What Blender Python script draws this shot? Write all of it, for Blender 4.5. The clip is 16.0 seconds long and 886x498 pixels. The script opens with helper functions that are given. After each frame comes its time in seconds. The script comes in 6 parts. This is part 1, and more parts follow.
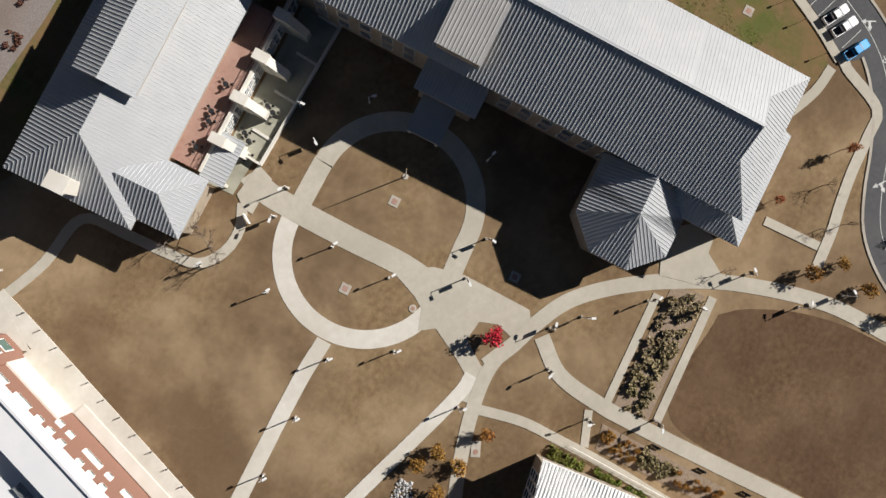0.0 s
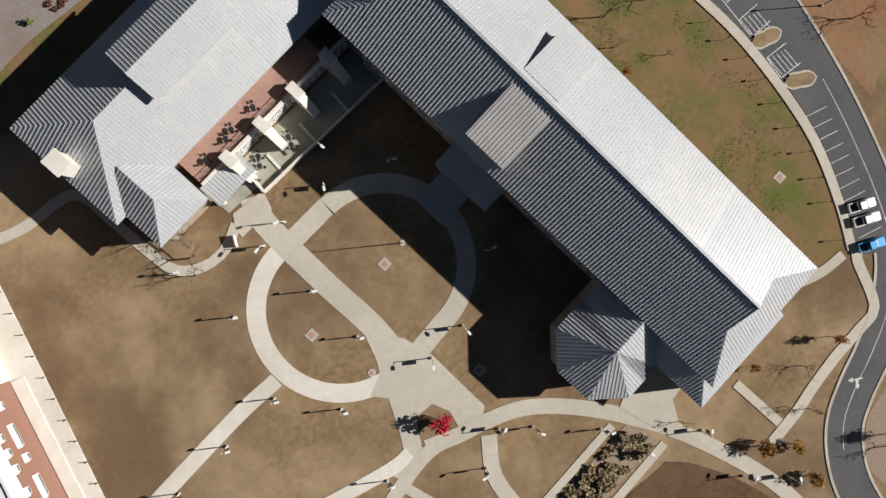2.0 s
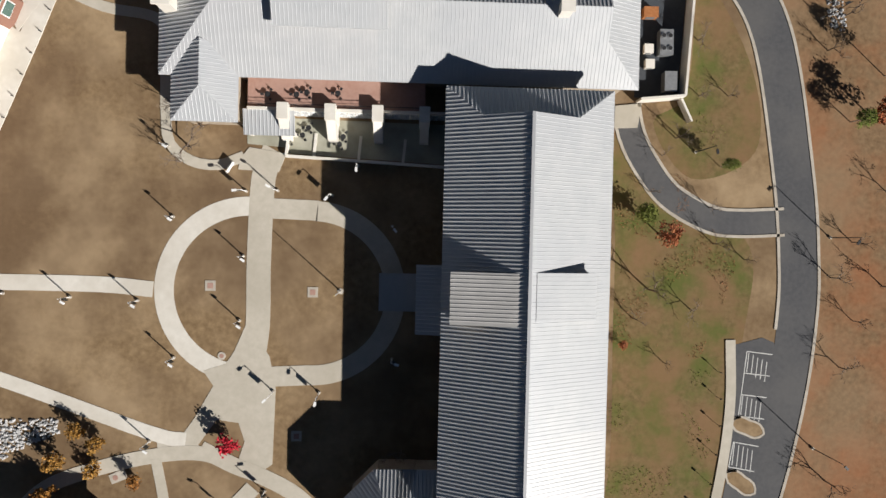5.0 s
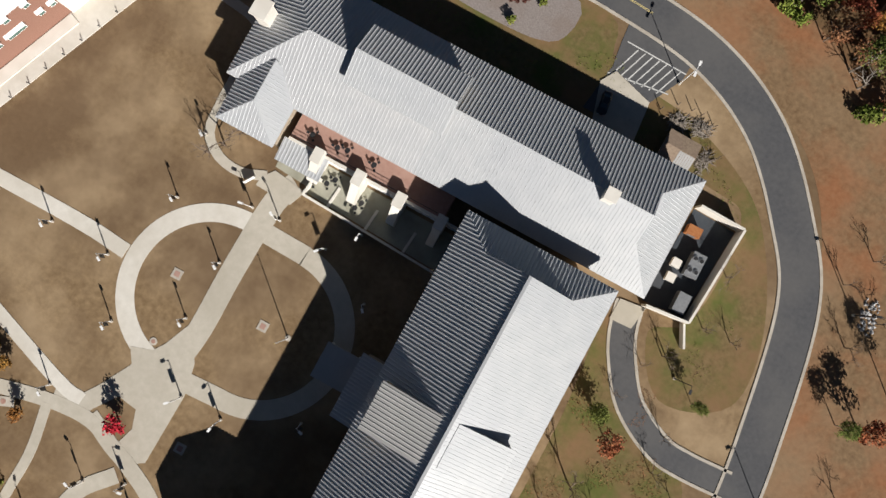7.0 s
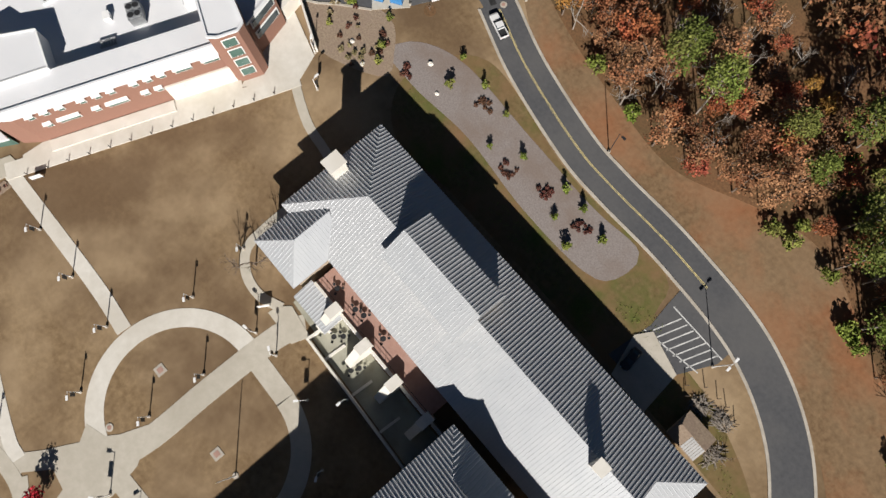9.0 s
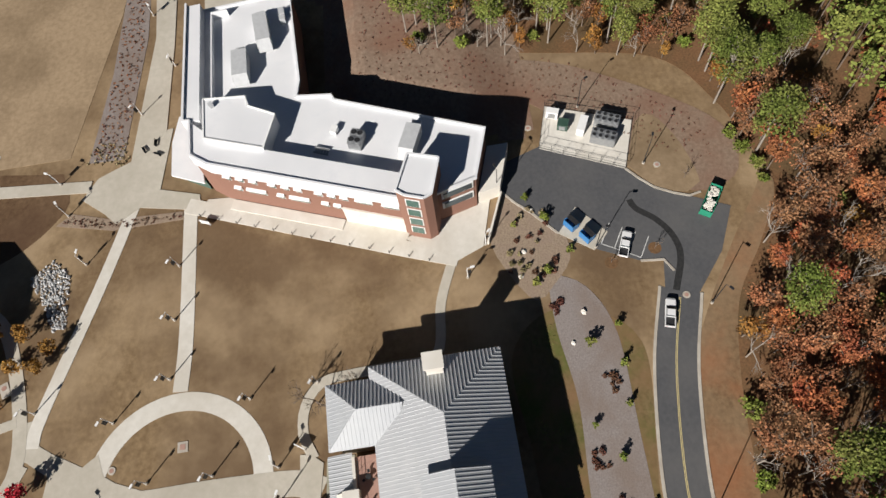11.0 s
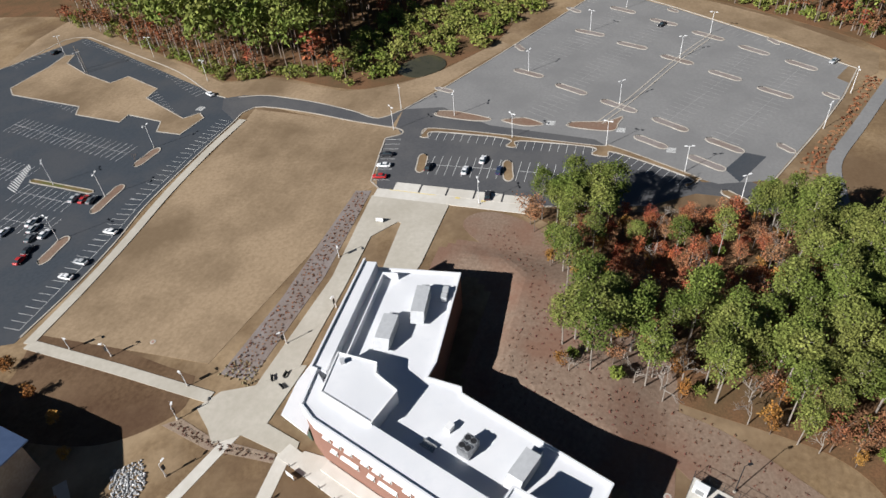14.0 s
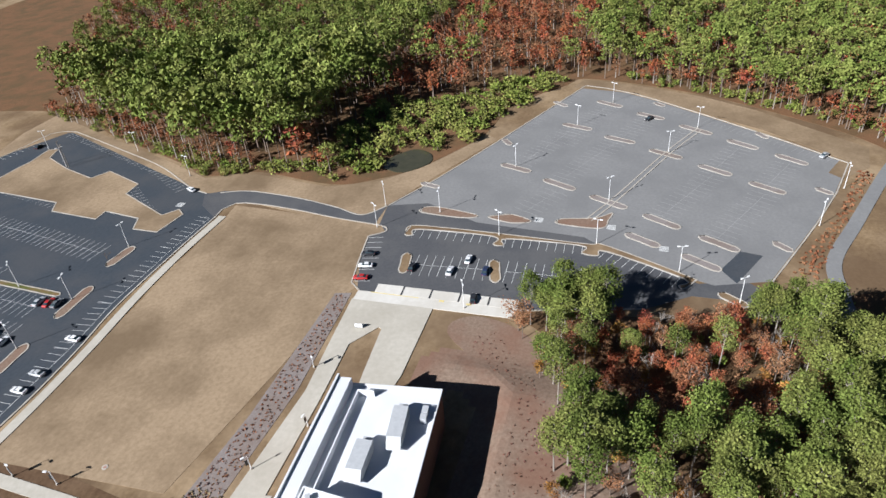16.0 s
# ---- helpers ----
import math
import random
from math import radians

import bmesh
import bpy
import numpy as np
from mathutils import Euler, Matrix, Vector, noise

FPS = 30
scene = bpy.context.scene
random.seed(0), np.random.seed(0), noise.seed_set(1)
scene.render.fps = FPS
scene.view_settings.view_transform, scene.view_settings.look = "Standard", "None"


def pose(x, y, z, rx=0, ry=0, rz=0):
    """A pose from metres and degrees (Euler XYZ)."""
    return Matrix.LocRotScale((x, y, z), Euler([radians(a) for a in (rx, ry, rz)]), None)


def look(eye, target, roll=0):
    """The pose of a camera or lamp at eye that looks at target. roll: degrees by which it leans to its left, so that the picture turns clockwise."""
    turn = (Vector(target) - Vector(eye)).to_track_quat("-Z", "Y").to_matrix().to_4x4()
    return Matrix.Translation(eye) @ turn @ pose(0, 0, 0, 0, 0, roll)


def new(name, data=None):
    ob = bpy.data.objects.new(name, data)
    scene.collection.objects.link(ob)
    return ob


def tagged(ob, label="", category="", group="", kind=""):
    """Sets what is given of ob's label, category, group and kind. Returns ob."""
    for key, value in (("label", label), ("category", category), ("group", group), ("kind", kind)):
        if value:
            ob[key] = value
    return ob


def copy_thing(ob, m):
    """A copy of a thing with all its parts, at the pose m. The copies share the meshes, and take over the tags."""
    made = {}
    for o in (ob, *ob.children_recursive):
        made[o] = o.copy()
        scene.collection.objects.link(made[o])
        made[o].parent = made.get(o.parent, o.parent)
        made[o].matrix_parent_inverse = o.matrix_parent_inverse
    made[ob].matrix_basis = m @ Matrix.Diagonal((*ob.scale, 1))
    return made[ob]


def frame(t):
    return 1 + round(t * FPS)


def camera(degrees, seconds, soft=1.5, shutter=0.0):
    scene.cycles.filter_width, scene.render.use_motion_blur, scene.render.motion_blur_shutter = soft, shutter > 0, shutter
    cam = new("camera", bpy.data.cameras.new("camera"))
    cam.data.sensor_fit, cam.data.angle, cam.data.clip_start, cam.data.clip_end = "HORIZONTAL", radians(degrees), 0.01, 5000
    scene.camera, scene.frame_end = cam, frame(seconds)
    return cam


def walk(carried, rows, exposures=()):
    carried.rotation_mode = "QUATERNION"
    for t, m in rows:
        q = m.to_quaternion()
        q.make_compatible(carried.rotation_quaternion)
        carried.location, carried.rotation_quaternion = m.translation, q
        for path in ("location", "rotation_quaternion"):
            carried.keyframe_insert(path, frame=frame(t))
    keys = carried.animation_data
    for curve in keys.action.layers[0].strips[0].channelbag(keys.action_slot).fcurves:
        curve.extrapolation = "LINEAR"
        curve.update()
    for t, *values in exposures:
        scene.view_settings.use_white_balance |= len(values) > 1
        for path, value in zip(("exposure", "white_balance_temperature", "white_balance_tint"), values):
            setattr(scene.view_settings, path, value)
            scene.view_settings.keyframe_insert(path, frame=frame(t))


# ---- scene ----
cam = camera(67.8, 16.0)
PATH = [
    (0, (-0.783, 1.024, 123.826), (-0.885, 1.136, 121.832), 76.7),
    (0.5, (-4.214, -0.815, 123.651), (-4.319, -0.696, 121.657), 78.7),
    (1, (-7.372, -2.856, 123.423), (-7.48, -2.729, 121.43), 82.4),
    (1.5, (-10.425, -4.983, 123.2), (-10.534, -4.85, 121.207), 88.1),
    (2, (-13.303, -7.103, 123.07), (-13.415, -6.966, 121.078), 96.1),
    (2.5, (-16.38, -9.09, 123.049), (-16.489, -8.956, 121.056), 104.0),
    (3, (-19.517, -10.862, 123.25), (-19.621, -10.736, 121.257), 112.1),
    (3.2, (-20.582, -11.417, 123.303), (-20.686, -11.298, 121.309), 113.9),
    (5.3, (-30.14, -16.524, 122.529), (-30.214, -16.522, 120.53), 98.0),
    (5.5, (-31.026, -17.549, 122.512), (-31.091, -17.563, 120.513), 85.9),
    (6, (-32.815, -21.315, 122.442), (-32.849, -21.352, 120.443), 58.1),
    (6.5, (-33.948, -25.279, 122.418), (-33.944, -25.336, 120.418), 20.1),
    (7, (-34.257, -29.106, 122.291), (-34.215, -29.18, 120.293), 1.3),
    (7.5, (-33.99, -32.778, 122.184), (-33.898, -32.88, 120.188), -4.7),
    (8, (-33.21, -36.06, 121.989), (-33.044, -36.215, 120.002), -4.5),
    (8.2, (-32.603, -37.515, 121.919), (-32.404, -37.698, 119.937), -3.9),
    (10.3, (-22.102, -54.993, 120.012), (-21.39, -55.09, 118.146), -9.9),
    (10.5, (-20.883, -56.143, 119.9), (-20.117, -56.202, 118.053), -9.9),
    (11, (-17.76, -58.392, 119.479), (-16.869, -58.346, 117.689), -9.6),
    (11.5, (-14.565, -60.178, 119.009), (-13.565, -60.031, 117.283), -9.0),
    (12, (-11.841, -61.248, 118.534), (-10.744, -60.986, 116.883), -8.1),
    (12.5, (-9.591, -61.659, 118.269), (-8.406, -61.279, 116.704), -6.9),
    (13, (-6.567, -61.957, 118.306), (-5.327, -61.465, 116.817), -6.3),
    (13.5, (-3.423, -62.928, 117.848), (-2.084, -62.406, 116.456), -6.0),
    (14, (-0.85, -63.76, 117.182), (0.571, -63.222, 115.882), -5.7),
    (14.5, (2.25, -64.196, 116.924), (3.677, -63.659, 115.63), -5.7),
    (15, (5.739, -64.267, 116.787), (7.213, -63.723, 115.55), -5.6),
    (15.5, (8.918, -63.925, 116.707), (10.44, -63.376, 115.532), -5.4),
    (16, (11.882, -63.53, 116.718), (13.449, -62.976, 115.604), -5.2),
]
walk(cam, [(t, look(eye, target, roll)) for t, eye, target, roll in PATH], exposures=((0.0, 0.5, 6350, 10), (8.0, 0.5, 6350, 10), (11.0, 0.42, 6350, 10), (13.5, 0.52, 6120, 10), (14.5, 0.70, 5880, 10), (16.0, 0.84, 5700, 10)))

# ---- light ----
SUN = Vector((-1.31, 1.05, 1.0)).normalized()
world = bpy.data.worlds.new("sky")
scene.world = world
world.use_nodes = True
wn = world.node_tree.nodes
sky = wn.new("ShaderNodeTexSky")
sky.sky_type = "NISHITA"
sky.sun_disc = False
sky.ozone_density, sky.dust_density = 4.0, 0.2
sky.sun_elevation = math.asin(SUN.z)
sky.sun_rotation = math.atan2(SUN.x, SUN.y)
wn["Background"].inputs["Strength"].default_value = 0.016
world.node_tree.links.new(sky.outputs["Color"], wn["Background"].inputs["Color"])
sun = new("sun", bpy.data.lights.new("sun", "SUN"))
sun.data.energy, sun.data.angle, sun.data.color = 5.0, radians(0.53), (1.0, 0.94, 0.86)
sun.matrix_world = look(SUN * 300, (0, 0, 0))

# ---- materials ----
def surf(name, a, b, scale=1.0, rough=0.8, metal=0.0, bump=0.0, big=None, big_scale=0.05, big_amt=0.6, per_object=0.0, island=0.0, stretch=None, detail=6.0, big2=None, big2_scale=0.02, edge=(0.42, 0.62)):
    """A surface of two colours in fine noise, with wide patches of a third and fourth colour, in world metres."""
    m = bpy.data.materials.new(name)
    m.use_nodes = True
    nt = m.node_tree
    n, l = nt.nodes, nt.links
    bsdf = n["Principled BSDF"]
    bsdf.inputs["Roughness"].default_value = rough
    bsdf.inputs["Metallic"].default_value = metal
    bsdf.inputs["Specular IOR Level"].default_value = 0.12 if rough > 0.7 else 0.5
    geo = n.new("ShaderNodeNewGeometry")
    pos = geo.outputs["Position"]
    if stretch:
        mp = n.new("ShaderNodeMapping")
        mp.inputs["Scale"].default_value = stretch
        l.new(pos, mp.inputs["Vector"])
        pos = mp.outputs["Vector"]

    def ramp_noise(s, lo, hi, det):
        t = n.new("ShaderNodeTexNoise")
        t.inputs["Scale"].default_value = s
        t.inputs["Detail"].default_value = det
        t.inputs["Roughness"].default_value = 0.62
        l.new(pos, t.inputs["Vector"])
        r = n.new("ShaderNodeMapRange")
        r.inputs["From Min"].default_value, r.inputs["From Max"].default_value = lo, hi
        l.new(t.outputs["Fac"], r.inputs["Value"])
        return t, r.outputs["Result"]

    def mix(fac, c1, c2):
        x = n.new("ShaderNodeMix")
        x.data_type = "RGBA"
        if isinstance(fac, float):
            x.inputs["Factor"].default_value = fac
        else:
            l.new(fac, x.inputs["Factor"])
        for k, c in ((6, c1), (7, c2)):
            if isinstance(c, tuple):
                x.inputs[k].default_value = (*c, 1)
            else:
                l.new(c, x.inputs[k])
        return x.outputs[2]

    t, f = ramp_noise(scale, 0.3, 0.7, detail)
    col = mix(f, a, b)
    for c, s in ((big, big_scale), (big2, big2_scale)):
        if c:
            _, g = ramp_noise(s, edge[0], edge[1], 5.0)
            k = n.new("ShaderNodeMath")
            k.operation = "MULTIPLY"
            l.new(g, k.inputs[0])
            k.inputs[1].default_value = big_amt
            col = mix(k.outputs[0], col, c)
    for amt, sock in ((per_object, "obj"), (island, "isl")):
        if amt:
            src = n.new("ShaderNodeObjectInfo").outputs["Random"] if sock == "obj" else geo.outputs["Random Per Island"]
            r = n.new("ShaderNodeMapRange")
            r.inputs["To Min"].default_value, r.inputs["To Max"].default_value = 1 - amt, 1 + amt
            l.new(src, r.inputs["Value"])
            h = n.new("ShaderNodeHueSaturation")
            l.new(r.outputs["Result"], h.inputs["Value"])
            l.new(col, h.inputs["Color"])
            col = h.outputs["Color"]
    l.new(col, bsdf.inputs["Base Color"])
    if bump:
        b = n.new("ShaderNodeBump")
        b.inputs["Strength"].default_value = 0.6
        b.inputs["Distance"].default_value = bump
        l.new(t.outputs["Fac"], b.inputs["Height"])
        l.new(b.outputs["Normal"], bsdf.inputs["Normal"])
    return m


M_LAWN = surf("dormant_lawn", (0.16, 0.105, 0.056), (0.285, 0.2, 0.112), 0.9, 0.95, bump=0.06, big=(0.38, 0.28, 0.172), big_scale=0.042, big_amt=0.8, big2=(0.125, 0.08, 0.046), big2_scale=0.03, detail=12.0)
M_LAWNDARK = surf("dark_lawn", (0.085, 0.05, 0.027), (0.165, 0.105, 0.06), 0.9, 0.95, bump=0.06, big=(0.19, 0.125, 0.075), big_scale=0.06, big_amt=0.6, big2=(0.075, 0.04, 0.024), big2_scale=0.04, detail=12.0)
M_GREEN = surf("greenish_verge", (0.11, 0.085, 0.035), (0.21, 0.15, 0.075), 0.9, 0.95, bump=0.06, big=(0.09, 0.115, 0.026), big_scale=0.11, big_amt=0.8, big2=(0.22, 0.13, 0.07), big2_scale=0.08, detail=12.0)
M_FIELD = surf("tan_field", (0.275, 0.2, 0.123), (0.385, 0.285, 0.183), 0.8, 0.95, bump=0.05, big=(0.14, 0.096, 0.055), big_scale=0.02, big_amt=0.75, detail=12.0)
M_SOIL = surf("red_soil", (0.13, 0.082, 0.045), (0.25, 0.165, 0.092), 1.0, 0.95, bump=0.08, big=(0.31, 0.115, 0.05), big_scale=0.06, big_amt=0.55, big2=(0.27, 0.19, 0.115), big2_scale=0.045, detail=12.0)
M_SLOPE = surf("bare_slope_soil", (0.175, 0.122, 0.088), (0.28, 0.205, 0.152), 1.3, 0.95, bump=0.08, big=(0.2, 0.105, 0.07), big_scale=0.05, big_amt=0.7, detail=12.0)
M_GRAVEL = surf("grey_mulch", (0.2, 0.172, 0.158), (0.3, 0.265, 0.25), 3.0, 0.95, bump=0.08, big=(0.2, 0.15, 0.12), big_scale=0.1)
M_MULCH = surf("brown_mulch", (0.21, 0.155, 0.11), (0.36, 0.285, 0.21), 2.5, 0.95, bump=0.08, big=(0.27, 0.2, 0.155), big_scale=0.3)
M_LEAFLITTER = surf("leaf_litter", (0.12, 0.065, 0.035), (0.22, 0.12, 0.06), 2.0, 0.95, bump=0.1, big=(0.09, 0.07, 0.035), big_scale=0.08)
M_WALK = surf("concrete_walk", (0.45, 0.415, 0.345), (0.53, 0.49, 0.42), 0.7, 0.85, bump=0.004, big=(0.385, 0.35, 0.285), big_scale=0.06, big_amt=0.55)
M_WALKNEW = surf("pale_concrete", (0.60, 0.57, 0.51), (0.68, 0.65, 0.59), 0.7, 0.85, bump=0.004, big=(0.50, 0.46, 0.39), big_scale=0.07)
M_KERB = surf("kerb_concrete", (0.42, 0.38, 0.32), (0.52, 0.48, 0.42), 1.5, 0.85, big=(0.32, 0.28, 0.23), big_scale=0.2)
M_ASPHALT = surf("asphalt", (0.075, 0.077, 0.082), (0.10, 0.10, 0.105), 1.2, 0.9, bump=0.01, big=(0.125, 0.122, 0.12), big_scale=0.06, big_amt=0.6)
M_ASPHALTNEW = surf("dark_asphalt", (0.046, 0.055, 0.066), (0.062, 0.071, 0.084), 1.0, 0.9, bump=0.01, big=(0.085, 0.085, 0.088), big_scale=0.05, big_amt=0.5)
M_ASPHALTOLD = surf("worn_asphalt", (0.205, 0.202, 0.198), (0.25, 0.246, 0.24), 1.0, 0.92, bump=0.01, big=(0.18, 0.178, 0.176), big_scale=0.05, big_amt=0.6)
M_TYRE_MARK = surf("tyre_soot", (0.022, 0.022, 0.023), (0.04, 0.04, 0.04), 1.5, 0.95)
M_PAINT = surf("white_road_paint", (0.55, 0.55, 0.53), (0.72, 0.72, 0.70), 3.0, 0.8, big=(0.42, 0.42, 0.41), big_scale=0.5)
M_PAINTWORN = surf("worn_road_paint", (0.27, 0.265, 0.255), (0.36, 0.355, 0.345), 3.0, 0.85)
M_YELLOW = surf("yellow_paint", (0.62, 0.5, 0.2), (0.7, 0.58, 0.28), 3.0, 0.8)
M_ROOF = surf("galvanised_roof", (0.415, 0.43, 0.445), (0.47, 0.48, 0.49), 0.35, 0.5, metal=0.2, big=(0.39, 0.405, 0.43), big_scale=0.06, big_amt=0.5)
M_ROOFNEW = surf("bright_galvanised_roof", (0.445, 0.455, 0.465), (0.50, 0.505, 0.51), 0.35, 0.48, metal=0.2, big=(0.42, 0.43, 0.45), big_scale=0.06, big_amt=0.5)
M_ROOFDULL = surf("weathered_roof", (0.40, 0.395, 0.385), (0.46, 0.45, 0.44), 0.5, 0.6, metal=0.1, big=(0.36, 0.355, 0.35), big_scale=0.1)
M_ROOFWHITE = surf("white_membrane", (0.68, 0.69, 0.71), (0.76, 0.76, 0.77), 0.4, 0.75, big=(0.62, 0.63, 0.65), big_scale=0.1, big_amt=0.5)
# shade put into the colour: blue for the gable slope turned from the sun
M_ROOFSHADE = surf("shaded_metal_roof", (0.10, 0.15, 0.27), (0.13, 0.19, 0.33), 0.5, 0.45, metal=0.2)
M_BRICK = surf("red_brick", (0.22, 0.115, 0.085), (0.29, 0.165, 0.125), 6.0, 0.9, bump=0.01, big=(0.25, 0.14, 0.105), big_scale=0.4)
M_STONE = surf("tan_stone", (0.34, 0.28, 0.21), (0.45, 0.385, 0.30), 1.5, 0.9, bump=0.02, big=(0.29, 0.24, 0.19), big_scale=0.3)
M_PALE = surf("white_masonry", (0.66, 0.63, 0.57), (0.76, 0.73, 0.67), 1.0, 0.8, big=(0.6, 0.56, 0.49), big_scale=0.25)
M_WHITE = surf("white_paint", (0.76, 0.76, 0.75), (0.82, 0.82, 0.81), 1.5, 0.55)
M_TERRACE = surf("terracotta_terrace", (0.33, 0.195, 0.155), (0.40, 0.25, 0.205), 1.2, 0.9, big=(0.42, 0.28, 0.235), big_scale=0.2)
M_COURT = surf("mossy_paving", (0.34, 0.335, 0.27), (0.44, 0.425, 0.35), 0.7, 0.9, bump=0.01, big=(0.23, 0.225, 0.17), big_scale=0.35)
M_DUCT = surf("painted_duct", (0.42, 0.43, 0.44), (0.5, 0.51, 0.52), 1.0, 0.6)
M_METAL = surf("grey_metal", (0.30, 0.31, 0.32), (0.4, 0.41, 0.42), 2.0, 0.45, metal=0.6)
M_DARKMETAL = surf("black_metal", (0.025, 0.025, 0.027), (0.045, 0.045, 0.048), 2.0, 0.5, metal=0.3)
M_RUST = surf("rusty_steel", (0.30, 0.11, 0.04), (0.42, 0.19, 0.08), 2.0, 0.8)
M_GLASS = surf("dark_glass", (0.03, 0.045, 0.055), (0.05, 0.07, 0.08), 0.5, 0.08)
M_GREENGLASS = surf("green_glass", (0.06, 0.12, 0.10), (0.10, 0.17, 0.15), 0.5, 0.1)
M_RUBBER = surf("tyre_rubber", (0.018, 0.018, 0.018), (0.03, 0.03, 0.03), 4.0, 0.85)
M_BARK = surf("bark", (0.12, 0.09, 0.07), (0.22, 0.175, 0.14), 3.0, 0.95, bump=0.02)
M_BARKPALE = surf("pale_bark", (0.22, 0.19, 0.16), (0.33, 0.29, 0.25), 3.0, 0.95)
M_ROCK = surf("grey_riprap", (0.33, 0.33, 0.33), (0.5, 0.5, 0.5), 1.5, 0.95, island=0.3)
M_WATER = surf("pond_water", (0.05, 0.05, 0.03), (0.07, 0.065, 0.04), 0.3, 0.08)


def leafy(name, a, b, c, scale=0.12):
    return surf(name, a, b, scale, 0.75, per_object=0.22, island=0.35, big=c, big_scale=0.09, big_amt=0.8, detail=3.0)


M_PINE = leafy("pine_needles", (0.088, 0.124, 0.022), (0.148, 0.176, 0.04), (0.19, 0.195, 0.052))
M_REDLEAF = leafy("red_leaves", (0.25, 0.06, 0.045), (0.36, 0.11, 0.04), (0.31, 0.14, 0.055))
M_BROWNLEAF = leafy("brown_leaves", (0.23, 0.11, 0.055), (0.31, 0.17, 0.085), (0.25, 0.085, 0.04))
M_ORANGELEAF = leafy("orange_leaves", (0.30, 0.15, 0.035), (0.34, 0.2, 0.05), (0.26, 0.10, 0.03))
M_CRIMSON = leafy("crimson_leaves", (0.42, 0.02, 0.035), (0.52, 0.04, 0.06), (0.35, 0.03, 0.04))
M_SHRUB = leafy("green_shrub", (0.10, 0.145, 0.022), (0.18, 0.21, 0.042), (0.21, 0.2, 0.055))
M_STRAW = leafy("straw_grass", (0.27, 0.21, 0.12), (0.36, 0.29, 0.18), (0.22, 0.19, 0.09))
M_DARKSHRUB = leafy("purple_shrub", (0.10, 0.035, 0.03), (0.15, 0.06, 0.045), (0.12, 0.07, 0.04))


# ---- mesh building ----
class MB:
    """Collects vertices and faces of one mesh."""

    def __init__(self):
        self.v, self.f = [], []

    def add(self, verts, faces):
        k = len(self.v)
        self.v += [tuple(p) for p in verts]
        self.f += [tuple(i + k for i in f) for f in faces]
        return self

    def prism(self, pts, z0, z1, top_shift=(0, 0)):
        n = len(pts)
        area = sum(pts[i][0] * pts[(i + 1) % n][1] - pts[(i + 1) % n][0] * pts[i][1] for i in range(n))
        if area < 0:
            pts = pts[::-1]
        v = [(x, y, z0) for x, y in pts] + [(x + top_shift[0], y + top_shift[1], z1) for x, y in pts]
        f = [tuple(range(n))[::-1], tuple(range(n, 2 * n))] + [(i, (i + 1) % n, n + (i + 1) % n, n + i) for i in range(n)]
        return self.add(v, f)

    def box(self, x0, x1, y0, y1, z0, z1):
        return self.prism([(x0, y0), (x1, y0), (x1, y1), (x0, y1)], z0, z1)

    def obox(self, c, size, rz=0.0):
        ca, sa = math.cos(rz), math.sin(rz)
        hx, hy, hz = (s / 2 for s in size)
        pts = [(c[0] + ca * x - sa * y, c[1] + sa * x + ca * y) for x, y in ((-hx, -hy), (hx, -hy), (hx, hy), (-hx, hy))]
        return self.prism(pts, c[2] - hz, c[2] + hz)

    def tube(self, p0, p1, r0, r1=None, n=6, caps=True):
        r1 = r0 if r1 is None else r1
        p0, p1 = Vector(p0), Vector(p1)
        d = (p1 - p0).normalized()
        a = d.orthogonal().normalized()
        b = d.cross(a)
        v = []
        for p, r in ((p0, r0), (p1, r1)):
            for i in range(n):
                t = 2 * math.pi * i / n
                v.append(p + r * (math.cos(t) * a + math.sin(t) * b))
        f = [(i, (i + 1) % n, n + (i + 1) % n, n + i) for i in range(n)]
        if caps:
            f += [tuple(range(n))[::-1], tuple(range(n, 2 * n))]
        return self.add(v, f)

    def beam(self, p0, p1, w, h, up=(0, 0, 1)):
        """A square bar from p0 to p1 standing h along up."""
        p0, p1, up = Vector(p0), Vector(p1), Vector(up)
        s = (p1 - p0).cross(up).normalized() * (w / 2)
        v = [p0 - s, p0 + s, p1 + s, p1 - s]
        v += [p + up * h for p in v]
        return self.add(v, [(3, 2, 1, 0), (4, 5, 6, 7), (0, 1, 5, 4), (1, 2, 6, 5), (2, 3, 7, 6), (3, 0, 4, 7)])

    def batten(self, p0, p1, w, h, up):
        """A roof seam with sloping cheeks."""
        s = (p1 - p0).cross(up).normalized() * (w / 2)
        v = [p0 - s, p0 + s, p1 + s, p1 - s] + [q + up * h for q in (p0 - s * 0.3, p0 + s * 0.3, p1 + s * 0.3, p1 - s * 0.3)]
        return self.add(v, [(4, 5, 6, 7), (0, 1, 5, 4), (1, 2, 6, 5), (2, 3, 7, 6), (3, 0, 4, 7)])

    def mesh(self, name):
        me = bpy.data.meshes.new(name)
        me.from_pydata(self.v, [], self.f)
        me.update()
        return me


def part(name, mb, material, parent=None, label="", smooth=False):
    me = mb if isinstance(mb, bpy.types.Mesh) else mb.mesh(name)
    if not me.materials:
        me.materials.append(material)
    if smooth:
        me.polygons.foreach_set("use_smooth", [True] * len(me.polygons))
    ob = new(name, me)
    if parent:
        ob.parent = parent
    return tagged(ob, label)


def thing(name, label, category, group="", m=None):
    ob = new(name)
    ob.empty_display_size = 0.5
    if m is not None:
        ob.matrix_world = m
    return tagged(ob, label, category, group)


def setting(name, mb, material, label="", category=""):
    return tagged(part(name, mb, material), label, category, kind="structure")


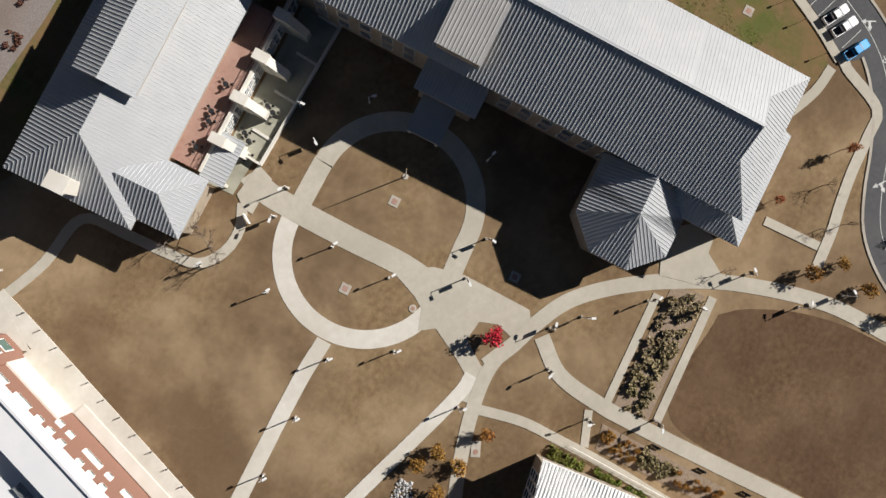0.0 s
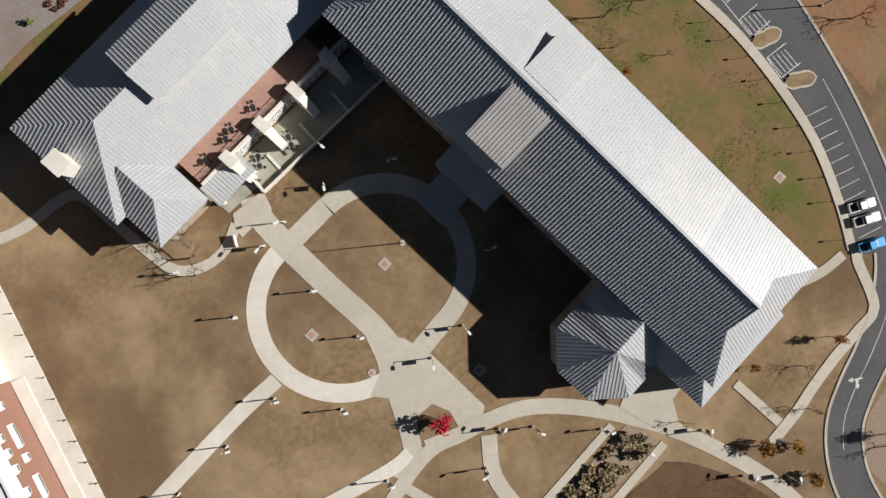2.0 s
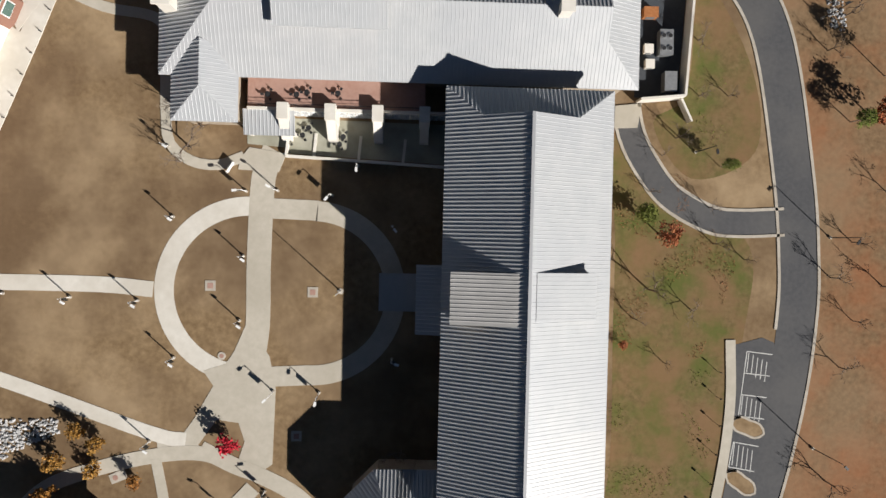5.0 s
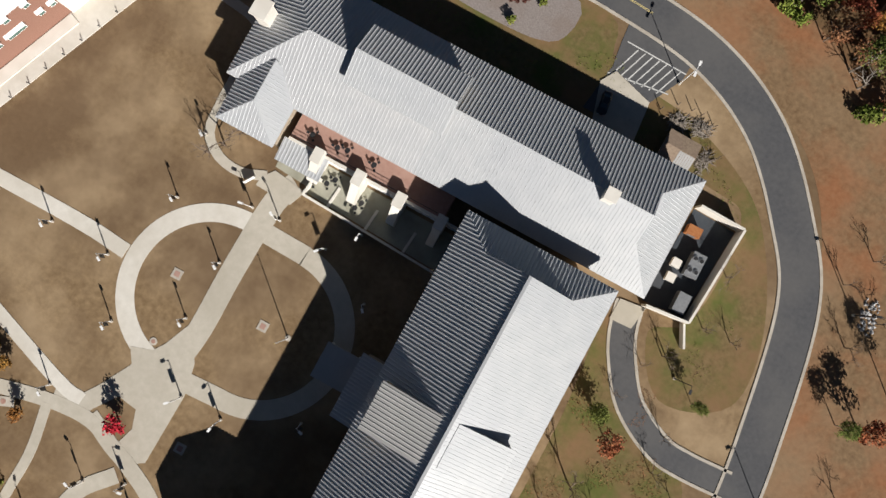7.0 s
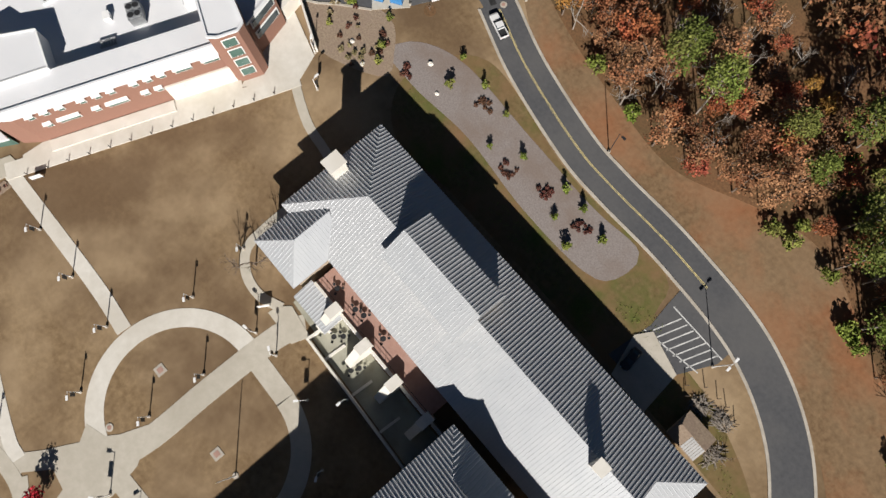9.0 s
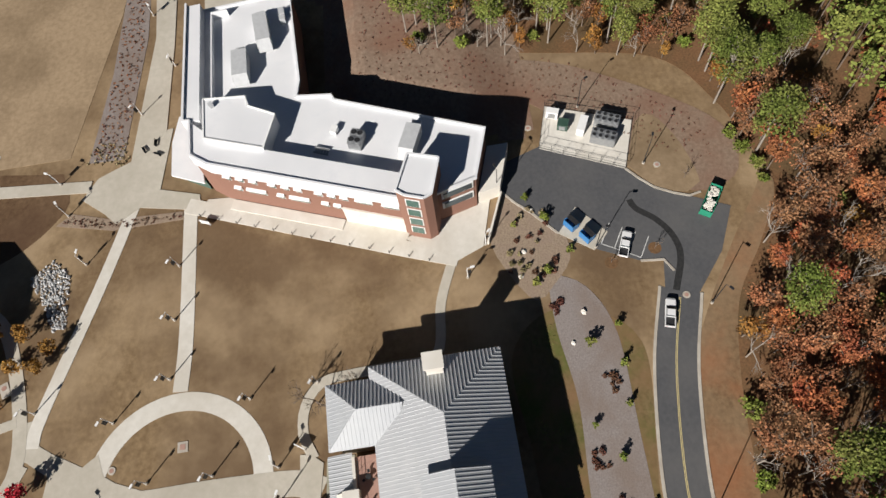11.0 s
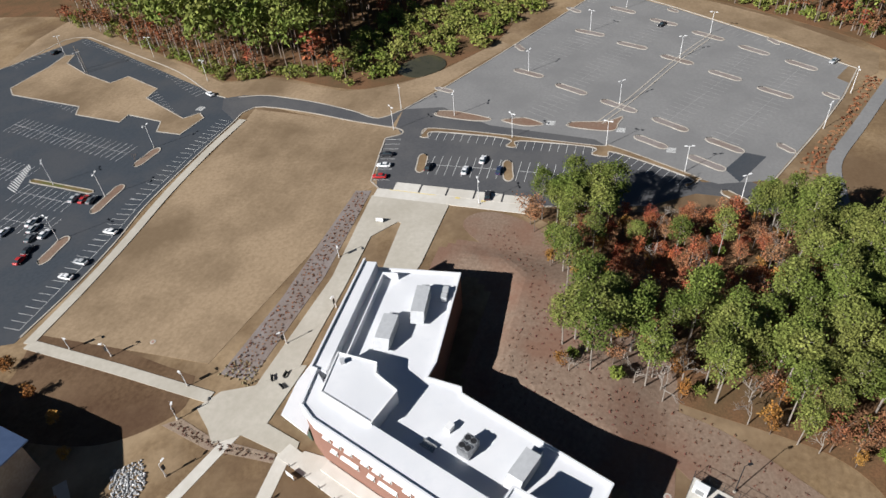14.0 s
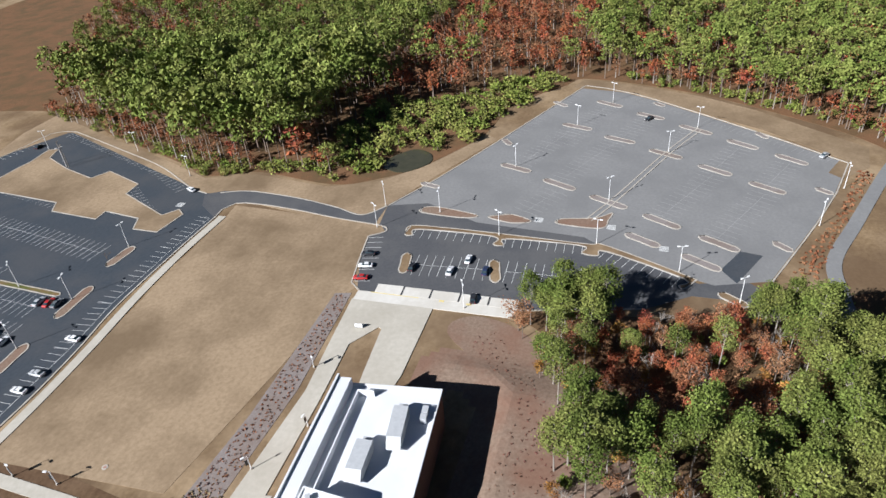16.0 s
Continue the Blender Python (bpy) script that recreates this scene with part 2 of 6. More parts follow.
def curve(pts, step=1.5):
    """Smooth line through the points."""
    p = [Vector((x, y)) for x, y in pts]
    p = [2 * p[0] - p[1]] + p + [2 * p[-1] - p[-2]]
    out = []
    for i in range(1, len(p) - 2):
        a, b, c, d = p[i - 1 : i + 3]
        n = max(1, int((c - b).length / step))
        for k in range(n):
            t = k / n
            out.append(0.5 * (2 * b + (c - a) * t + (2 * a - 5 * b + 4 * c - d) * t * t + (3 * b - a - 3 * c + d) * t ** 3))
    out.append(p[-2])
    return out


def offsets(line, d):
    out = []
    for i, q in enumerate(line):
        t = (line[min(i + 1, len(line) - 1)] - line[max(i - 1, 0)]).normalized()
        out.append(q + Vector((-t.y, t.x)) * d)
    return out


def ribbon(mb, line, width, z0, z1, side=0.0):
    """A strip of that width along a line; side moves it to the left."""
    a, b = offsets(line, side + width / 2), offsets(line, side - width / 2)
    n = len(line)
    v = [(*q, z1) for q in a] + [(*q, z1) for q in b] + [(*q, z0) for q in a] + [(*q, z0) for q in b]
    f = []
    for i in range(n - 1):
        f += [(n + i, n + i + 1, i + 1, i), (i, i + 1, 2 * n + i + 1, 2 * n + i), (3 * n + i, 3 * n + i + 1, n + i + 1, n + i)]
    f += [(0, 2 * n, 3 * n, n), (n - 1, 2 * n - 1, 4 * n - 1, 3 * n - 1)]
    return mb.add(v, f)


def arc(cx, cy, r, a0, a1, n=40):
    return [Vector((cx + r * math.cos(radians(a0 + (a1 - a0) * i / n)), cy + r * math.sin(radians(a0 + (a1 - a0) * i / n)))) for i in range(n + 1)]


def roof_face(slab, ribs, pts, spacing=0.66, thick=0.25, rib=(0.34, 0.13)):
    """One plane of a metal roof with standing seams that run down the slope."""
    p = [Vector(q) for q in pts]
    nrm = Vector((0, 0, 0))
    for i in range(len(p)):
        a, b = p[i], p[(i + 1) % len(p)]
        nrm += Vector(((a.y - b.y) * (a.z + b.z), (a.z - b.z) * (a.x + b.x), (a.x - b.x) * (a.y + b.y)))
    nrm.normalize()
    if nrm.z < 0:
        nrm, p = -nrm, p[::-1]
    n = len(p)
    v = [q - Vector((0, 0, thick)) for q in p] + p
    slab.add(v, [tuple(range(n))[::-1], tuple(range(n, 2 * n))] + [(i, (i + 1) % n, n + (i + 1) % n, n + i) for i in range(n)])
    down = Vector((0, 0, -1)) + nrm * nrm.z
    if down.length < 1e-3:
        down = Vector((1, 0, 0))
    down.normalize()
    c = nrm.cross(down)
    cs = [q.dot(c) for q in p]
    k = math.ceil((min(cs) + 0.05) / spacing)
    base = p[0] - c * p[0].dot(c) - down * p[0].dot(down)
    while k * spacing < max(cs) - 0.05:
        s, hits = k * spacing, []
        for i in range(n):
            a, b = p[i], p[(i + 1) % n]
            ca, cb = a.dot(c), b.dot(c)
            if (ca - s) * (cb - s) < 0:
                t = (s - ca) / (cb - ca)
                hits.append(a.dot(down) * (1 - t) + b.dot(down) * t)
        if len(hits) >= 2 and max(hits) - min(hits) > 0.15:
            ribs.batten(base + c * s + down * min(hits), base + c * s + down * max(hits), rib[0], rib[1], nrm)
        k += 1


def metal_roof(parent, faces, material, name="roof", label="", spacing=0.66, rib=(0.22, 0.085)):
    slab, ribs = MB(), MB()
    for f in faces:
        roof_face(slab, ribs, f, spacing, 0.25, rib)
    r = part(name, slab, material, parent, label)
    part("seams", ribs, material, r)["kind"] = "stuff"
    return r


def dutch_gable(x0, x1, y0, y1, ze, zr, g0, g1, xr):
    """Faces of a roof whose ridge at xr runs along y from g0 to g1, with skirt hips under small end gables."""
    s1, s0 = (zr - ze) / (x1 - xr), (zr - ze) / (xr - x0)
    h0, h1 = ze + (g0 - y0) * 0.63, ze + (y1 - g1) * 0.63
    e = lambda h, s, xe, sign: xe - sign * (h - ze) / s
    xs0, xs1, xn0, xn1 = e(h0, s1, x1, 1), e(h1, s1, x1, 1), e(h0, s0, x0, -1), e(h1, s0, x0, -1)
    south = [(x1, y0, ze), (x1, y1, ze), (xs1, g1, h1), (xr, g1, zr), (xr, g0, zr), (xs0, g0, h0)]
    north = [(x0, y1, ze), (x0, y0, ze), (xn0, g0, h0), (xr, g0, zr), (xr, g1, zr), (xn1, g1, h1)]
    ends = [[(x0, y0, ze), (x1, y0, ze), (xs0, g0, h0), (xn0, g0, h0)], [(x1, y1, ze), (x0, y1, ze), (xn1, g1, h1), (xs1, g1, h1)]]
    gables = [[(xs0, g0 + 0.05, h0), (xn0, g0 + 0.05, h0), (xr, g0 + 0.05, zr - 0.1)], [(xn1, g1 - 0.05, h1), (xs1, g1 - 0.05, h1), (xr, g1 - 0.05, zr - 0.1)]]
    return south, north, ends, gables


# ---- ground, walks and roads ----
g = MB()
g.add([(-700, -700, 0), (900, -700, 0), (900, 900, 0), (-700, 900, 0)], [(0, 1, 2, 3)])
setting("ground", g, M_LAWN, "brown dormant lawn with worn paler patches", "lawn")

LEVEL = [0.0]


def patch(name, pts, material, label, category="ground", smooth=True, z=None):
    """A thin sheet of ground of another kind, laid a little above the lawn."""
    LEVEL[0] += 0.004
    line = curve(pts + [pts[0]], 2.0)[:-1] if smooth else [Vector(q) for q in pts]
    mb = MB().prism([(q.x, q.y) for q in line], -0.2, z or (0.012 + LEVEL[0]))
    return setting(name, mb, material, label, category)


patch("verge", [(-63, -40), (-66, -20), (-67, 0), (-68, 25), (-66, 50), (-78, 56), (-88, 30), (-92, 0), (-92, -18), (-78, -26), (-70, -36)], M_GREEN, "patchy green and brown grass strip")
patch("verge", [(-20, -68), (0, -67), (18, -66), (26, -76), (18, -90), (-10, -87), (-36, -88), (-42, -80), (-60, -78), (-78, -70), (-90, -52), (-92, -36), (-80, -30), (-72, -40), (-78, -46), (-77, -66), (-66, -69)], M_GREEN, "patchy green and brown grass strip")
patch("red_bank", [(-102, 40), (-102.6, 0), (-101.5, -30), (-97, -58), (-85, -80), (-66, -91), (-40, -95), (0, -95), (18, -101), (44, -118), (50, -126), (0, -130), (-60, -130), (-100, -110), (-130, -60), (-135, 20)], M_SOIL, "bare red soil bank with sparse grass")
patch("dark_lawn", [(-22, 61), (0, 62), (1, 92), (0, 130), (-32, 130), (-33, 94), (-31, 78), (-26, 66)], M_LAWNDARK, "dark reddish-brown mown lawn")
patch("dark_lawn", [(72, 28), (76, 72), (62, 72), (48, 66), (50, 40), (62, 26)], M_LAWNDARK, "dark reddish-brown mown lawn")
patch("leafy_island", [(-50, 93), (-53, 88), (-58, 84.6), (-64, 84), (-68, 88), (-66, 97), (-58, 102), (-51, 100)], M_MULCH, "mulched ground strewn with fallen leaves")
patch("planting_bed", [(34, -75), (30, -82), (20, -86), (0, -86), (-18, -86), (-30, -87), (-31, -80), (-26, -76.5), (-10, -75.5), (8, -76.5), (22, -75)], M_GRAVEL, "grey mulched planting bed")
patch("shrub_bed", [(53, -68.5), (48, -76.6), (42, -80), (36.3, -80.2), (31, -76), (28.3, -72), (36, -67), (43.6, -65)], M_MULCH, "brown mulch bed with small evergreen shrubs")
patch("bare_slope", [(83, -33), (110, -38), (122, -36), (138, -18), (146, -24), (140, -40), (118, -50), (94, -64), (84, -90), (66, -116), (52, -118), (48, -108), (56, -100), (72, -82), (76, -74), (78, -45)], M_SLOPE, "bare reddish slope dotted with seedlings")
patch("pad_lawn", [(56, -96), (67, -100), (68, -104), (60, -108), (50, -109.5), (48, -106.5), (50.4, -100.2)], M_FIELD, "small tan lawn inside the yard kerb")
patch("field", [(74, 74.5), (100, 75.4), (135, 77.2), (160, 78), (181.5, 78), (190, 79), (189.5, 66), (187.4, 37.4), (186, 19.5), (182.7, 16.8), (178.9, 21.4), (165, 18.6), (152, 14), (146, 18.6), (120, 20), (76, 27)], M_FIELD, "wide tan dormant field with darker patches", "ground", False)
patch("woodland_floor", [(96, -50), (118, -52), (140, -45), (150, -36), (156, -80), (166, -118), (180, -140), (210, -330), (-160, -330), (-140, -140), (-92, -104), (-74, -105), (-54, -113), (-40, -111), (-22, -103), (-4, -104), (10, -106), (24, -110), (36, -118), (48, -124), (60, -121), (70, -118), (84, -108), (90, -80)], M_LEAFLITTER, "leaf litter under the trees")
patch("verge", [(320, -28), (331.4, -31.9), (326, -55), (314, -86), (300.4, -107), (268.4, -143), (252, -140), (242, -130), (246, -126), (258, -132), (280, -108), (300, -78), (316, -52)], M_FIELD, "pale tan grass strip round the car park", "ground", False)
patch("verge", [(184, 20), (199, 22), (215, 15), (258, -5), (262, 0), (232, 17), (216, 32), (209, 50), (214, 84), (208, 104), (217, 124), (238, 176), (250, 205), (262, 226), (236, 226), (206, 218), (240.8, 201), (198, 100), (190, 60)], M_FIELD, "pale tan grass strip between road and wood", "ground", False)
patch("woodland_floor", [(200, -160), (246, -158), (276, -142), (300, -112), (316, -86), (328, -55), (332, -31), (322, -24), (296, -4), (262, 2), (232, 18), (217, 34), (211, 50), (216, 84), (210, 104), (219, 124), (240, 176), (262, 228), (280, 420), (640, 420), (640, -330), (250, -330)], M_LEAFLITTER, "leaf litter under the trees")

REAR_WALL = [Vector((60, -72)), Vector((75, -36)), Vector((79, -28)), Vector((112, -26))]


def bank(x, y):
    """Height of the low graded bank between the brick building and the wood."""
    p, best = Vector((x, y)), 1e9
    for a, c in zip(REAR_WALL, REAR_WALL[1:]):
        t = max(0.0, min(1.0, (p - a).dot(c - a) / (c - a).length_squared))
        best = min(best, (p - a.lerp(c, t)).length)
    up = max(0.0, min(1.0, (best - 6.0) / 9.0)) * max(0.0, min(1.0, (42.0 - best) / 12.0))
    side = max(0.0, min(1.0, (y + 78.0) / 16.0)) * max(0.0, min(1.0, (132.0 - x) / 16.0))
    out = max(0.0, min(1.0, ((p.x - 60) * 0.92 - (p.y + 72) * 0.38) / 8.0)) * max(0.0, min(1.0, (-14.0 - y) / 10.0))
    h = up * side * out
    return 2.6 * h * h * (3 - 2 * h)


verts = MB()
for i in range(38):
    for j in range(42):
        corner = [(60 + 2 * (i + u), -96 + 2 * (j + v)) for u, v in ((0, 0), (1, 0), (1, 1), (0, 1))]
        if max(bank(*q) for q in corner) > 0.02:
            verts.add([(x, y, bank(x, y) + 0.05) for x, y in corner], [(0, 1, 2, 3)])
setting("bank", verts, M_SLOPE, "low bare reddish bank behind the brick building", "bank")

WALKS = [0.05]


def walkway(line, width, material=None, label="pale concrete footpath"):
    WALKS[0] += 0.006
    return setting("pavement", ribbon(MB(), line, width, -0.1, WALKS[0]), material or M_WALK, label, "path")


def plaza(pts, label="pale concrete paved area", material=None):
    WALKS[0] += 0.006
    return setting("pavement", MB().prism(pts, -0.1, WALKS[0]), material or M_WALK, label, "path")


# the ring and the paths through the courtyard
walkway(arc(1.0, -3.9, 15.55, -98, 80), 3.5, M_WALKNEW)
walkway([Vector((2, -19.2)), Vector((-10.5, -19.4))] + arc(-10.5, -4.1, 15.2, -90, -270, 50) + [Vector((-2, 11.9))], 3.7)
walkway(curve([(-2, -30), (-0.3, -25), (-0.3, -10), (-0.8, 3), (0.3, 12)]), 4.4)
plaza([(-3.3, 8), (1.2, 2), (3.2, 7.5), (4.6, 9.8), (8.6, 11.3), (6.6, 14), (9.6, 20), (11.4, 22.9), (16.5, 23), (16, 26), (8, 26.3), (8.7, 25), (5.6, 20.2), (1.6, 20.6), (0.3, 24), (1.2, 27.3), (-1, 30.8), (-5, 28), (-4.8, 14)])
walkway(curve([(18.5, -3.1), (30, -3.4), (59, -2.2)]), 2.9, M_WALKNEW)
walkway(curve([(11, 24.2), (17.3, 23.3), (42.2, 15.6), (60.5, 10.6)]), 2.6, M_WALKNEW)
walkway(curve([(8.2, 25.7), (2, 28.5), (-2.5, 30), (-9.9, 33.6), (-16.6, 40.2), (-23, 49.4), (-29.1, 61.5), (-34.2, 78.4), (-35.1, 93.4), (-35, 110)]), 3.0)
walkway(curve([(0.4, 29), (7.9, 26.6), (17.2, 27.6), (28.7, 31), (36, 34.5), (41, 40)]), 2.7)
walkway(curve([(-1.7, 32.5), (3, 39), (4.3, 48.5), (4.3, 57), (3.6, 75), (2.7, 94), (2, 120)]), 3.0)
walkway(curve([(16.2, 28), (14.2, 36.6), (13.9, 44), (13.8, 56.7), (14.4, 70), (14.6, 95)]), 1.9)
walkway(curve([(6.2, 47.2), (12.8, 49.8)]), 1.6)
walkway([Vector((-19.6, 48.4)), Vector((3.2, 49.6))], 1.6)
walkway([Vector((-24.4, 58.4)), Vector((2, 60))], 1.7)
plaza([(-23, 47), (-31, 43.5), (-36, 49), (-34.5, 53), (-31.5, 53.5), (-29, 58), (-26, 58)], "grey entrance slab beside the pavilion")
walkway(curve([(3.5, -28.5), (8, -26.6), (13, -27), (17, -30), (18, -35.5), (18.6, -43.7), (20, -52), (30.2, -53.8), (39.6, -57.2)]), 1.9)
plaza([(4.4, -26), (-3, -26), (-4.2, -29.5), (2.6, -30.2), (4.2, -28)])
walkway(curve([(-76, 58), (-70, 57.2), (-62, 54)]), 2.0)
walkway(curve([(-79, 58.6), (-77.3, 61), (-73.5, 70), (-68, 71), (-60.2, 71.4), (-52, 72.5), (-48, 73.3), (-38, 74.2)]), 2.2)
walkway([Vector((-42.6, 60.4)), Vector((-43.5, 72.4))], 1.8)
# around the brick building
plaza([(57, 14), (60.5, 9), (58, -4.5), (62, -4), (64.5, 5), (81, 3.5), (80, 10.5), (73, 12.5), (69.5, 19.5), (64.3, 22.6), (60, 17)], "wide pale concrete forecourt")
walkway([Vector((59.5, -1.5)), Vector((42.5, -48.5)), Vector((39.2, -58.2))], 3.6, M_WALKNEW)
plaza([(60.4, -6), (60.2, -10.8), (46.6, -49.2), (42.6, -47), (57.6, -4.6)], "pale concrete strip along the front", M_WALKNEW)
plaza([(45, -48), (51.5, -62), (53, -66.5), (41.2, -63.5), (38.7, -58)], "pale concrete corner terrace", M_WALKNEW)
walkway([Vector((67.5, 21)), Vector((69.3, 48)), Vector((70.6, 76))], 3.0)
plaza([(73, 12.5), (110, 10.3), (129, 12), (146.6, 13.4), (147.4, -11.2), (120, -11.3), (106, -9.4), (106, -3), (118.5, -1.5), (135.6, 0), (136, 1), (128, 6.4), (108, 5.4), (80, 5)], "pale concrete approach walk")
walkway([Vector((148.4, 13)), Vector((149, -34))], 4.2, M_WALKNEW, "pale concrete kerbside walk")
walkway(curve([(70.6, 76), (90, 76.2), (111.3, 77.4), (135, 79.6), (159.5, 80.3), (182, 79.4)]), 2.9)
walkway(curve([(262, -151), (245.4, -142.8), (212, -128.2), (190.2, -118.9), (174.8, -118.1), (159.5, -119.1), (146, -124)]), 4.0, M_ASPHALTOLD, "grey asphalt greenway path")

ROAD_LINE = curve([(-43, 118), (-43.2, 104), (-45, 94), (-48.2, 87.4), (-53, 82.2), (-59.5, 79), (-67, 76.4), (-75.5, 72.4), (-84, 65), (-90, 53.5), (-96.6, 33.3), (-100.8, 12), (-102.2, -5), (-101.8, -16), (-99.6, -32), (-93.6, -58), (-84.6, -71.6), (-71.6, -84), (-55.4, -90.8), (-35, -92.3), (-18, -91.6), (-6.7, -91.8), (12, -95), (27, -99.6)])


def road(line, width, material, label, z, kerbs=True, gap=None):
    setting("road", ribbon(MB(), line, width, -0.2, z), material, label, "road")
    if kerbs:
        runs = {-1: [line], 1: [line]}
        if gap:
            runs[1] = [[q for q in line if q.y > gap[1]], [q for q in line if q.y < gap[0]]]
        for s, some in runs.items():
            for run in some:
                setting("kerb", ribbon(MB(), run, 0.55, -0.2, 0.17, s * (width / 2 + 0.2)), M_KERB, "pale concrete kerb and gutter", "kerb")


road(ROAD_LINE, 7.4, M_ASPHALT, "curving grey asphalt campus road", 0.052, True, (-1.0, 64.0))
road(curve([(-66.5, -43), (-68, -37.5), (-70.8, -32.5), (-76, -26.5), (-84, -22.6), (-90, -22.2), (-98.4, -23)]), 4.6, M_ASPHALT, "narrow asphalt service drive", 0.058)


def tarmac(name, pts, material, label, z, smooth=False):
    line = curve(pts + [pts[0]], 2.0)[:-1] if smooth else [Vector(q) for q in pts]
    setting(name, MB().prism([(q.x, q.y) for q in line], -0.2, z), material, label, "car park")


def island(pts, label="kerbed island of brown grass", fill=None):
    """A kerb ring filled with soil."""
    line = curve(pts + [pts[0], pts[1]], 0.8)
    setting("kerb", ribbon(MB(), line, 0.4, -0.1, 0.2), M_KERB, "pale concrete island kerb", "kerb")
    setting("traffic_island", MB().prism([(q.x, q.y) for q in curve(pts + [pts[0]], 0.8)[:-1]], -0.1, 0.15), fill or M_LAWN, label, "island")


def capsule(ax, ay, bx, by, w):
    a, b = Vector((ax, ay)), Vector((bx, by))
    d = (b - a).normalized()
    s = Vector((-d.y, d.x)) * (w / 2)
    e = d * (w / 2)
    return [tuple(q) for q in (a + s, a - e, a - s, (a + b) / 2 - s, b - s, b + e, b + s, (a + b) / 2 + s)]


tarmac("car_park", [(-90.2, 1), (-98, 0), (-101, 14), (-97, 34), (-88, 56), (-83, 64), (-78.6, 58.8), (-83, 52), (-88.6, 38), (-91, 22)], M_ASPHALT, "kerbside row of marked parking bays", 0.056, True)
walkway(curve([(-89.6, 0), (-90.4, 12), (-89.6, 25), (-87.3, 38), (-82.6, 50), (-78, 58.6)]), 1.9)
tarmac("service_yard", [(60.2, -69.8), (63.5, -78.5), (55.3, -95.1), (50, -99.8), (47, -106.5), (43.6, -114), (34, -109.5), (26, -103), (26, -96.5), (33.7, -98), (33.9, -93.7), (37.4, -86), (42, -79), (53.5, -68.8)], M_ASPHALT, "grey asphalt service yard", 0.06)
NEAR_LOT = [(150.6, 12.6), (153.8, 16.6), (178.9, 21.4), (186, 21), (187.8, 24), (192, 29), (199.6, 21), (203, 8), (196, -12), (194, -46), (184.4, -56), (177, -72), (172, -82), (176, -94), (161.6, -111), (156.6, -108), (166, -92), (166, -80), (158, -68), (150.6, -34)]
tarmac("car_park", NEAR_LOT, M_ASPHALT, "grey asphalt car park with marked bays", 0.045)
BIG_LOT = [(322.7, -34), (313.5, -57.8), (277.8, -105.6), (254.3, -133.3), (231.8, -125.9), (210, -116.7), (176.8, -100.9), (172, -86), (177, -72), (184.4, -56), (190.4, -48), (193.4, -12), (203.1, 8.1), (199.4, 21.2), (219.6, 10.6), (259.5, -7.1)]
tarmac("car_park", BIG_LOT, M_ASPHALTOLD, "large empty worn grey car park", 0.051)
tarmac("road", [(186, 22), (188.2, 37.7), (190.9, 54.1), (192.5, 70.8), (191.6, 79.6), (186.4, 82.6), (181, 82.5), (188, 92), (196, 96.1), (199.4, 89), (200.8, 78.7), (198.9, 58.1), (195, 40.7), (191.1, 28.4), (198.6, 22)], M_ASPHALT, "link road between the car parks", 0.11)
WEST_LOT = [(70, 79.8), (90, 79.6), (110.1, 80.6), (129.4, 83), (139.6, 83.2), (159.9, 83.2), (180.8, 82), (190, 88), (196.8, 96), (199.3, 105.2), (214, 130), (226.6, 161.3), (240.8, 197.9), (237.2, 209.6), (207.8, 215.3), (185, 236), (60, 236), (50, 120)]
tarmac("car_park", WEST_LOT, M_ASPHALTNEW, "dark asphalt car park with white bays", 0.048)


def outline_kerb(pts, step=3.0):
    setting("kerb", ribbon(MB(), curve(pts, step), 0.45, -0.1, 0.19), M_KERB, "pale concrete kerb edging the car park", "kerb")


outline_kerb([(72, 79.8), (90, 79.2), (110.1, 80.4), (129.4, 82.8), (159.9, 82.8), (180.8, 82)])
outline_kerb([(196.4, 95.6), (199.7, 105.2), (214.4, 130), (227, 161.3), (241.2, 197.9)])
outline_kerb([(241.2, 197.9), (240.4, 206), (237.2, 210), (207.8, 215.7), (186, 236)])
outline_kerb([(199.4, 21.6), (219.6, 11), (259.5, -6.7), (323, -33.6)], 12.0)
outline_kerb([(323, -34), (313.9, -57.8), (278.2, -105.6), (254.6, -133.6)], 12.0)
outline_kerb([(254.3, -133.7), (231.8, -126.3), (210, -117.1), (176.4, -101.2)], 12.0)
outline_kerb([(181, 82), (186.4, 82.4), (191.4, 79.6), (192.3, 70.8), (190.7, 54.1), (188, 37.7), (186, 20)])
outline_kerb([(186, 20), (184.8, 17.2), (182.4, 16.8), (179, 21.2)], 0.6)
outline_kerb([(178.8, 21.3), (153.8, 16.7), (150.8, 13)], 12.0)
outline_kerb([(150.4, -34), (157.8, -68)])
outline_kerb([(197.8, 90.4), (200.8, 78.7), (198.9, 58.1), (195, 40.7), (191.4, 29), (198.8, 22)], 2.0)


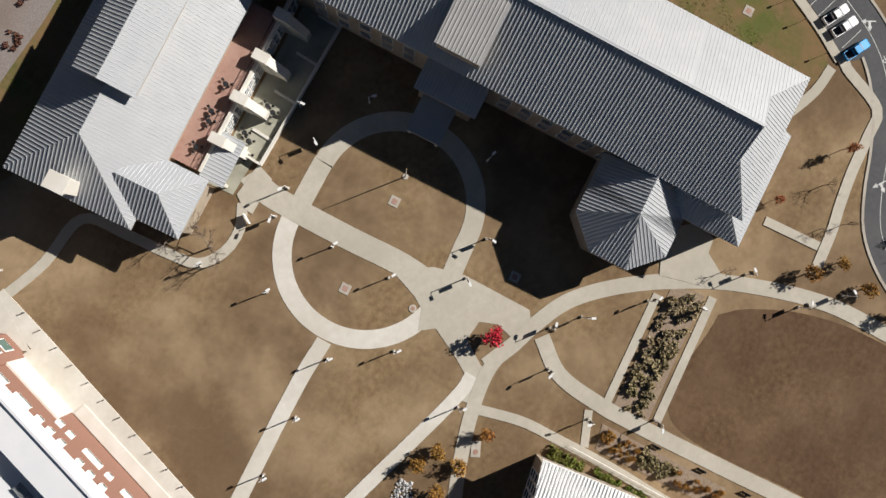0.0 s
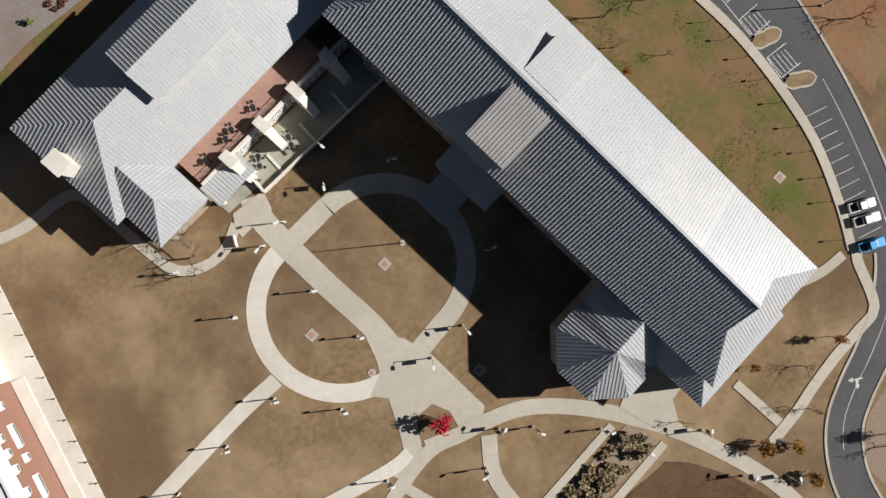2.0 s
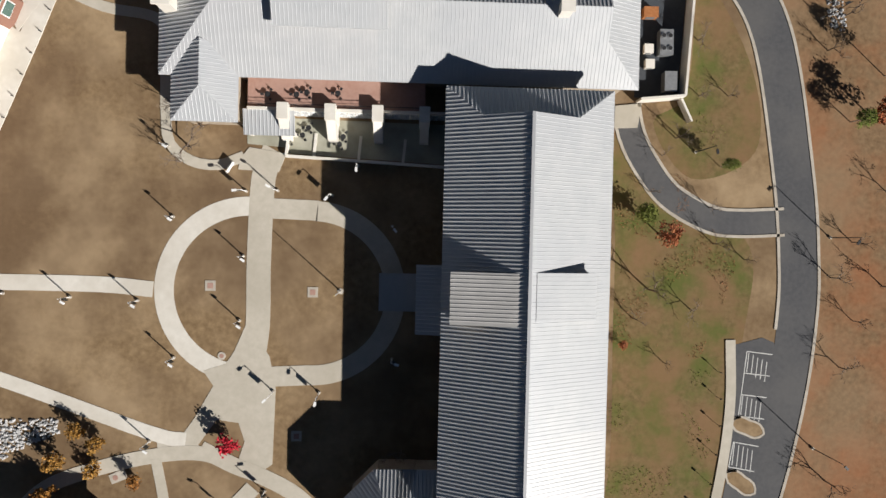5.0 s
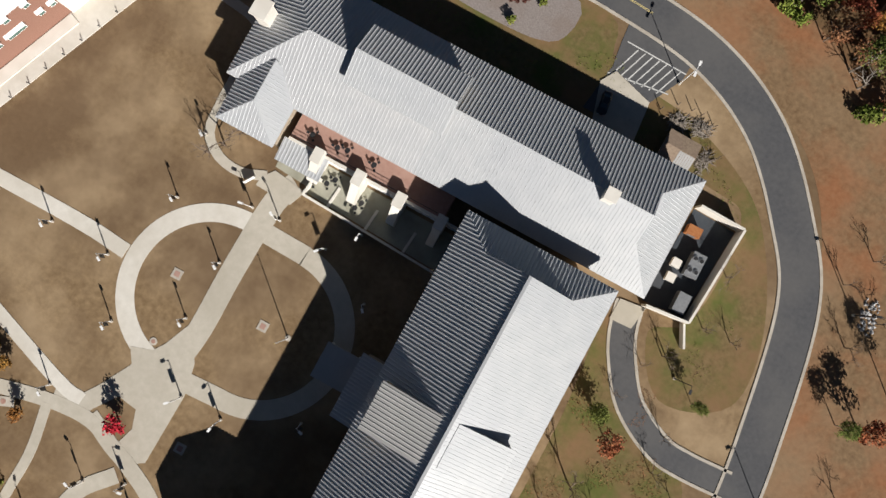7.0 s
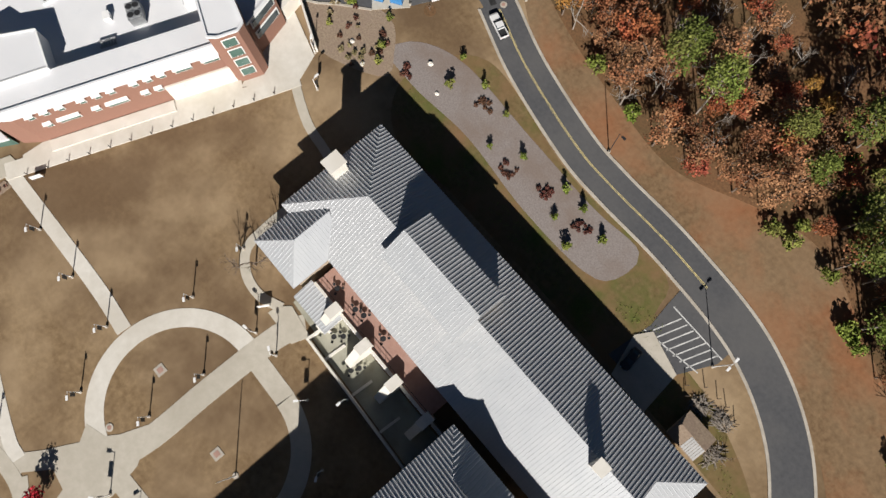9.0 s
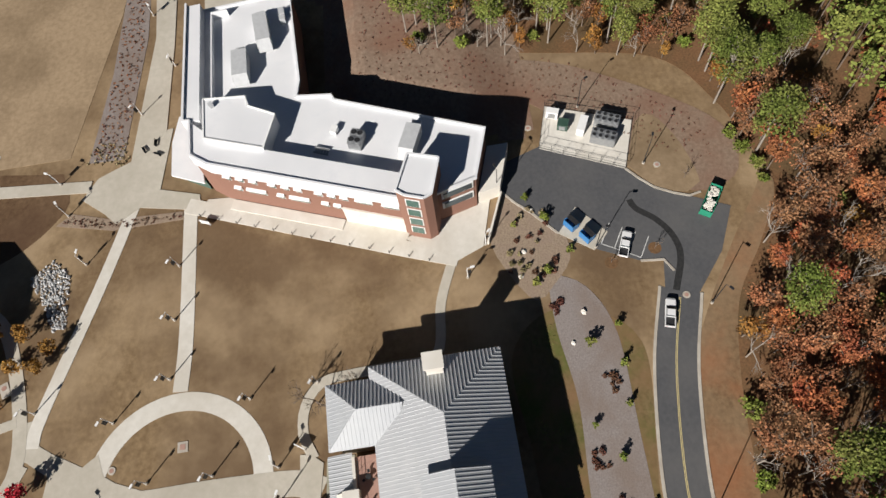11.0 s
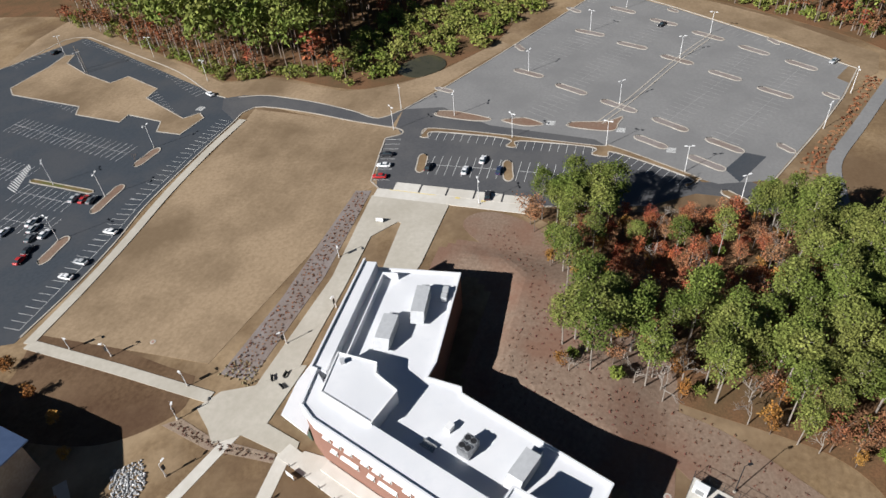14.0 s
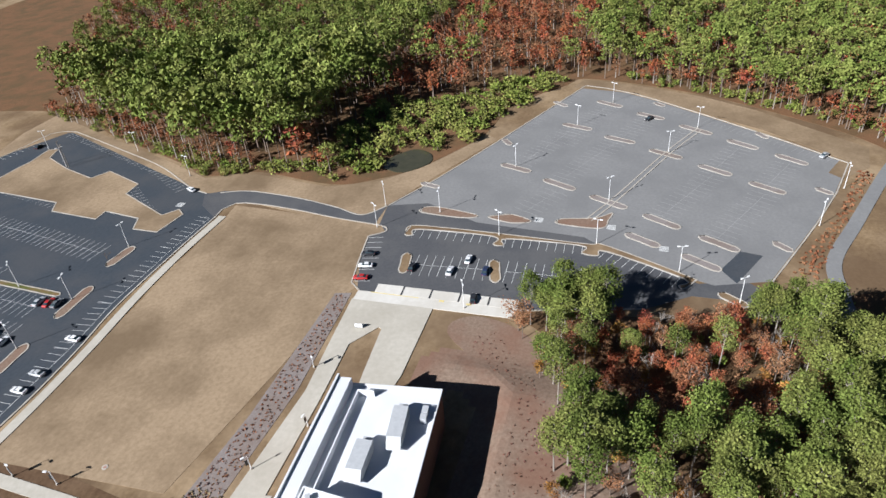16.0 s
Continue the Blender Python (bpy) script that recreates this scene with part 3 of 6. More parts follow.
# ---- buildings ----
def window_grid(parent, name, origin, along, up, cols, rows, w, h, gx, gz, depth, normal, glass, frame_mat):
    """Single windows in a wall: each one a frame with a recessed pane."""
    o, a, nrm = Vector(origin), Vector(along).normalized(), Vector(normal).normalized()
    z = Vector((0, 0, 1))
    for c in range(cols):
        for r in range(rows):
            p = o + a * (c * gx) + z * (r * gz)
            mb = MB()
            t = 0.12
            for q0, q1 in ((p, p + z * h), (p + a * w, p + a * w + z * h)):
                mb.beam(q0 + nrm * 0.02, q1 + nrm * 0.02, t, depth, nrm)
            for q0, q1 in ((p, p + a * w), (p + z * h, p + a * w + z * h), (p + z * h / 2, p + a * w + z * h / 2)):
                mb.beam(q0 + nrm * 0.02, q1 + nrm * 0.02, t, depth, nrm)
            wi = part("window", mb, frame_mat, parent)
            pane = MB()
            pane.beam(p + a * w / 2 + nrm * 0.01, p + a * w / 2 + z * h + nrm * 0.01, w, 0.05, nrm)
            part("pane", pane, glass, wi)


def long_hall():
    """The long two-slope hall along the far side of the courtyard, with its pavilion, entry and dormers."""
    b = thing("academic_hall", "long stone hall with standing-seam grey metal roof", "building", m=pose(-47.3, 0, 0, 0, 0, 2.3))
    x0, x1, y0, y1, ze, zr, g0, g1 = -14.7, 13.4, -41.4, 49.8, 13.9, 21.3, -36.2, 43.0
    south, north, ends, gables = dutch_gable(x0, x1, y0, y1, ze, zr, g0, g1, 0.0)
    metal_roof(b, [south], M_ROOF, label="grey metal roof slope facing the courtyard")
    runs = (y0, 15.0, 29.0, y1)
    for k, m in enumerate((M_ROOF, M_ROOFNEW, M_ROOF)):
        a, c = runs[k], runs[k + 1]
        face = [q for q in north if a <= q[1] <= c]
        if k == 0:
            face = [(x0, c, ze)] + face + [(0.0, c, zr)]
        elif k == 1:
            face = [(x0, c, ze), (x0, a, ze), (0.0, a, zr), (0.0, c, zr)]
        else:
            face = [face[0], (x0, a, ze), (0.0, a, zr)] + face[1:]
        metal_roof(b, [face], m, label="pale metal roof slope in full sun", rib=(0.12, 0.032))
    for e, r in zip(ends, ((0.26, 0.11), (0.18, 0.06))):
        metal_roof(b, [e], M_ROOF, rib=r)
    for gb in gables:
        n = 1 if gb[0][1] > 0 else -1
        mb = MB().add([(*q[:1], q[1], q[2]) for q in gb] + [(q[0], q[1] - 0.3 * n, q[2]) for q in gb], [(0, 1, 2), (5, 4, 3), (0, 3, 4, 1), (1, 4, 5, 2), (2, 5, 3, 0)])
        part("gable", mb, M_PALE, b)
    part("ridge_cap", MB().beam((0, g0, zr + 0.02), (0, g1, zr + 0.02), 0.5, 0.12), M_ROOF, b)
    part("wall", MB().box(x0 + 1.6, x1 - 1.5, y0 + 1.5, y1 - 1.5, 0, ze - 0.1), M_STONE, b)
    part("fascia", MB().box(x0 + 0.1, x1 - 0.1, y0 + 0.1, y1 - 0.1, ze - 0.55, ze - 0.26), M_DARKMETAL, b)
    # low wing at the sunny end
    metal_roof(b, [[(-6, y1 - 1.4, 11.8), (12.5, y1 - 1.4, 11.8), (16.6, y1 + 3.5, 9.3), (-6, y1 + 3.5, 9.3)]], M_ROOF, "low_roof", rib=(0.12, 0.032))
    part("wall", MB().box(-5, 14.4, y1 - 1.8, y1 + 3.4, 0, 9.2), M_STONE, b)
    metal_roof(b, [[(12.5, 36, 11.8), (12.5, y1 - 1.4, 11.8), (16.6, y1 + 3.5, 9.3), (16.6, 36, 9.3)]], M_ROOF, "low_roof")
    part("wall", MB().box(11, 13.5, 36, y1 + 3.4, 0, 9.2), M_STONE, b)
    # raised blocks over the entry
    metal_roof(b, [[(12.2, -11.0, 18.4), (12.2, -2.6, 18.4), (0.9, -2.6, 20.6), (0.9, -11.0, 20.6)]], M_ROOFDULL, "dormer_roof", "weathered grey shed roof over the entry")
    part("wall", MB().box(1.4, 11.6, -10.7, -2.9, 8, 18.2), M_STONE, b)
    metal_roof(b, [[(-11.4, -11.2, 18.0), (-11.4, -3.6, 18.0), (-1.2, -3.6, 20.8), (-1.2, -11.2, 20.8)]], M_ROOF, "dormer_roof", rib=(0.12, 0.032))
    part("wall", MB().box(-10.8, -2, -10.9, -3.9, 8, 18.0), M_STONE, b)
    # entry porch
    metal_roof(b, [[(11.6, -11.6, 9.2), (11.6, 0.6, 9.2), (17.6, 0.6, 7.6), (17.6, -11.6, 7.6)]], M_ROOF, "porch_roof")
    part("porch_wall", MB().box(11.8, 16.8, -10.8, -0.2, 0, 7.6), M_STONE, b)
    part("canopy", MB().box(17.0, 24.2, -9.8, -3.0, 3.7, 4.1), M_ROOFDULL, b, "flat grey canopy over the entry walk")
    for px in (18.0, 23.6):
        for py in (-9.2, -3.6):
            part("column", MB().box(px - 0.25, px + 0.25, py - 0.25, py + 0.25, 0, 3.7), M_PALE, b)
    window_grid(b, "window", (x1 - 1.5, -34, 2), (0, 1, 0), 1, 5, 3, 2.2, 2.2, 4.4, 3.8, 0.1, (1, 0, 0), M_GLASS, M_WHITE)
    window_grid(b, "window", (x1 - 1.5, 3, 2), (0, 1, 0), 1, 8, 3, 2.2, 2.2, 4.2, 3.8, 0.1, (1, 0, 0), M_GLASS, M_WHITE)
    # eight-sided pavilion
    cx, cy, rr, zc, za = 20.4, 33.1, 9.9, 8.8, 13.9
    cor = [(cx + rr * math.cos(radians(22.5 + 45 * k)), cy + rr * math.sin(radians(22.5 + 45 * k)), zc) for k in range(8)]
    for k in range(8):
        if k in (2, 3, 4):
            continue
        metal_roof(b, [[cor[k], cor[(k + 1) % 8], (cx, cy, za)]], M_ROOF, "pavilion_roof")
    metal_roof(b, [[(cx, cy, za), (12.6, cy, za), (12.6, cor[1][1], zc), (cx, cor[1][1], zc)]], M_ROOF, "pavilion_roof")
    metal_roof(b, [[(cx, cy, za), (12.6, cy, za), (12.6, cor[5][1], zc), (cx, cor[5][1], zc)]], M_ROOF, "pavilion_roof")
    part("pavilion_wall", MB().box(11.5, cx, cor[5][1] + 1.2, cor[1][1] - 1.2, 0, zc - 0.1), M_STONE, b)
    part("pavilion_wall", MB().prism([(cx + (q[0] - cx) * 0.88, cy + (q[1] - cy) * 0.88) for q in cor], 0, zc - 0.1), M_STONE, b)
    return b


def library_hall():
    """The hip-roofed hall at the side of the courtyard with a terrace and arcade."""
    b = thing("library_hall", "stone hall with pale metal hip roof and terrace", "building", m=pose(0, -54, 0, 0, 0, 2.3))
    xa, xb, ya, yb, ze, zr = -65.4, 16.8, -10.2, 13.0, 9.0, 14.6
    # hip at one end, small gable over a skirt at the other
    ra, rb, ry, zs = -59.0, 5.8, 0.8, 12.3
    yn, ys = ya + (zs - ze) / (zr - ze) * (ry - ya), yb - (zs - ze) / (zr - ze) * (yb - ry)
    metal_roof(b, [[(xb, ya, ze), (rb, ry, zr), (ra, ry, zr), (ra, yn, zs), (xa, ya, ze)]], M_ROOF, label="shaded grey metal roof slope")
    metal_roof(b, [[(-20.2, yb, ze), (-20.2, ry, zr), (ra, ry, zr), (ra, ys, zs), (xa, yb, ze)]], M_ROOF, label="pale metal roof slope above the terrace", rib=(0.12, 0.032))
    metal_roof(b, [[(xb, yb, ze), (rb, ry, zr), (-20.2, ry, zr), (-20.2, yb, ze)]], M_ROOFNEW, label="newer pale metal roof slope above the terrace", rib=(0.12, 0.032))
    metal_roof(b, [[(xb, ya, ze), (xb, yb, ze), (rb, ry, zr)]], M_ROOF)
    metal_roof(b, [[(xa, ya, ze), (xa, yb, ze), (ra, ys, zs), (ra, yn, zs)]], M_ROOF, rib=(0.12, 0.032))
    part("gable", MB().add([(ra + d, y, z) for d in (0.05, 0.35) for y, z in ((yn, zs), (ys, zs), (ry, zr - 0.1))], [(0, 1, 2), (5, 4, 3), (0, 3, 4, 1), (1, 4, 5, 2), (2, 5, 3, 0)]), M_ROOF, b)
    part("wall", MB().box(xa + 1.4, xb - 1.3, ya + 1.3, yb - 1.2, 0, ze - 0.1), M_STONE, b)
    # projecting wing
    wx0, wx1, wy, rw = 3.4, 14.7, 20.7, 9.1
    metal_roof(b, [[(wx1, wy, ze), (wx1, 9.4, ze), (rw, 7.4, 12.0), (rw, 15.2, 12.0)]], M_ROOF)
    metal_roof(b, [[(wx0, wy, ze), (wx0, 9.4, ze), (rw, 7.4, 12.0), (rw, 15.2, 12.0)]], M_ROOF, rib=(0.12, 0.032))
    metal_roof(b, [[(wx0, wy, ze), (wx1, wy, ze), (rw, 15.2, 12.0)]], M_ROOF, rib=(0.12, 0.032))
    part("wing_wall", MB().box(wx0 + 1, wx1 - 1, 10, wy - 1, 0, ze - 0.1), M_STONE, b)
    # raised middle of the roof
    metal_roof(b, [[(-22, 0.3, 17.0), (-3.2, 0.3, 17.0), (-3.2, -5.2, 14.4), (-22, -5.2, 14.4)]], M_ROOF, "clerestory_roof")
    metal_roof(b, [[(-22, 0.3, 17.0), (-3.2, 0.3, 17.0), (-3.2, 5.8, 14.4), (-22, 5.8, 14.4)]], M_ROOF, "clerestory_roof", rib=(0.12, 0.032))
    part("clerestory_wall", MB().box(-21.4, -3.8, -4.6, 5.2, 10.5, 14.3).prism([(-21.4, 0), (-3.8, 0), (-3.8, 0.6), (-21.4, 0.6)], 14, 16.7), M_STONE, b)
    # terrace, its parapet and the arcade below
    part("terrace", MB().box(-28.4, 2.8, 11, 17.2, 0, 5.0), M_TERRACE, b, "terracotta paved roof terrace")
    part("arcade", MB().box(-36, 2.8, 17.2, 17.7, 0, 5.5), M_PALE, b, "white arcade wall with windows")
    for k in range(5):
        x = -3.6 - 8.25 * k
        pier = MB().prism([(x - 0.95, 16.6), (x + 0.95, 16.6), (x + 0.95, 19.4), (x - 0.95, 19.4)], 0, 7.0)
        pier.prism([(x - 0.8, 19.4), (x + 0.8, 19.4), (x + 0.8, 22.4), (x - 0.8, 22.4)], 0, 2.6)
        pier.add([(x - 0.8, 19.4, 2.6), (x + 0.8, 19.4, 2.6), (x + 0.8, 22.4, 2.6), (x - 0.8, 22.4, 2.6), (x - 0.8, 19.4, 6.2), (x + 0.8, 19.4, 6.2)], [(0, 3, 4), (1, 5, 2), (4, 3, 2, 5)])
        part("pier", pier, M_PALE, b, "white masonry buttress pier")
        window_grid(b, "window", (x - 7.0, 17.7, 0.6), (1, 0, 0), 1, 4, 2, 1.2, 1.9, 1.5, 2.2, 0.12, (0, 1, 0), M_GLASS, M_WHITE)
    rail = MB()
    for k in range(21):
        rail.box(-28.2 + k * 1.5, -28.15 + k * 1.5, 16.7, 16.75, 5, 6.1)
    rail.box(-28.3, 2.6, 16.68, 16.76, 6.05, 6.13).box(-28.3, 2.6, 16.7, 16.74, 5.5, 5.55)
    part("railing", rail, M_DARKMETAL, b, "thin black terrace railing")
    metal_roof(b, [[(3.6, 17.6, 5.2), (-5.4, 17.6, 5.2), (-5.4, 22.0, 4.2), (3.6, 22.0, 4.2)]], M_ROOF, "porch_roof")
    for px in (3.0, -4.8):
        part("column", MB().box(px - 0.3, px + 0.3, 21.0, 21.6, 0, 4.1), M_PALE, b)
    # chimneys
    part("chimney", MB().box(-51.8, -49.9, 0.8, 2.6, 12, 17.2).box(-52, -49.7, 0.6, 2.8, 17.2, 17.6), M_PALE, b, "pale masonry chimney")
    part("chimney", MB().box(13.2, 15.6, 0.0, 2.9, 8, 14.6).box(12.9, 15.9, -0.3, 3.2, 14.6, 15.1), M_PALE, b, "pale masonry chimney")
    return b


def science_building():
    """The three-storey brick building with a white flat roof, bent in the middle."""
    b = thing("science_building", "brick building with white flat roof and stair tower", "building")
    zr, zp = 10.6, 10.75
    outline = [(62.6, -7.4), (60.0, -11.0), (46.4, -49.6), (50.8, -63.4), (62.2, -66.6), (74.2, -36.2), (75.6, -35.6), (76.4, -28.2), (80.6, -28.8), (107.6, -26.4), (104.8, -3.4), (71.4, -5.2), (71.2, -6.6)]
    part("brick_wall", MB().prism(outline, 0, zr - 0.02), M_BRICK, b, "red brick wall")
    part("roof", MB().prism(outline, zr - 0.02, zr), M_ROOFWHITE, b, "bright white roof membrane")
    n = len(outline)
    for i in range(n):
        a, c = Vector(outline[i]), Vector(outline[(i + 1) % n])
        d = (c - a).normalized() * 0.15
        hi = 13.5 if i in (0, 1, 10, 11, 12) else zp
        part("parapet", MB().beam((*(a - d), zr - 0.1), (*(c + d), zr - 0.1), 0.45, hi + 0.35 - zr + 0.1 + 0.003 * i), M_ROOFWHITE, b)
    # the higher strips of roof along the front and the wing
    front = [(62.6, -7.6), (60.2, -11.1), (46.7, -49.4), (51.6, -51.2), (65.2, -12.8), (70.8, -7.0)]
    part("raised_roof", MB().prism(front, zr, 13.45), M_ROOFWHITE, b, "raised white roof strip along the front")
    wing = [(71.4, -5.5), (104.4, -3.8), (104.7, -6.6), (71.2, -8.6)]
    part("raised_roof", MB().prism(wing, zr, 13.4), M_ROOFWHITE, b, "raised white roof strip along the wing")
    part("screen_wall", MB().beam((51.8, -51.0, zr), (65.3, -12.6, zr), 0.35, 2.0), M_ROOFWHITE, b)
    part("screen_wall", MB().beam((76.5, -10.4, zr), (102.5, -8.8, zr), 0.3, 1.6), M_ROOFWHITE, b)
    part("screen_wall", MB().beam((102.5, -8.8, zr), (102.9, -12.5, zr), 0.3, 1.9), M_ROOFWHITE, b)
    pent = [(75.6, -9.6), (75.0, -18.4), (72.4, -19.2), (69.4, -24.8), (61.4, -22.6), (65.6, -10.4)]
    ph = part("penthouse", MB().prism(pent, zr, 14.5), M_ROOFWHITE, b, "white rooftop plant room")
    for i in range(6):
        part("coping", MB().beam((*pent[i], 14.5), (*pent[(i + 1) % 6], 14.5), 0.3, 0.2 + 0.003 * i), M_WHITE, ph)
    tower = [(45.4, -49.6), (44.2, -53.2), (45.0, -54.8), (52.6, -56.8), (54.4, -51.0), (46.6, -48.2)]
    t = part("stair_tower", MB().prism(tower, 0, 16.4), M_BRICK, b, "brick stair tower with glazed corner")
    part("roof_deck", MB().prism(tower, 16.4, 16.45), M_ROOFWHITE, t)
    for i in range(6):
        part("coping", MB().beam((*tower[i], 16.42), (*tower[(i + 1) % 6], 16.42), 0.4, 0.4 + 0.003 * i), M_ROOFWHITE, t)
    o, d = Vector((60.0, -11.0, 0)), Vector((-0.3323, -0.9432, 0))
    nrm = Vector((-0.9432, 0.3323, 0))
    for k in range(4):
        p = Vector((45.4, -49.7, 2.2 + 3.5 * k)) + nrm * 0.05
        w = part("window", MB().beam(p, p + Vector((-0.32, -0.95, 0)) * 2.8, 0.12, 2.6).beam(p + Vector((-0.16, -0.475, 0)) * 2.8, p + Vector((-0.17, -0.485, 0)) * 2.8, 0.3, 2.7), M_WHITE, t)
        q = p + nrm * 0.12 + Vector((0, 0, 0.2))
        part("pane", MB().beam(q + Vector((-0.32, -0.95, 0)) * 0.2, q + Vector((-0.32, -0.95, 0)) * 2.6, 0.06, 2.2), M_GREENGLASS, w)

    def awning_window(s, wide, z, h=1.6):
        p = o + d * s + Vector((0, 0, z))
        w = part("window", MB().beam(p + nrm * 0.03, p + d * wide + nrm * 0.03, 0.16, h), M_WHITE, b)
        part("pane", MB().beam(p + nrm * 0.1 + d * 0.12 + Vector((0, 0, 0.12)), p + nrm * 0.1 + d * (wide - 0.12) + Vector((0, 0, 0.12)), 0.08, h - 0.24), M_GREENGLASS, w)
        tp, e = p + Vector((0, 0, h + 0.15)) - d * 0.15, d * (wide + 0.3)
        v = [tp, tp + e, tp + e + nrm * 0.65 - Vector((0, 0, 0.3)), tp + nrm * 0.65 - Vector((0, 0, 0.3))]
        part("awning", MB().add(v + [q + Vector((0, 0, 0.12)) for q in v], [(0, 1, 2, 3), (7, 6, 5, 4), (0, 4, 5, 1), (1, 5, 6, 2), (2, 6, 7, 3), (3, 7, 4, 0)]), M_WHITE, w, "white sun awning")

    for s in (2.9, 5.7, 8.6, 12.7, 15.6, 18.3, 22.7, 25.4, 28.0):
        awning_window(s - 0.6, 1.3, 8.6)
    for s, w in ((30.5, 3.3), (36.0, 3.2)):
        awning_window(s, w, 8.6)
    for s, w in ((3.4, 1.3), (6.1, 4.1), (12.9, 1.3), (15.6, 4.1), (22.6, 1.3), (25.2, 1.3)):
        awning_window(s, w, 4.7)
    part("stone_base", MB().beam(o + d * 26.8 + nrm * 0.1, o + d * 40.6 + nrm * 0.1, 0.5, 5.6), M_PALE, b, "white masonry ground storey")
    for s in (28.6, 32.4, 35.0, 37.6):
        awning_window(s, 1.5, 1.4, 3.2)
    part("terrace", MB().beam(o + d * 1.0 + nrm * 1.4, o + d * 26.4 + nrm * 1.4, 2.4, 0.4), M_PALE, b, "low white terrace along the front")
    for k in range(2):
        w = part("window", MB().beam((48.4, -56.4, 4.6 + 3.6 * k), (50.4, -62.8, 4.6 + 3.6 * k), 0.2, 2.2), M_WHITE, b)
        part("pane", MB().beam((48.3, -56.8, 4.9 + 3.6 * k), (50.2, -62.5, 4.9 + 3.6 * k), 0.22, 1.6), M_GLASS, w)
    # glazed entrance with its flat roof
    part("entrance_roof", MB().prism([(61.8, -6.8), (64.8, 0.6), (73.4, 1.2), (80.4, 0.2), (80.0, -4.6), (71.4, -5.0)], 4.0, 4.5), M_ROOFWHITE, b, "flat white entrance roof")
    part("entrance_wall", MB().prism([(63, -6.6), (66, -1), (73, -0.6), (79, -1), (79, -4.8), (71, -5.2)], 0, 4.0), M_GREENGLASS, b, "glazed entrance lobby")
    part("loading_dock", MB().prism([(51.2, -63.8), (52.4, -68.4), (62.6, -71.4), (62.4, -67.0)], 0, 4.2), M_PALE, b, "pale loading dock with canopy")
    part("dock_wall", MB().beam((41.5, -64.5, 0), (52.6, -68.6, 0), 0.4, 1.6), M_PALE, b)
    return b


def gym_building():
    """The metal-roofed building by the walk below the courtyard."""
    b = thing("student_center", "building with metal gable roof, coloured as one sunlit and one shaded slope", "building")
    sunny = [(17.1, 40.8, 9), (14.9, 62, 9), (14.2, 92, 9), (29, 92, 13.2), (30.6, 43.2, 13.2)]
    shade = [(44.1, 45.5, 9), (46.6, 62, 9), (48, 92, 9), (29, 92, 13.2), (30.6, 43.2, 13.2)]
    # sun and shade are painted in: white on the lit slope, blue on the other
    metal_roof(b, [sunny], M_WHITE, label="metal roof slope coloured white for full sun")
    metal_roof(b, [shade], M_ROOFSHADE, label="metal roof slope coloured blue for shade")
    part("wall", MB().prism([(18.2, 42.2), (16, 62), (15.4, 92), (46.8, 92), (45.4, 62), (42.9, 46.6), (30.6, 44.4)], 0, 8.9), M_STONE, b)
    part("gable", MB().add([(18.2, 42.2, 8.9), (42.9, 46.6, 8.9), (30.6, 44.6, 12.9), (18.3, 43.2, 8.9), (43, 47.6, 8.9), (30.7, 45.6, 12.9)], [(0, 1, 2), (5, 4, 3), (0, 3, 4, 1), (1, 4, 5, 2), (2, 5, 3, 0)]), M_STONE, b)
    window_grid(b, "window", (20.4, 42.5, 1.2), (0.98, 0.175, 0), 1, 4, 2, 1.7, 3.0, 2.0, 3.4, 0.15, (0.175, -0.98, 0), M_GLASS, M_WHITE)
    rail = MB()
    for k in range(17):
        rail.tube((13.8, 47 + k * 1.5, 0), (13.8, 47 + k * 1.5, 1.1), 0.05, n=5)
    rail.beam((13.8, 47, 1.05), (13.8, 71, 1.05), 0.08, 0.08).beam((13.8, 47, 0.6), (13.8, 71, 0.6), 0.05, 0.05)
    part("railing", rail, M_WHITE, b, "white metal handrail")
    return b


academic_hall = long_hall()
library = library_hall()
science = science_building()
gym = gym_building()


# ---- trees ----
RNG = np.random.default_rng(7)


def quads_mesh(name, v, material):
    n = len(v) // 4
    me = bpy.data.meshes.new(name)
    me.vertices.add(n * 4)
    me.vertices.foreach_set("co", np.asarray(v, dtype=np.float32).ravel())
    me.loops.add(n * 4)
    me.loops.foreach_set("vertex_index", np.arange(n * 4, dtype=np.int32))
    me.polygons.add(n)
    me.polygons.foreach_set("loop_start", np.arange(0, n * 4, 4, dtype=np.int32))
    me.update(calc_edges=True)
    me.materials.append(material)
    return me


def leaves(centres, spread, per, lo, hi, lift=0.5):
    """Small leaf sprays scattered round clump centres."""
    c = np.repeat(np.asarray(centres), per, axis=0)
    c = c + RNG.normal(0, 1, c.shape) * np.asarray(spread)
    n = RNG.normal(0, 1, c.shape)
    n[:, 2] = np.abs(n[:, 2]) + lift
    n /= np.linalg.norm(n, axis=1)[:, None]
    a = np.cross(n, RNG.normal(0, 1, c.shape))
    a /= np.linalg.norm(a, axis=1)[:, None]
    b = np.cross(n, a)
    s = RNG.uniform(lo, hi, (len(c), 1)) / 2
    w = s * RNG.uniform(0.45, 0.8, (len(c), 1))
    return np.stack([c - a * s, c - b * w, c + a * s, c + b * w], axis=1).reshape(-1, 3)


def limbs(mb, points, origin_h, r, thin=0.05):
    for p in points:
        base = (p[0] * 0.05, p[1] * 0.05, max(origin_h, p[2] - 1.2 - 0.35 * math.hypot(p[0], p[1])))
        mb.tube(base, p, r, thin, 4, False)


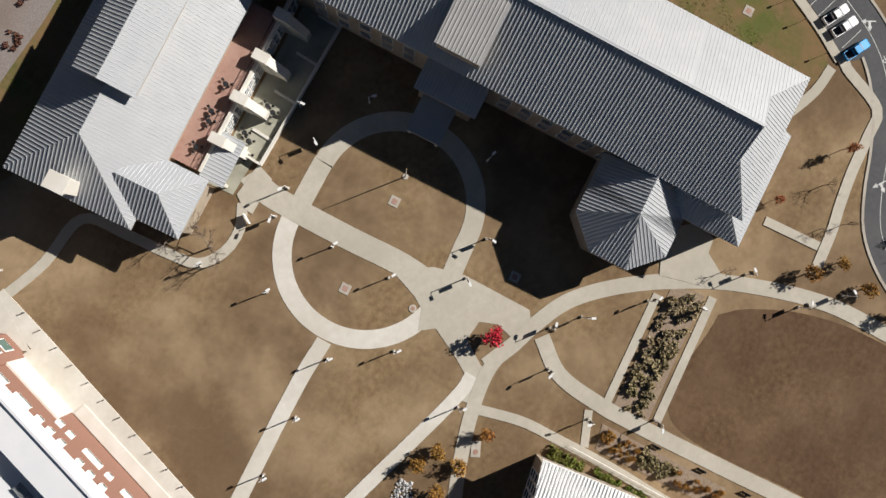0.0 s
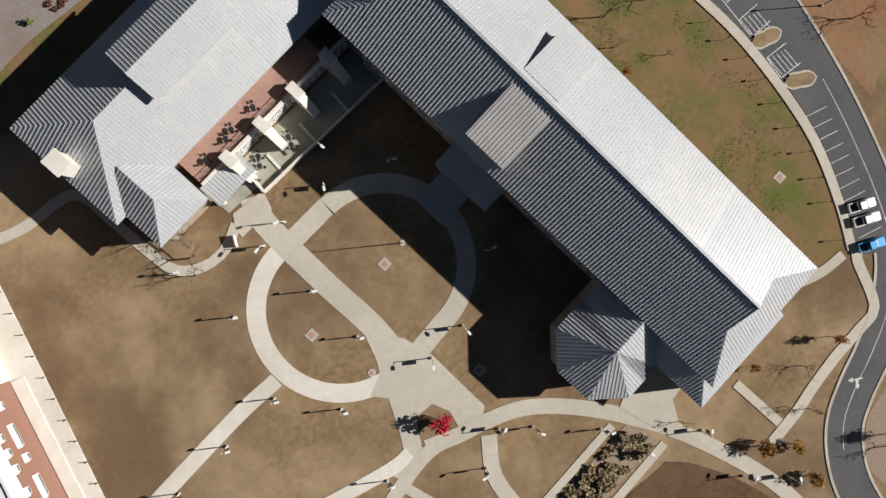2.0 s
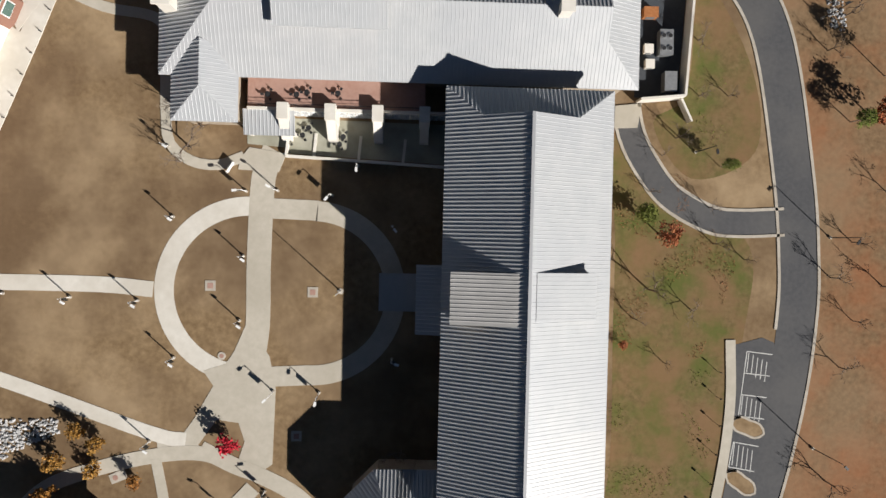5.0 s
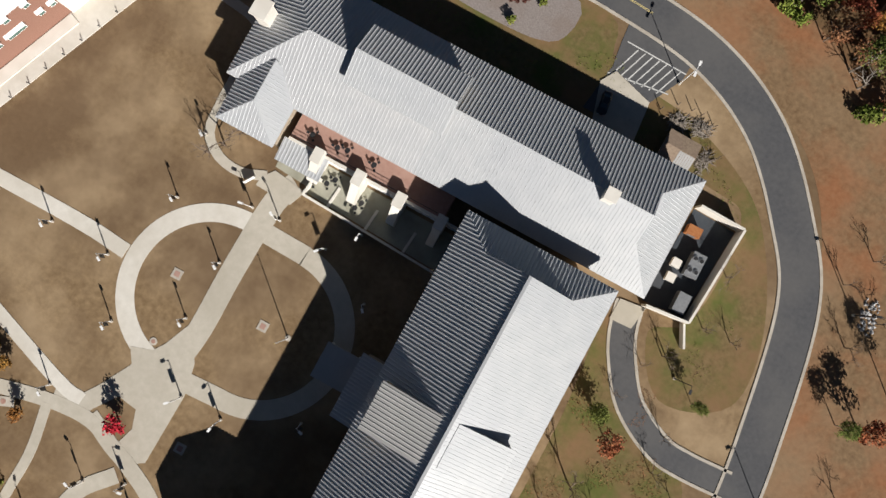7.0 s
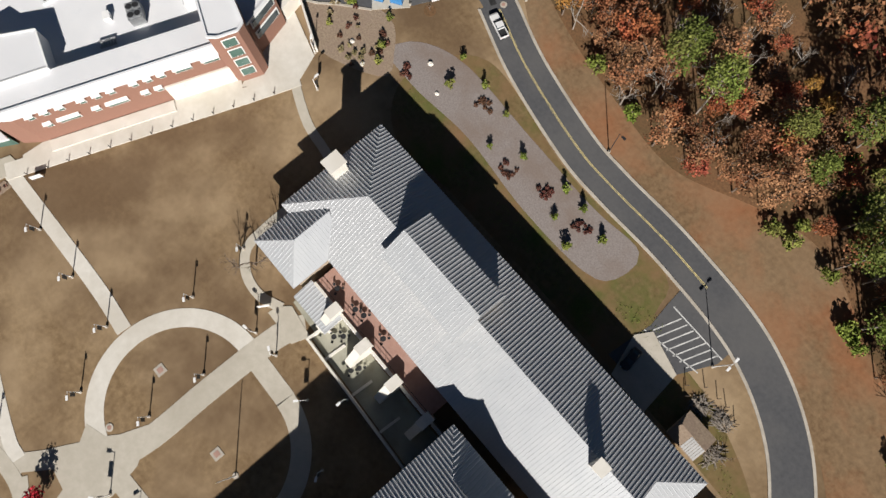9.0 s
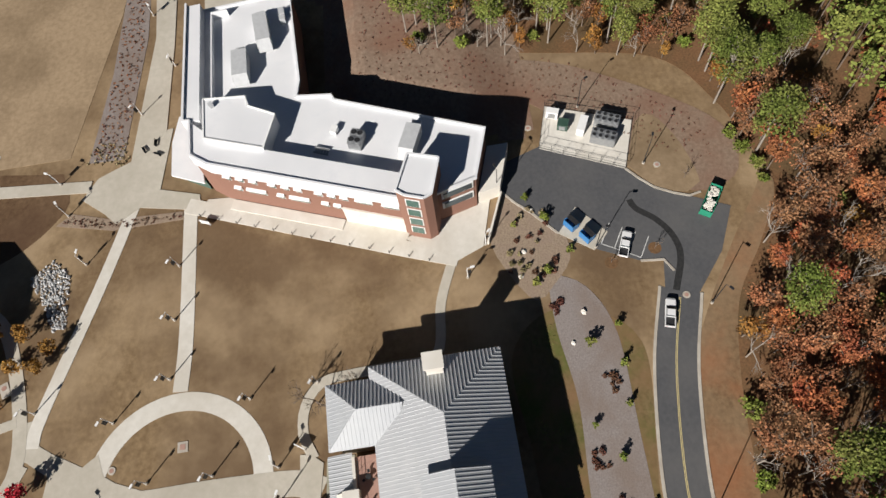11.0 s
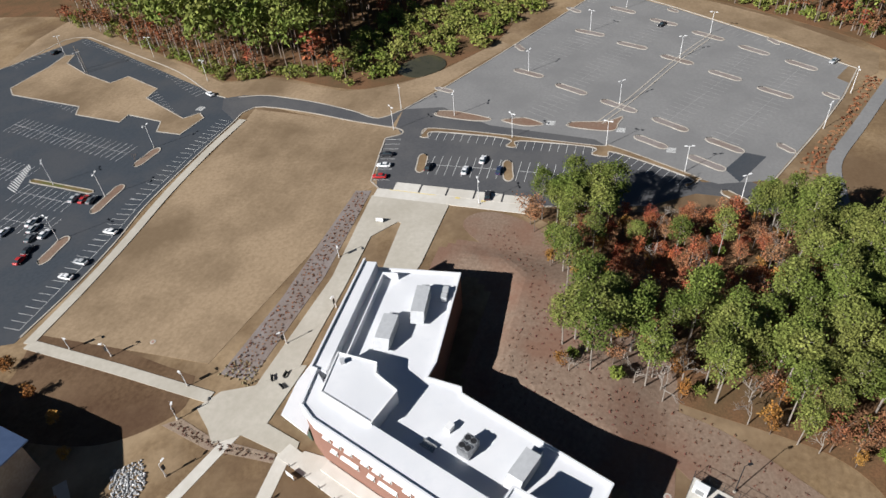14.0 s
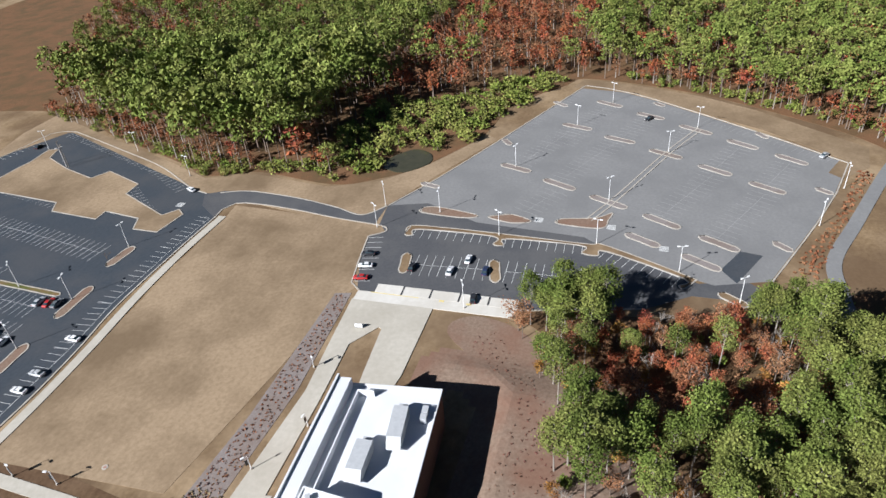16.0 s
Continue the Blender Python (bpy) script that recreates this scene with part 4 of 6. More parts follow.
def pine_form(h, rad, clumps, per, lo, hi, lift=0.5):
    c = []
    for k in range(clumps):
        t = RNG.uniform(0, 1) ** 0.8
        z = h * (0.5 + 0.5 * t)
        prof = rad * math.sqrt(max(0.03, 1 - ((t - 0.35) / 0.68) ** 2))
        a = RNG.uniform(0, 6.283)
        q = prof * math.sqrt(RNG.uniform(0.25, 1))
        c.append((q * math.cos(a), q * math.sin(a), z))
    wood = MB().tube((0, 0, -0.2), (0.2, 0.1, h * 0.55), 0.26, 0.17, 6).tube((0.2, 0.1, h * 0.55), (0.1, 0.2, h * 0.97), 0.17, 0.04, 5)
    limbs(wood, c[::3], h * 0.45, 0.07)
    return wood, leaves(c, (0.75, 0.75, 0.4), per, lo, hi, lift)


def broad_form(h, rad, clumps, per, lo, hi, base=0.3):
    c = []
    for k in range(clumps):
        d = RNG.normal(0, 1, 3)
        d /= np.linalg.norm(d)
        q = RNG.uniform(0.55, 1.0) * (0.85 + 0.25 * math.sin(3 * d[0] + 2 * d[1]))
        c.append((d[0] * rad * q, d[1] * rad * q, h * (base + (1 - base) * (0.5 + 0.5 * d[2] * q))))
    wood = MB().tube((0, 0, -0.2), (0.1, 0, h * 0.4), 0.2, 0.13, 6).tube((0.1, 0, h * 0.4), (0, 0.2, h * 0.85), 0.13, 0.04, 5)
    limbs(wood, c[::2], h * 0.25, 0.08)
    return wood, leaves(c, (rad * 0.17, rad * 0.17, rad * 0.14), per, lo, hi)


def bare_form(h, levels=4):
    wood, tips = MB(), []

    def grow(p, d, length, r, lev):
        q = p + d * length
        wood.tube(p, q, r, r * 0.62, 5 if lev > 1 else 3, False)
        if lev == 0:
            tips.append(tuple(q))
            return
        for k in range(3 if lev > 1 else 4):
            e = (d + Vector(RNG.normal(0, 0.5, 3)) + Vector((0, 0, 0.12))).normalized()
            grow(p + d * length * RNG.uniform(0.55, 1.0), e, length * RNG.uniform(0.55, 0.78), r * 0.58, lev - 1)

    grow(Vector((0, 0, -0.2)), Vector((0, 0, 1)), h * 0.36, h * 0.014 + 0.03, levels)
    return wood, tips


def tree_kind(name, label, form, bark, leaf, group=""):
    """A tree built once: trunk with limbs, and a crown of leaf sprays."""
    root = thing(name, label, "tree", group, pose(0, 0, -500))
    wood, crown = form
    part("trunk", wood, bark, root)
    if len(crown):
        me = quads_mesh("crown", crown, leaf)
        ob = new("crown", me)
        ob.parent = root
    return root


KINDS = {
    "pine": [tree_kind("pine_tree", "tall green pine with bare lower trunk", pine_form(RNG.uniform(17, 22), RNG.uniform(3.1, 4.0), 72, 30, 0.38, 0.8), M_BARKPALE, M_PINE, "pines of the wood") for _ in range(4)],
    "red": [tree_kind("maple_tree", "red autumn tree at the wood's edge", broad_form(RNG.uniform(9, 13), RNG.uniform(2.6, 3.6), 40, 22, 0.35, 0.75), M_BARK, M_REDLEAF, "autumn trees of the wood") for _ in range(3)],
    "brown": [tree_kind("oak_tree", "russet brown autumn tree in the wood", broad_form(RNG.uniform(10, 14), RNG.uniform(3.0, 4.2), 40, 17, 0.35, 0.75), M_BARK, M_BROWNLEAF, "autumn trees of the wood") for _ in range(3)],
    "orange": [tree_kind("young_tree", "small orange and yellow autumn tree", broad_form(RNG.uniform(6, 9), RNG.uniform(2.0, 2.8), 30, 14, 0.4, 0.8), M_BARK, M_ORANGELEAF, "autumn trees of the wood") for _ in range(2)],
    "bush": [tree_kind("wild_bush", "dense green bush at the wood's edge", broad_form(RNG.uniform(3, 5), RNG.uniform(2.0, 2.8), 30, 14, 0.45, 0.9, 0.05), M_BARK, M_SHRUB, "bushes of the wood") for _ in range(2)],
    "bare": [tree_kind("bare_tree", "leafless grey tree with fine branches", (bare_form(RNG.uniform(11, 15), 4)[0], ()), M_BARKPALE, None, "bare trees of the wood") for _ in range(3)],
}
USED = {k: 0 for k in KINDS}


def plant(kind, x, y, s=1.0, label="", group="", z=0.0):
    """Stands a tree of that kind; the first ones are the built ones themselves."""
    forms = KINDS[kind]
    i = USED[kind]
    USED[kind] += 1
    src = forms[i % len(forms)]
    m = pose(x, y, z, 0, 0, RNG.uniform(0, 360))
    sc = Matrix.Diagonal((s * RNG.uniform(0.85, 1.15), s * RNG.uniform(0.85, 1.15), s * RNG.uniform(0.85, 1.15), 1))
    ob = src if i < len(forms) else copy_thing(src, m)
    ob.matrix_basis = m @ sc
    if label:
        tagged(ob, label)
    if group:
        ob["group"] = group
    return ob


def inside(x, y, poly):
    r = False
    for i in range(len(poly)):
        (ax, ay), (bx, by) = poly[i], poly[i - 1]
        if (ay > y) != (by > y) and x < (bx - ax) * (y - ay) / (by - ay) + ax:
            r = not r
    return r


def scatter(poly, gap):
    xs, ys = [p[0] for p in poly], [p[1] for p in poly]
    out = []
    y = min(ys)
    row = 0
    while y < max(ys):
        x = min(xs) + (row % 2) * gap / 2
        while x < max(xs):
            q = (x + RNG.uniform(-0.42, 0.42) * gap, y + RNG.uniform(-0.42, 0.42) * gap)
            if inside(*q, poly):
                out.append(q)
            x += gap
        y += gap * 0.87
        row += 1
    return out


def pick(weights):
    names = list(weights)
    w = np.array([weights[k] for k in names], dtype=float)
    return names[int(RNG.choice(len(names), p=w / w.sum()))]


WOOD_NEAR = [(92, -50), (104, -54), (116, -50), (129, -42), (145, -35), (151, -50), (154, -78), (160, -104), (146, -122), (92, -126), (82, -110), (89, -88), (89, -70)]
for x, y in scatter(WOOD_NEAR, 4.5):
    n = noise.noise(Vector((x * 0.05, y * 0.05, 3)))
    low = False
    edge = x < 96 or (y > -52 and x < 140)
    if edge:
        k = pick({"orange": 2, "pine": 3, "brown": 2, "bush": 2, "bare": 2})
    elif x > 137 and y > -58:
        k = pick({"pine": 6, "brown": 1})
    elif 110 < x < 160 and -97 < y < -57:
        low = True
        k = pick({"red": 5, "brown": 3.5, "pine": 0.45, "orange": 2, "bush": 2, "bare": 2})
    else:
        k = pick({"pine": 6, "bare": 2, "brown": 1.5, "orange": 1})
    plant(k, x, y, RNG.uniform(0.6, 0.85) if edge else RNG.uniform(0.55, 0.82) if low else RNG.uniform(0.7, 1.0), z=bank(x, y))
WOOD_SOUTH = [(82, -112), (68, -118), (48, -124), (34, -117), (23, -109), (8, -105), (-13, -102), (-24, -103), (-41, -110), (-54, -112), (-66, -106), (-76, -103), (-90, -92), (-104, -104), (-80, -128), (-50, -142), (0, -134), (30, -140), (60, -142), (92, -130)]
for x, y in scatter(WOOD_SOUTH, 4.8):
    w = {"brown": 6, "red": 3, "bare": 5, "pine": 0.5, "orange": 1.5, "bush": 0.7} if -36 < x < 62 else {"brown": 4, "red": 4, "bare": 3, "pine": 2, "orange": 1, "bush": 2} if x < 0 else {"pine": 5, "orange": 2, "red": 2, "bare": 2, "brown": 2, "bush": 2}
    plant(pick(w), x, y, RNG.uniform(0.7, 1.0))


def woods(name, spots, forms, leaf, label, bark):
    """A far wood nobody could count: all its trees in one crown mesh and one trunk mesh."""
    vs, tv, tf = [], [], []
    for x, y, s in spots:
        wood, crown = forms[int(RNG.integers(len(forms)))]
        a = RNG.uniform(0, 6.283)
        c, d = math.cos(a) * s, math.sin(a) * s
        v = crown
        vs.append(np.stack([v[:, 0] * c - v[:, 1] * d + x, v[:, 0] * d + v[:, 1] * c + y, v[:, 2] * s], axis=1))
        k = len(tv)
        h = float(crown[:, 2].max()) * s
        for z, r in ((-0.2, 0.28), (h * 0.85, 0.05)):
            tv += [(x + r * math.cos(t), y + r * math.sin(t), z) for t in (0, 2.09, 4.19)]
        tf += [(k, k + 1, k + 4, k + 3), (k + 1, k + 2, k + 5, k + 4), (k + 2, k, k + 3, k + 5)]
    if not spots:
        return
    root = tagged(new(name, quads_mesh(name, np.concatenate(vs), leaf)), label, "woods", kind="stuff")
    t = part("trunks", MB().add(tv, tf), bark, root)
    t["kind"] = "stuff"


FAR = {
    "pine": [pine_form(RNG.uniform(17, 21), RNG.uniform(3.4, 4.2), 30, 9, 0.8, 1.5, 0.0) for _ in range(5)],
    "red": [broad_form(RNG.uniform(12, 16), RNG.uniform(3.0, 4.0), 22, 8, 0.8, 1.5) for _ in range(4)],
    "brown": [broad_form(RNG.uniform(12, 16), RNG.uniform(3.0, 4.0), 18, 7, 0.7, 1.4) for _ in range(4)],
    "bush": [broad_form(RNG.uniform(3, 5), RNG.uniform(2.2, 3.2), 18, 8, 0.7, 1.3, 0.02) for _ in range(3)],
}
far_spots = {k: [] for k in FAR}
WOOD_FAR = [(213, 56), (221, 66), (215, 92), (212, 104), (220, 124), (241, 176), (264, 228), (300, 262), (420, 330), (520, 400), (560, 400), (560, -270), (420, -270), (262, -200), (248, -160), (276, -146), (302, -112), (318, -86), (330, -55), (333, -30), (312, -16), (262, 4), (237, 14), (226, 28), (216, 40)]
for x, y in scatter(WOOD_FAR, 7.8):
    wet = inside(x, y, [(212, 42), (224, 28), (234, 14), (260, 0), (306, -18), (330, -32), (334, -6), (300, 26), (284, 60), (250, 66), (226, 62)])
    n = noise.noise(Vector((x * 0.018, y * 0.018, 9)))
    if wet:
        if math.hypot((x - 234) / 1.3, y - 26) > 9:
            far_spots["bush"] += [(x, y, RNG.uniform(0.8, 1.5)), (x + 3, y + 2.5, RNG.uniform(0.6, 1.2))]
    else:
        if y > 210:
            k = pick({"brown": 5, "red": 2, "pine": 2})
        elif y > 64:
            k = pick({"pine": 9, "brown": 0.8, "red": 0.3})
        elif y > -36 + 0.1 * (x - 340):
            k = pick({"red": 4, "brown": 6, "pine": 0.8})
        else:
            k = pick({"pine": 8, "red": 0.9, "brown": 1.0})
        if y > 64 and x < 310:
            if RNG.uniform() > 0.06:
                far_spots[k].append((x, y, RNG.uniform(1.1, 1.75)))
            continue
        far_spots[k].append((x, y, RNG.uniform(0.65, 1.25)))
WOOD_REST = [(92, -132), (60, -146), (0, -140), (-50, -148), (-84, -132), (-110, -112), (-135, -60), (-160, -60), (-150, -180), (0, -205), (200, -215), (172, -150), (168, -128), (150, -132)]
for x, y in scatter(WOOD_REST, 6.2):
    w = {"brown": 5, "red": 3, "pine": 1.5, "bush": 0.6} if x < 55 else {"pine": 7, "red": 1, "brown": 2}
    far_spots[pick(w)].append((x, y, RNG.uniform(0.7, 1.0)))
for x, y in scatter([(212, 48), (219, 62), (213, 92), (209, 106), (218, 126), (238, 174), (258, 232), (270, 226), (246, 170), (230, 122), (222, 92), (230, 62)], 4.2) + scatter([(250, -160), (278, -146), (302, -112), (318, -86), (331, -50), (342, -50), (328, -90), (310, -118), (288, -154)], 4.4):
    far_spots[pick({"bush": 4, "brown": 1.5, "red": 0.6})].append((x, y, RNG.uniform(0.5, 1.0)))
woods("pine_wood", far_spots["pine"], FAR["pine"], M_PINE, "dense green pine wood beyond the car parks", M_BARK)
woods("red_wood", far_spots["red"], FAR["red"], M_REDLEAF, "red and rust autumn wood", M_BARK)
woods("brown_wood", far_spots["brown"], FAR["brown"], M_BROWNLEAF, "thin brown autumn wood with grey trunks", M_BARKPALE)
woods("thicket", far_spots["bush"], FAR["bush"], M_SHRUB, "low green thicket round the pond", M_BARK)
patch("pond", [(226, 34), (234, 35), (244, 27), (241, 19), (233, 17), (224, 25)], M_WATER, "still brown pond water", "water", True, 0.3)


# ---- car-park islands and painted lines ----
def bars(name, label, material, strips, z, group=""):
    """Painted strips from (x0, y0, x1, y1, width)."""
    mb = MB()
    for x0, y0, x1, y1, w in strips:
        mb.beam((x0, y0, z - 0.01), (x1, y1, z - 0.01), w, 0.012)
    return tagged(part(name, mb, material), label, "road marking", group, "structure")


def bay_row(ax, ay, bx, by, n, depth, side, name="bay_marking", material=None, z=0.064, w=0.16, both=False, spine=True):
    """A row of n parking bays from a to b, each a stripe of that depth to one side or both."""
    a, b = Vector((ax, ay)), Vector((bx, by))
    d = (b - a) / n
    s = Vector((-d.y, d.x)).normalized() * side
    strips = [(*(a + d * k - (s * depth if both else s * 0)), *(a + d * k + s * depth), w) for k in range(n + 1)]
    if spine:
        strips.append((*a, *b, w))
    bars(name, "white painted parking bay lines", material or M_PAINT, strips, z)


for ax, ay, bx, by in ((304, -41.1, 298.3, -52.2), (277, -29.2, 272.5, -41.7), (292.1, -59.2, 286.7, -70.2), (281, -76.5, 273.7, -88.8), (266.6, -47.7, 261.8, -59.7), (269, -94.4, 262.3, -104.6), (256.5, -65.5, 250.4, -77.5), (258.1, -110.4, 251.4, -120.1), (236.4, -11.3, 231.8, -23.4), (245.6, -83.3, 239.4, -94.1), (226.6, -29.3, 220.5, -41.4), (234.8, -99.6, 228.5, -110.4), (217.1, -47, 210.4, -59.9), (207.2, -65.4, 200.6, -76.9), (197, -82.5, 190.6, -93.6), (194.6, -60.6, 189, -70.8), (185.7, -77.4, 179.6, -88)):
    ux, uy = (bx - ax) * 0.1, (by - ay) * 0.1
    island(capsule(ax + ux, ay + uy, bx - ux, by - uy, 2.7), "kerbed island of pale grey gravel", M_GRAVEL)
for ax, ay, bx, by in ((258.4, -7.6, 254.4, -10.8), (301, -22.4, 297, -27.6), (233.4, -121, 230.8, -124.2), (196.8, -104.2, 193.6, -107.6), (216.8, 14.4, 215, 8.4), (304, -66.4, 301.6, -69.4), (276.8, -105.8, 273, -108.4)):
    island(capsule(ax, ay, bx, by, 2.2), "small kerbed stub of gravel at the lot's edge", M_GRAVEL)
island([(196.7, 8.5), (199.8, 8.7), (200.8, 2.4), (197.7, -11.2), (195.4, -6.3)], "pointed kerbed island of reddish mulch", M_SLOPE)
island([(197.5, -15.2), (200.2, -22.4), (197, -29.9), (195, -23.5)], "pointed kerbed island of reddish mulch", M_SLOPE)
island([(197, -38.7), (199.9, -39), (202.6, -50.4), (206.6, -55.4), (202, -54.6), (196.5, -52.5)], "pointed kerbed island of reddish mulch", M_SLOPE)
island(capsule(170.4, 4.7, 162.6, 3.2, 2.9))
island(capsule(171.6, -23.2, 163.2, -25.4, 2.9))
island(capsule(171.6, -51.2, 163.2, -53.4, 2.9))
island([(182.2, 9.6), (187.6, 9), (188.2, -4), (187.9, -19), (186.6, -48.9), (186.8, -55), (175, -79.2), (173, -80.7), (168.9, -78), (170, -76.6), (173.6, -78), (183.6, -55.4), (180.8, -53.2), (181.4, -48.4), (185.4, -47.8), (185.2, -24.4), (181.3, -23.9), (181.3, -20.6), (185.8, -19.6), (185.9, 5.6), (182, 7)], "long kerbed divider of brown grass")
island(capsule(168, -88, 164.6, -93, 2.6))
tarmac("car_park", [(180, -88), (190.6, -93.9), (189.3, -100), (174, -92)], M_ASPHALTNEW, "darker patch of repaired asphalt", 0.063)
# worn rows in the large car park: lines run from island to island
for (ax, ay), (bx, by), n in (((300, -47), (236, -17.6), 27), ((288, -65), (266, -54), 9), ((261, -52), (226, -35), 14), ((275, -40), (258, -32), 7), ((275, -81), (256, -72), 8), ((264, -99), (244, -89), 8), ((239, -88), (207, -71), 13), ((253, -115), (233, -105), 8), ((227, -104), (197, -88), 12), ((218, -35), (203, -27), 6)):
    bay_row(ax, ay, bx, by, n, 5.0, 1, material=M_PAINTWORN, both=True, z=0.066, w=0.13)
bay_row(312, -58, 256, -131, 36, 4.6, -1, material=M_PAINTWORN, spine=False, w=0.13)
bay_row(262, -8.8, 318, -32, 22, 4.6, -1, material=M_PAINTWORN, spine=False, w=0.13)
setting("pavement", MB().beam((200.9, -48.4, 0), (217.3, -56.3, 0), 1.8, 0.09).beam((217.3, -56.3, 0), (254.7, -72.4, 0), 1.8, 0.095).beam((254.7, -72.4, 0), (278.3, -84.2, 0), 1.8, 0.09), M_ASPHALTOLD, "narrow grey walk between bays", "path")
for e in (-1.0, 1.0):
    outline_kerb([(201 + 0.4 * e, -48.4 + 0.9 * e), (217.3 + 0.4 * e, -56.3 + 0.9 * e), (254.7 + 0.4 * e, -72.4 + 0.9 * e), (278.3 + 0.4 * e, -84.2 + 0.9 * e)])
# nearer car park
bay_row(185.9, 6.7, 186.3, -18.6, 9, 5.0, -1, w=0.13)
bay_row(185.3, -24, 185.8, -48.2, 9, 5.0, -1, w=0.13)
bay_row(184.3, -55.8, 173.9, -77, 9, 5.2, -1, w=0.13)
bay_row(166.2, 0.6, 167.6, -21.2, 8, 5.4, 1, both=True, w=0.13)
bay_row(167.8, -27.6, 168.4, -49.4, 8, 5.4, 1, both=True, w=0.13)
bay_row(154.6, 16.4, 178.2, 20.8, 8, 5.2, -1, spine=False, w=0.13)
for k in range(5):
    plaza([(150.7, 8 - k * 8.6), (154.6, 8.2 - k * 8.6), (154.8, 0.2 - k * 8.6), (150.7, 0 - k * 8.6)], "pale concrete drop-off slab", M_WALKNEW)
bars("kerb_marking", "yellow painted kerb line", M_YELLOW, [(150.4, 9, 150.4, -6, 0.3), (150.4, -20, 150.4, -21.5, 1.0), (150.4, -12, 150.4, -13.5, 1.0)], 0.22)
# west car park
bay_row(74, 82, 110, 83, 14, 5.0, 1, w=0.11)
bay_row(110, 83, 130, 85.2, 8, 5.0, 1, w=0.11)
bay_row(130, 85.2, 160, 85, 11, 5.0, 1, w=0.11)
bay_row(160, 85, 180, 83.6, 8, 5.0, 1, w=0.11)
bay_row(199.6, 106.6, 213.8, 130.6, 10, 5.0, 1, spine=False, w=0.11)
bay_row(213.8, 130.6, 226.2, 161.6, 12, 5.0, 1, spine=False, w=0.11)
bay_row(226.2, 161.6, 240.2, 197.4, 14, 5.0, 1, spine=False, w=0.11)
bay_row(236, 209.6, 208, 215, 10, 5.0, 1, spine=False, w=0.11)
bay_row(163, 169.8, 153.1, 109.5, 23, 5.0, 1, both=True, w=0.11)
bay_row(125.4, 131.7, 123.6, 108.3, 9, 5.0, 1, both=True, w=0.11)
bay_row(140, 172, 134, 136, 14, 5.0, 1, both=True, w=0.11)
bay_row(112.4, 125, 111.2, 106, 7, 5.0, 1, both=True, w=0.11)
bay_row(214.4, 189, 206.3, 172.4, 7, 5.0, -1, spine=False, w=0.11)
bay_row(206.3, 172.4, 200.2, 154.1, 7, 5.0, -1, spine=False, w=0.11)
bay_row(196.6, 127.6, 180.4, 106, 10, 5.0, -1, spine=False, w=0.11)
bay_row(184, 191.1, 175.6, 151.2, 15, 5.0, 1, spine=False, w=0.11)
bay_row(177.2, 127.1, 175, 110.9, 6, 5.0, 1, spine=False, w=0.11)
bars("crossing_marking", "white hatched crossing bars", M_PAINT, [(125 + 1.1 * k, 132.6 + 0.5 * k, 127 + 1.1 * k, 138 + 0.3 * k, 0.4) for k in range(13)], 0.07)
BIG_ISLAND = [(209.4, 195.1), (221.3, 196.3), (222.7, 192), (214.4, 189), (206.3, 172.4), (200.2, 154.1), (207, 149.9), (198.8, 129.3), (190.9, 128.9), (178.8, 103.3), (183.7, 99.1), (180.6, 95.4), (168.2, 97.5), (168.5, 107.9), (175.3, 110.9), (177.7, 127.5), (172, 127.3), (174.1, 149.7), (180.1, 153.2), (184, 191.1), (188.9, 197), (204, 196)]
setting("traffic_island", MB().prism(BIG_ISLAND, -0.1, 0.15), M_FIELD, "large kerbed island of tan grass", "island")
for (ax, ay), (bx, by) in zip(BIG_ISLAND, BIG_ISLAND[1:] + BIG_ISLAND[:1]):
    setting("kerb", MB().beam((ax, ay, -0.1), (bx, by, -0.1), 0.4, 0.3), M_KERB, "pale concrete island kerb", "kerb")
island(capsule(148, 100.8, 157, 99.8, 3.2), "kerbed island of brown mulch", M_SLOPE)
island(capsule(122, 97.7, 134.5, 97.9, 3.2), "kerbed island of brown mulch", M_SLOPE)
island(capsule(98, 96.4, 107.6, 97, 3.2), "kerbed island of brown mulch", M_SLOPE)
island(capsule(131.9, 132, 130.3, 106, 1.8), "long narrow planted divider", M_GREEN)
# kerbside bays, hatching and arrows on the campus road
bay_row(-93, 2, -92.2, 14.4, 3, 5.0, 1, z=0.07)
bay_row(-91.6, 19.4, -91, 24.2, 1, 5.0, 1, z=0.07)
bars("bay_marking", "white hatched access aisle lines", M_PAINT, [(-93.4 - 0.9 * k, 2.2 + 0.4 * k, -93.2 - 0.9 * k, 6.0 + 0.4 * k, 0.14) for k in range(5)] + [(-92.8 - 0.9 * k, 10.4 + 0.3 * k, -92.6 - 0.9 * k, 14.2 + 0.3 * k, 0.14) for k in range(5)] + [(-91.8 - 0.9 * k, 19.6 + 0.3 * k, -91.6 - 0.9 * k, 23.8 + 0.3 * k, 0.14) for k in range(5)], 0.07)
bay_row(-88.8, 33, -80.5, 58, 10, 5.4, 1, z=0.07, w=0.12, spine=False)
for ax, ay, bx, by in ((-92.2, 15.8, -96, 17.1), (-91.8, 26, -95.2, 28.2)):
    island(capsule(ax, ay, bx, by, 2.8))
bars("bay_marking", "white hatched bay lines", M_PAINT, [(-42 - k * 1.5, -78 - k * 0.2, -44 - k * 1.5, -84.6 - k * 0.1, 0.22) for k in range(7)] + [(-41.2, -78, -53, -80.2, 0.22), (-41.5, -85, -54, -85.2, 0.22)], 0.07)
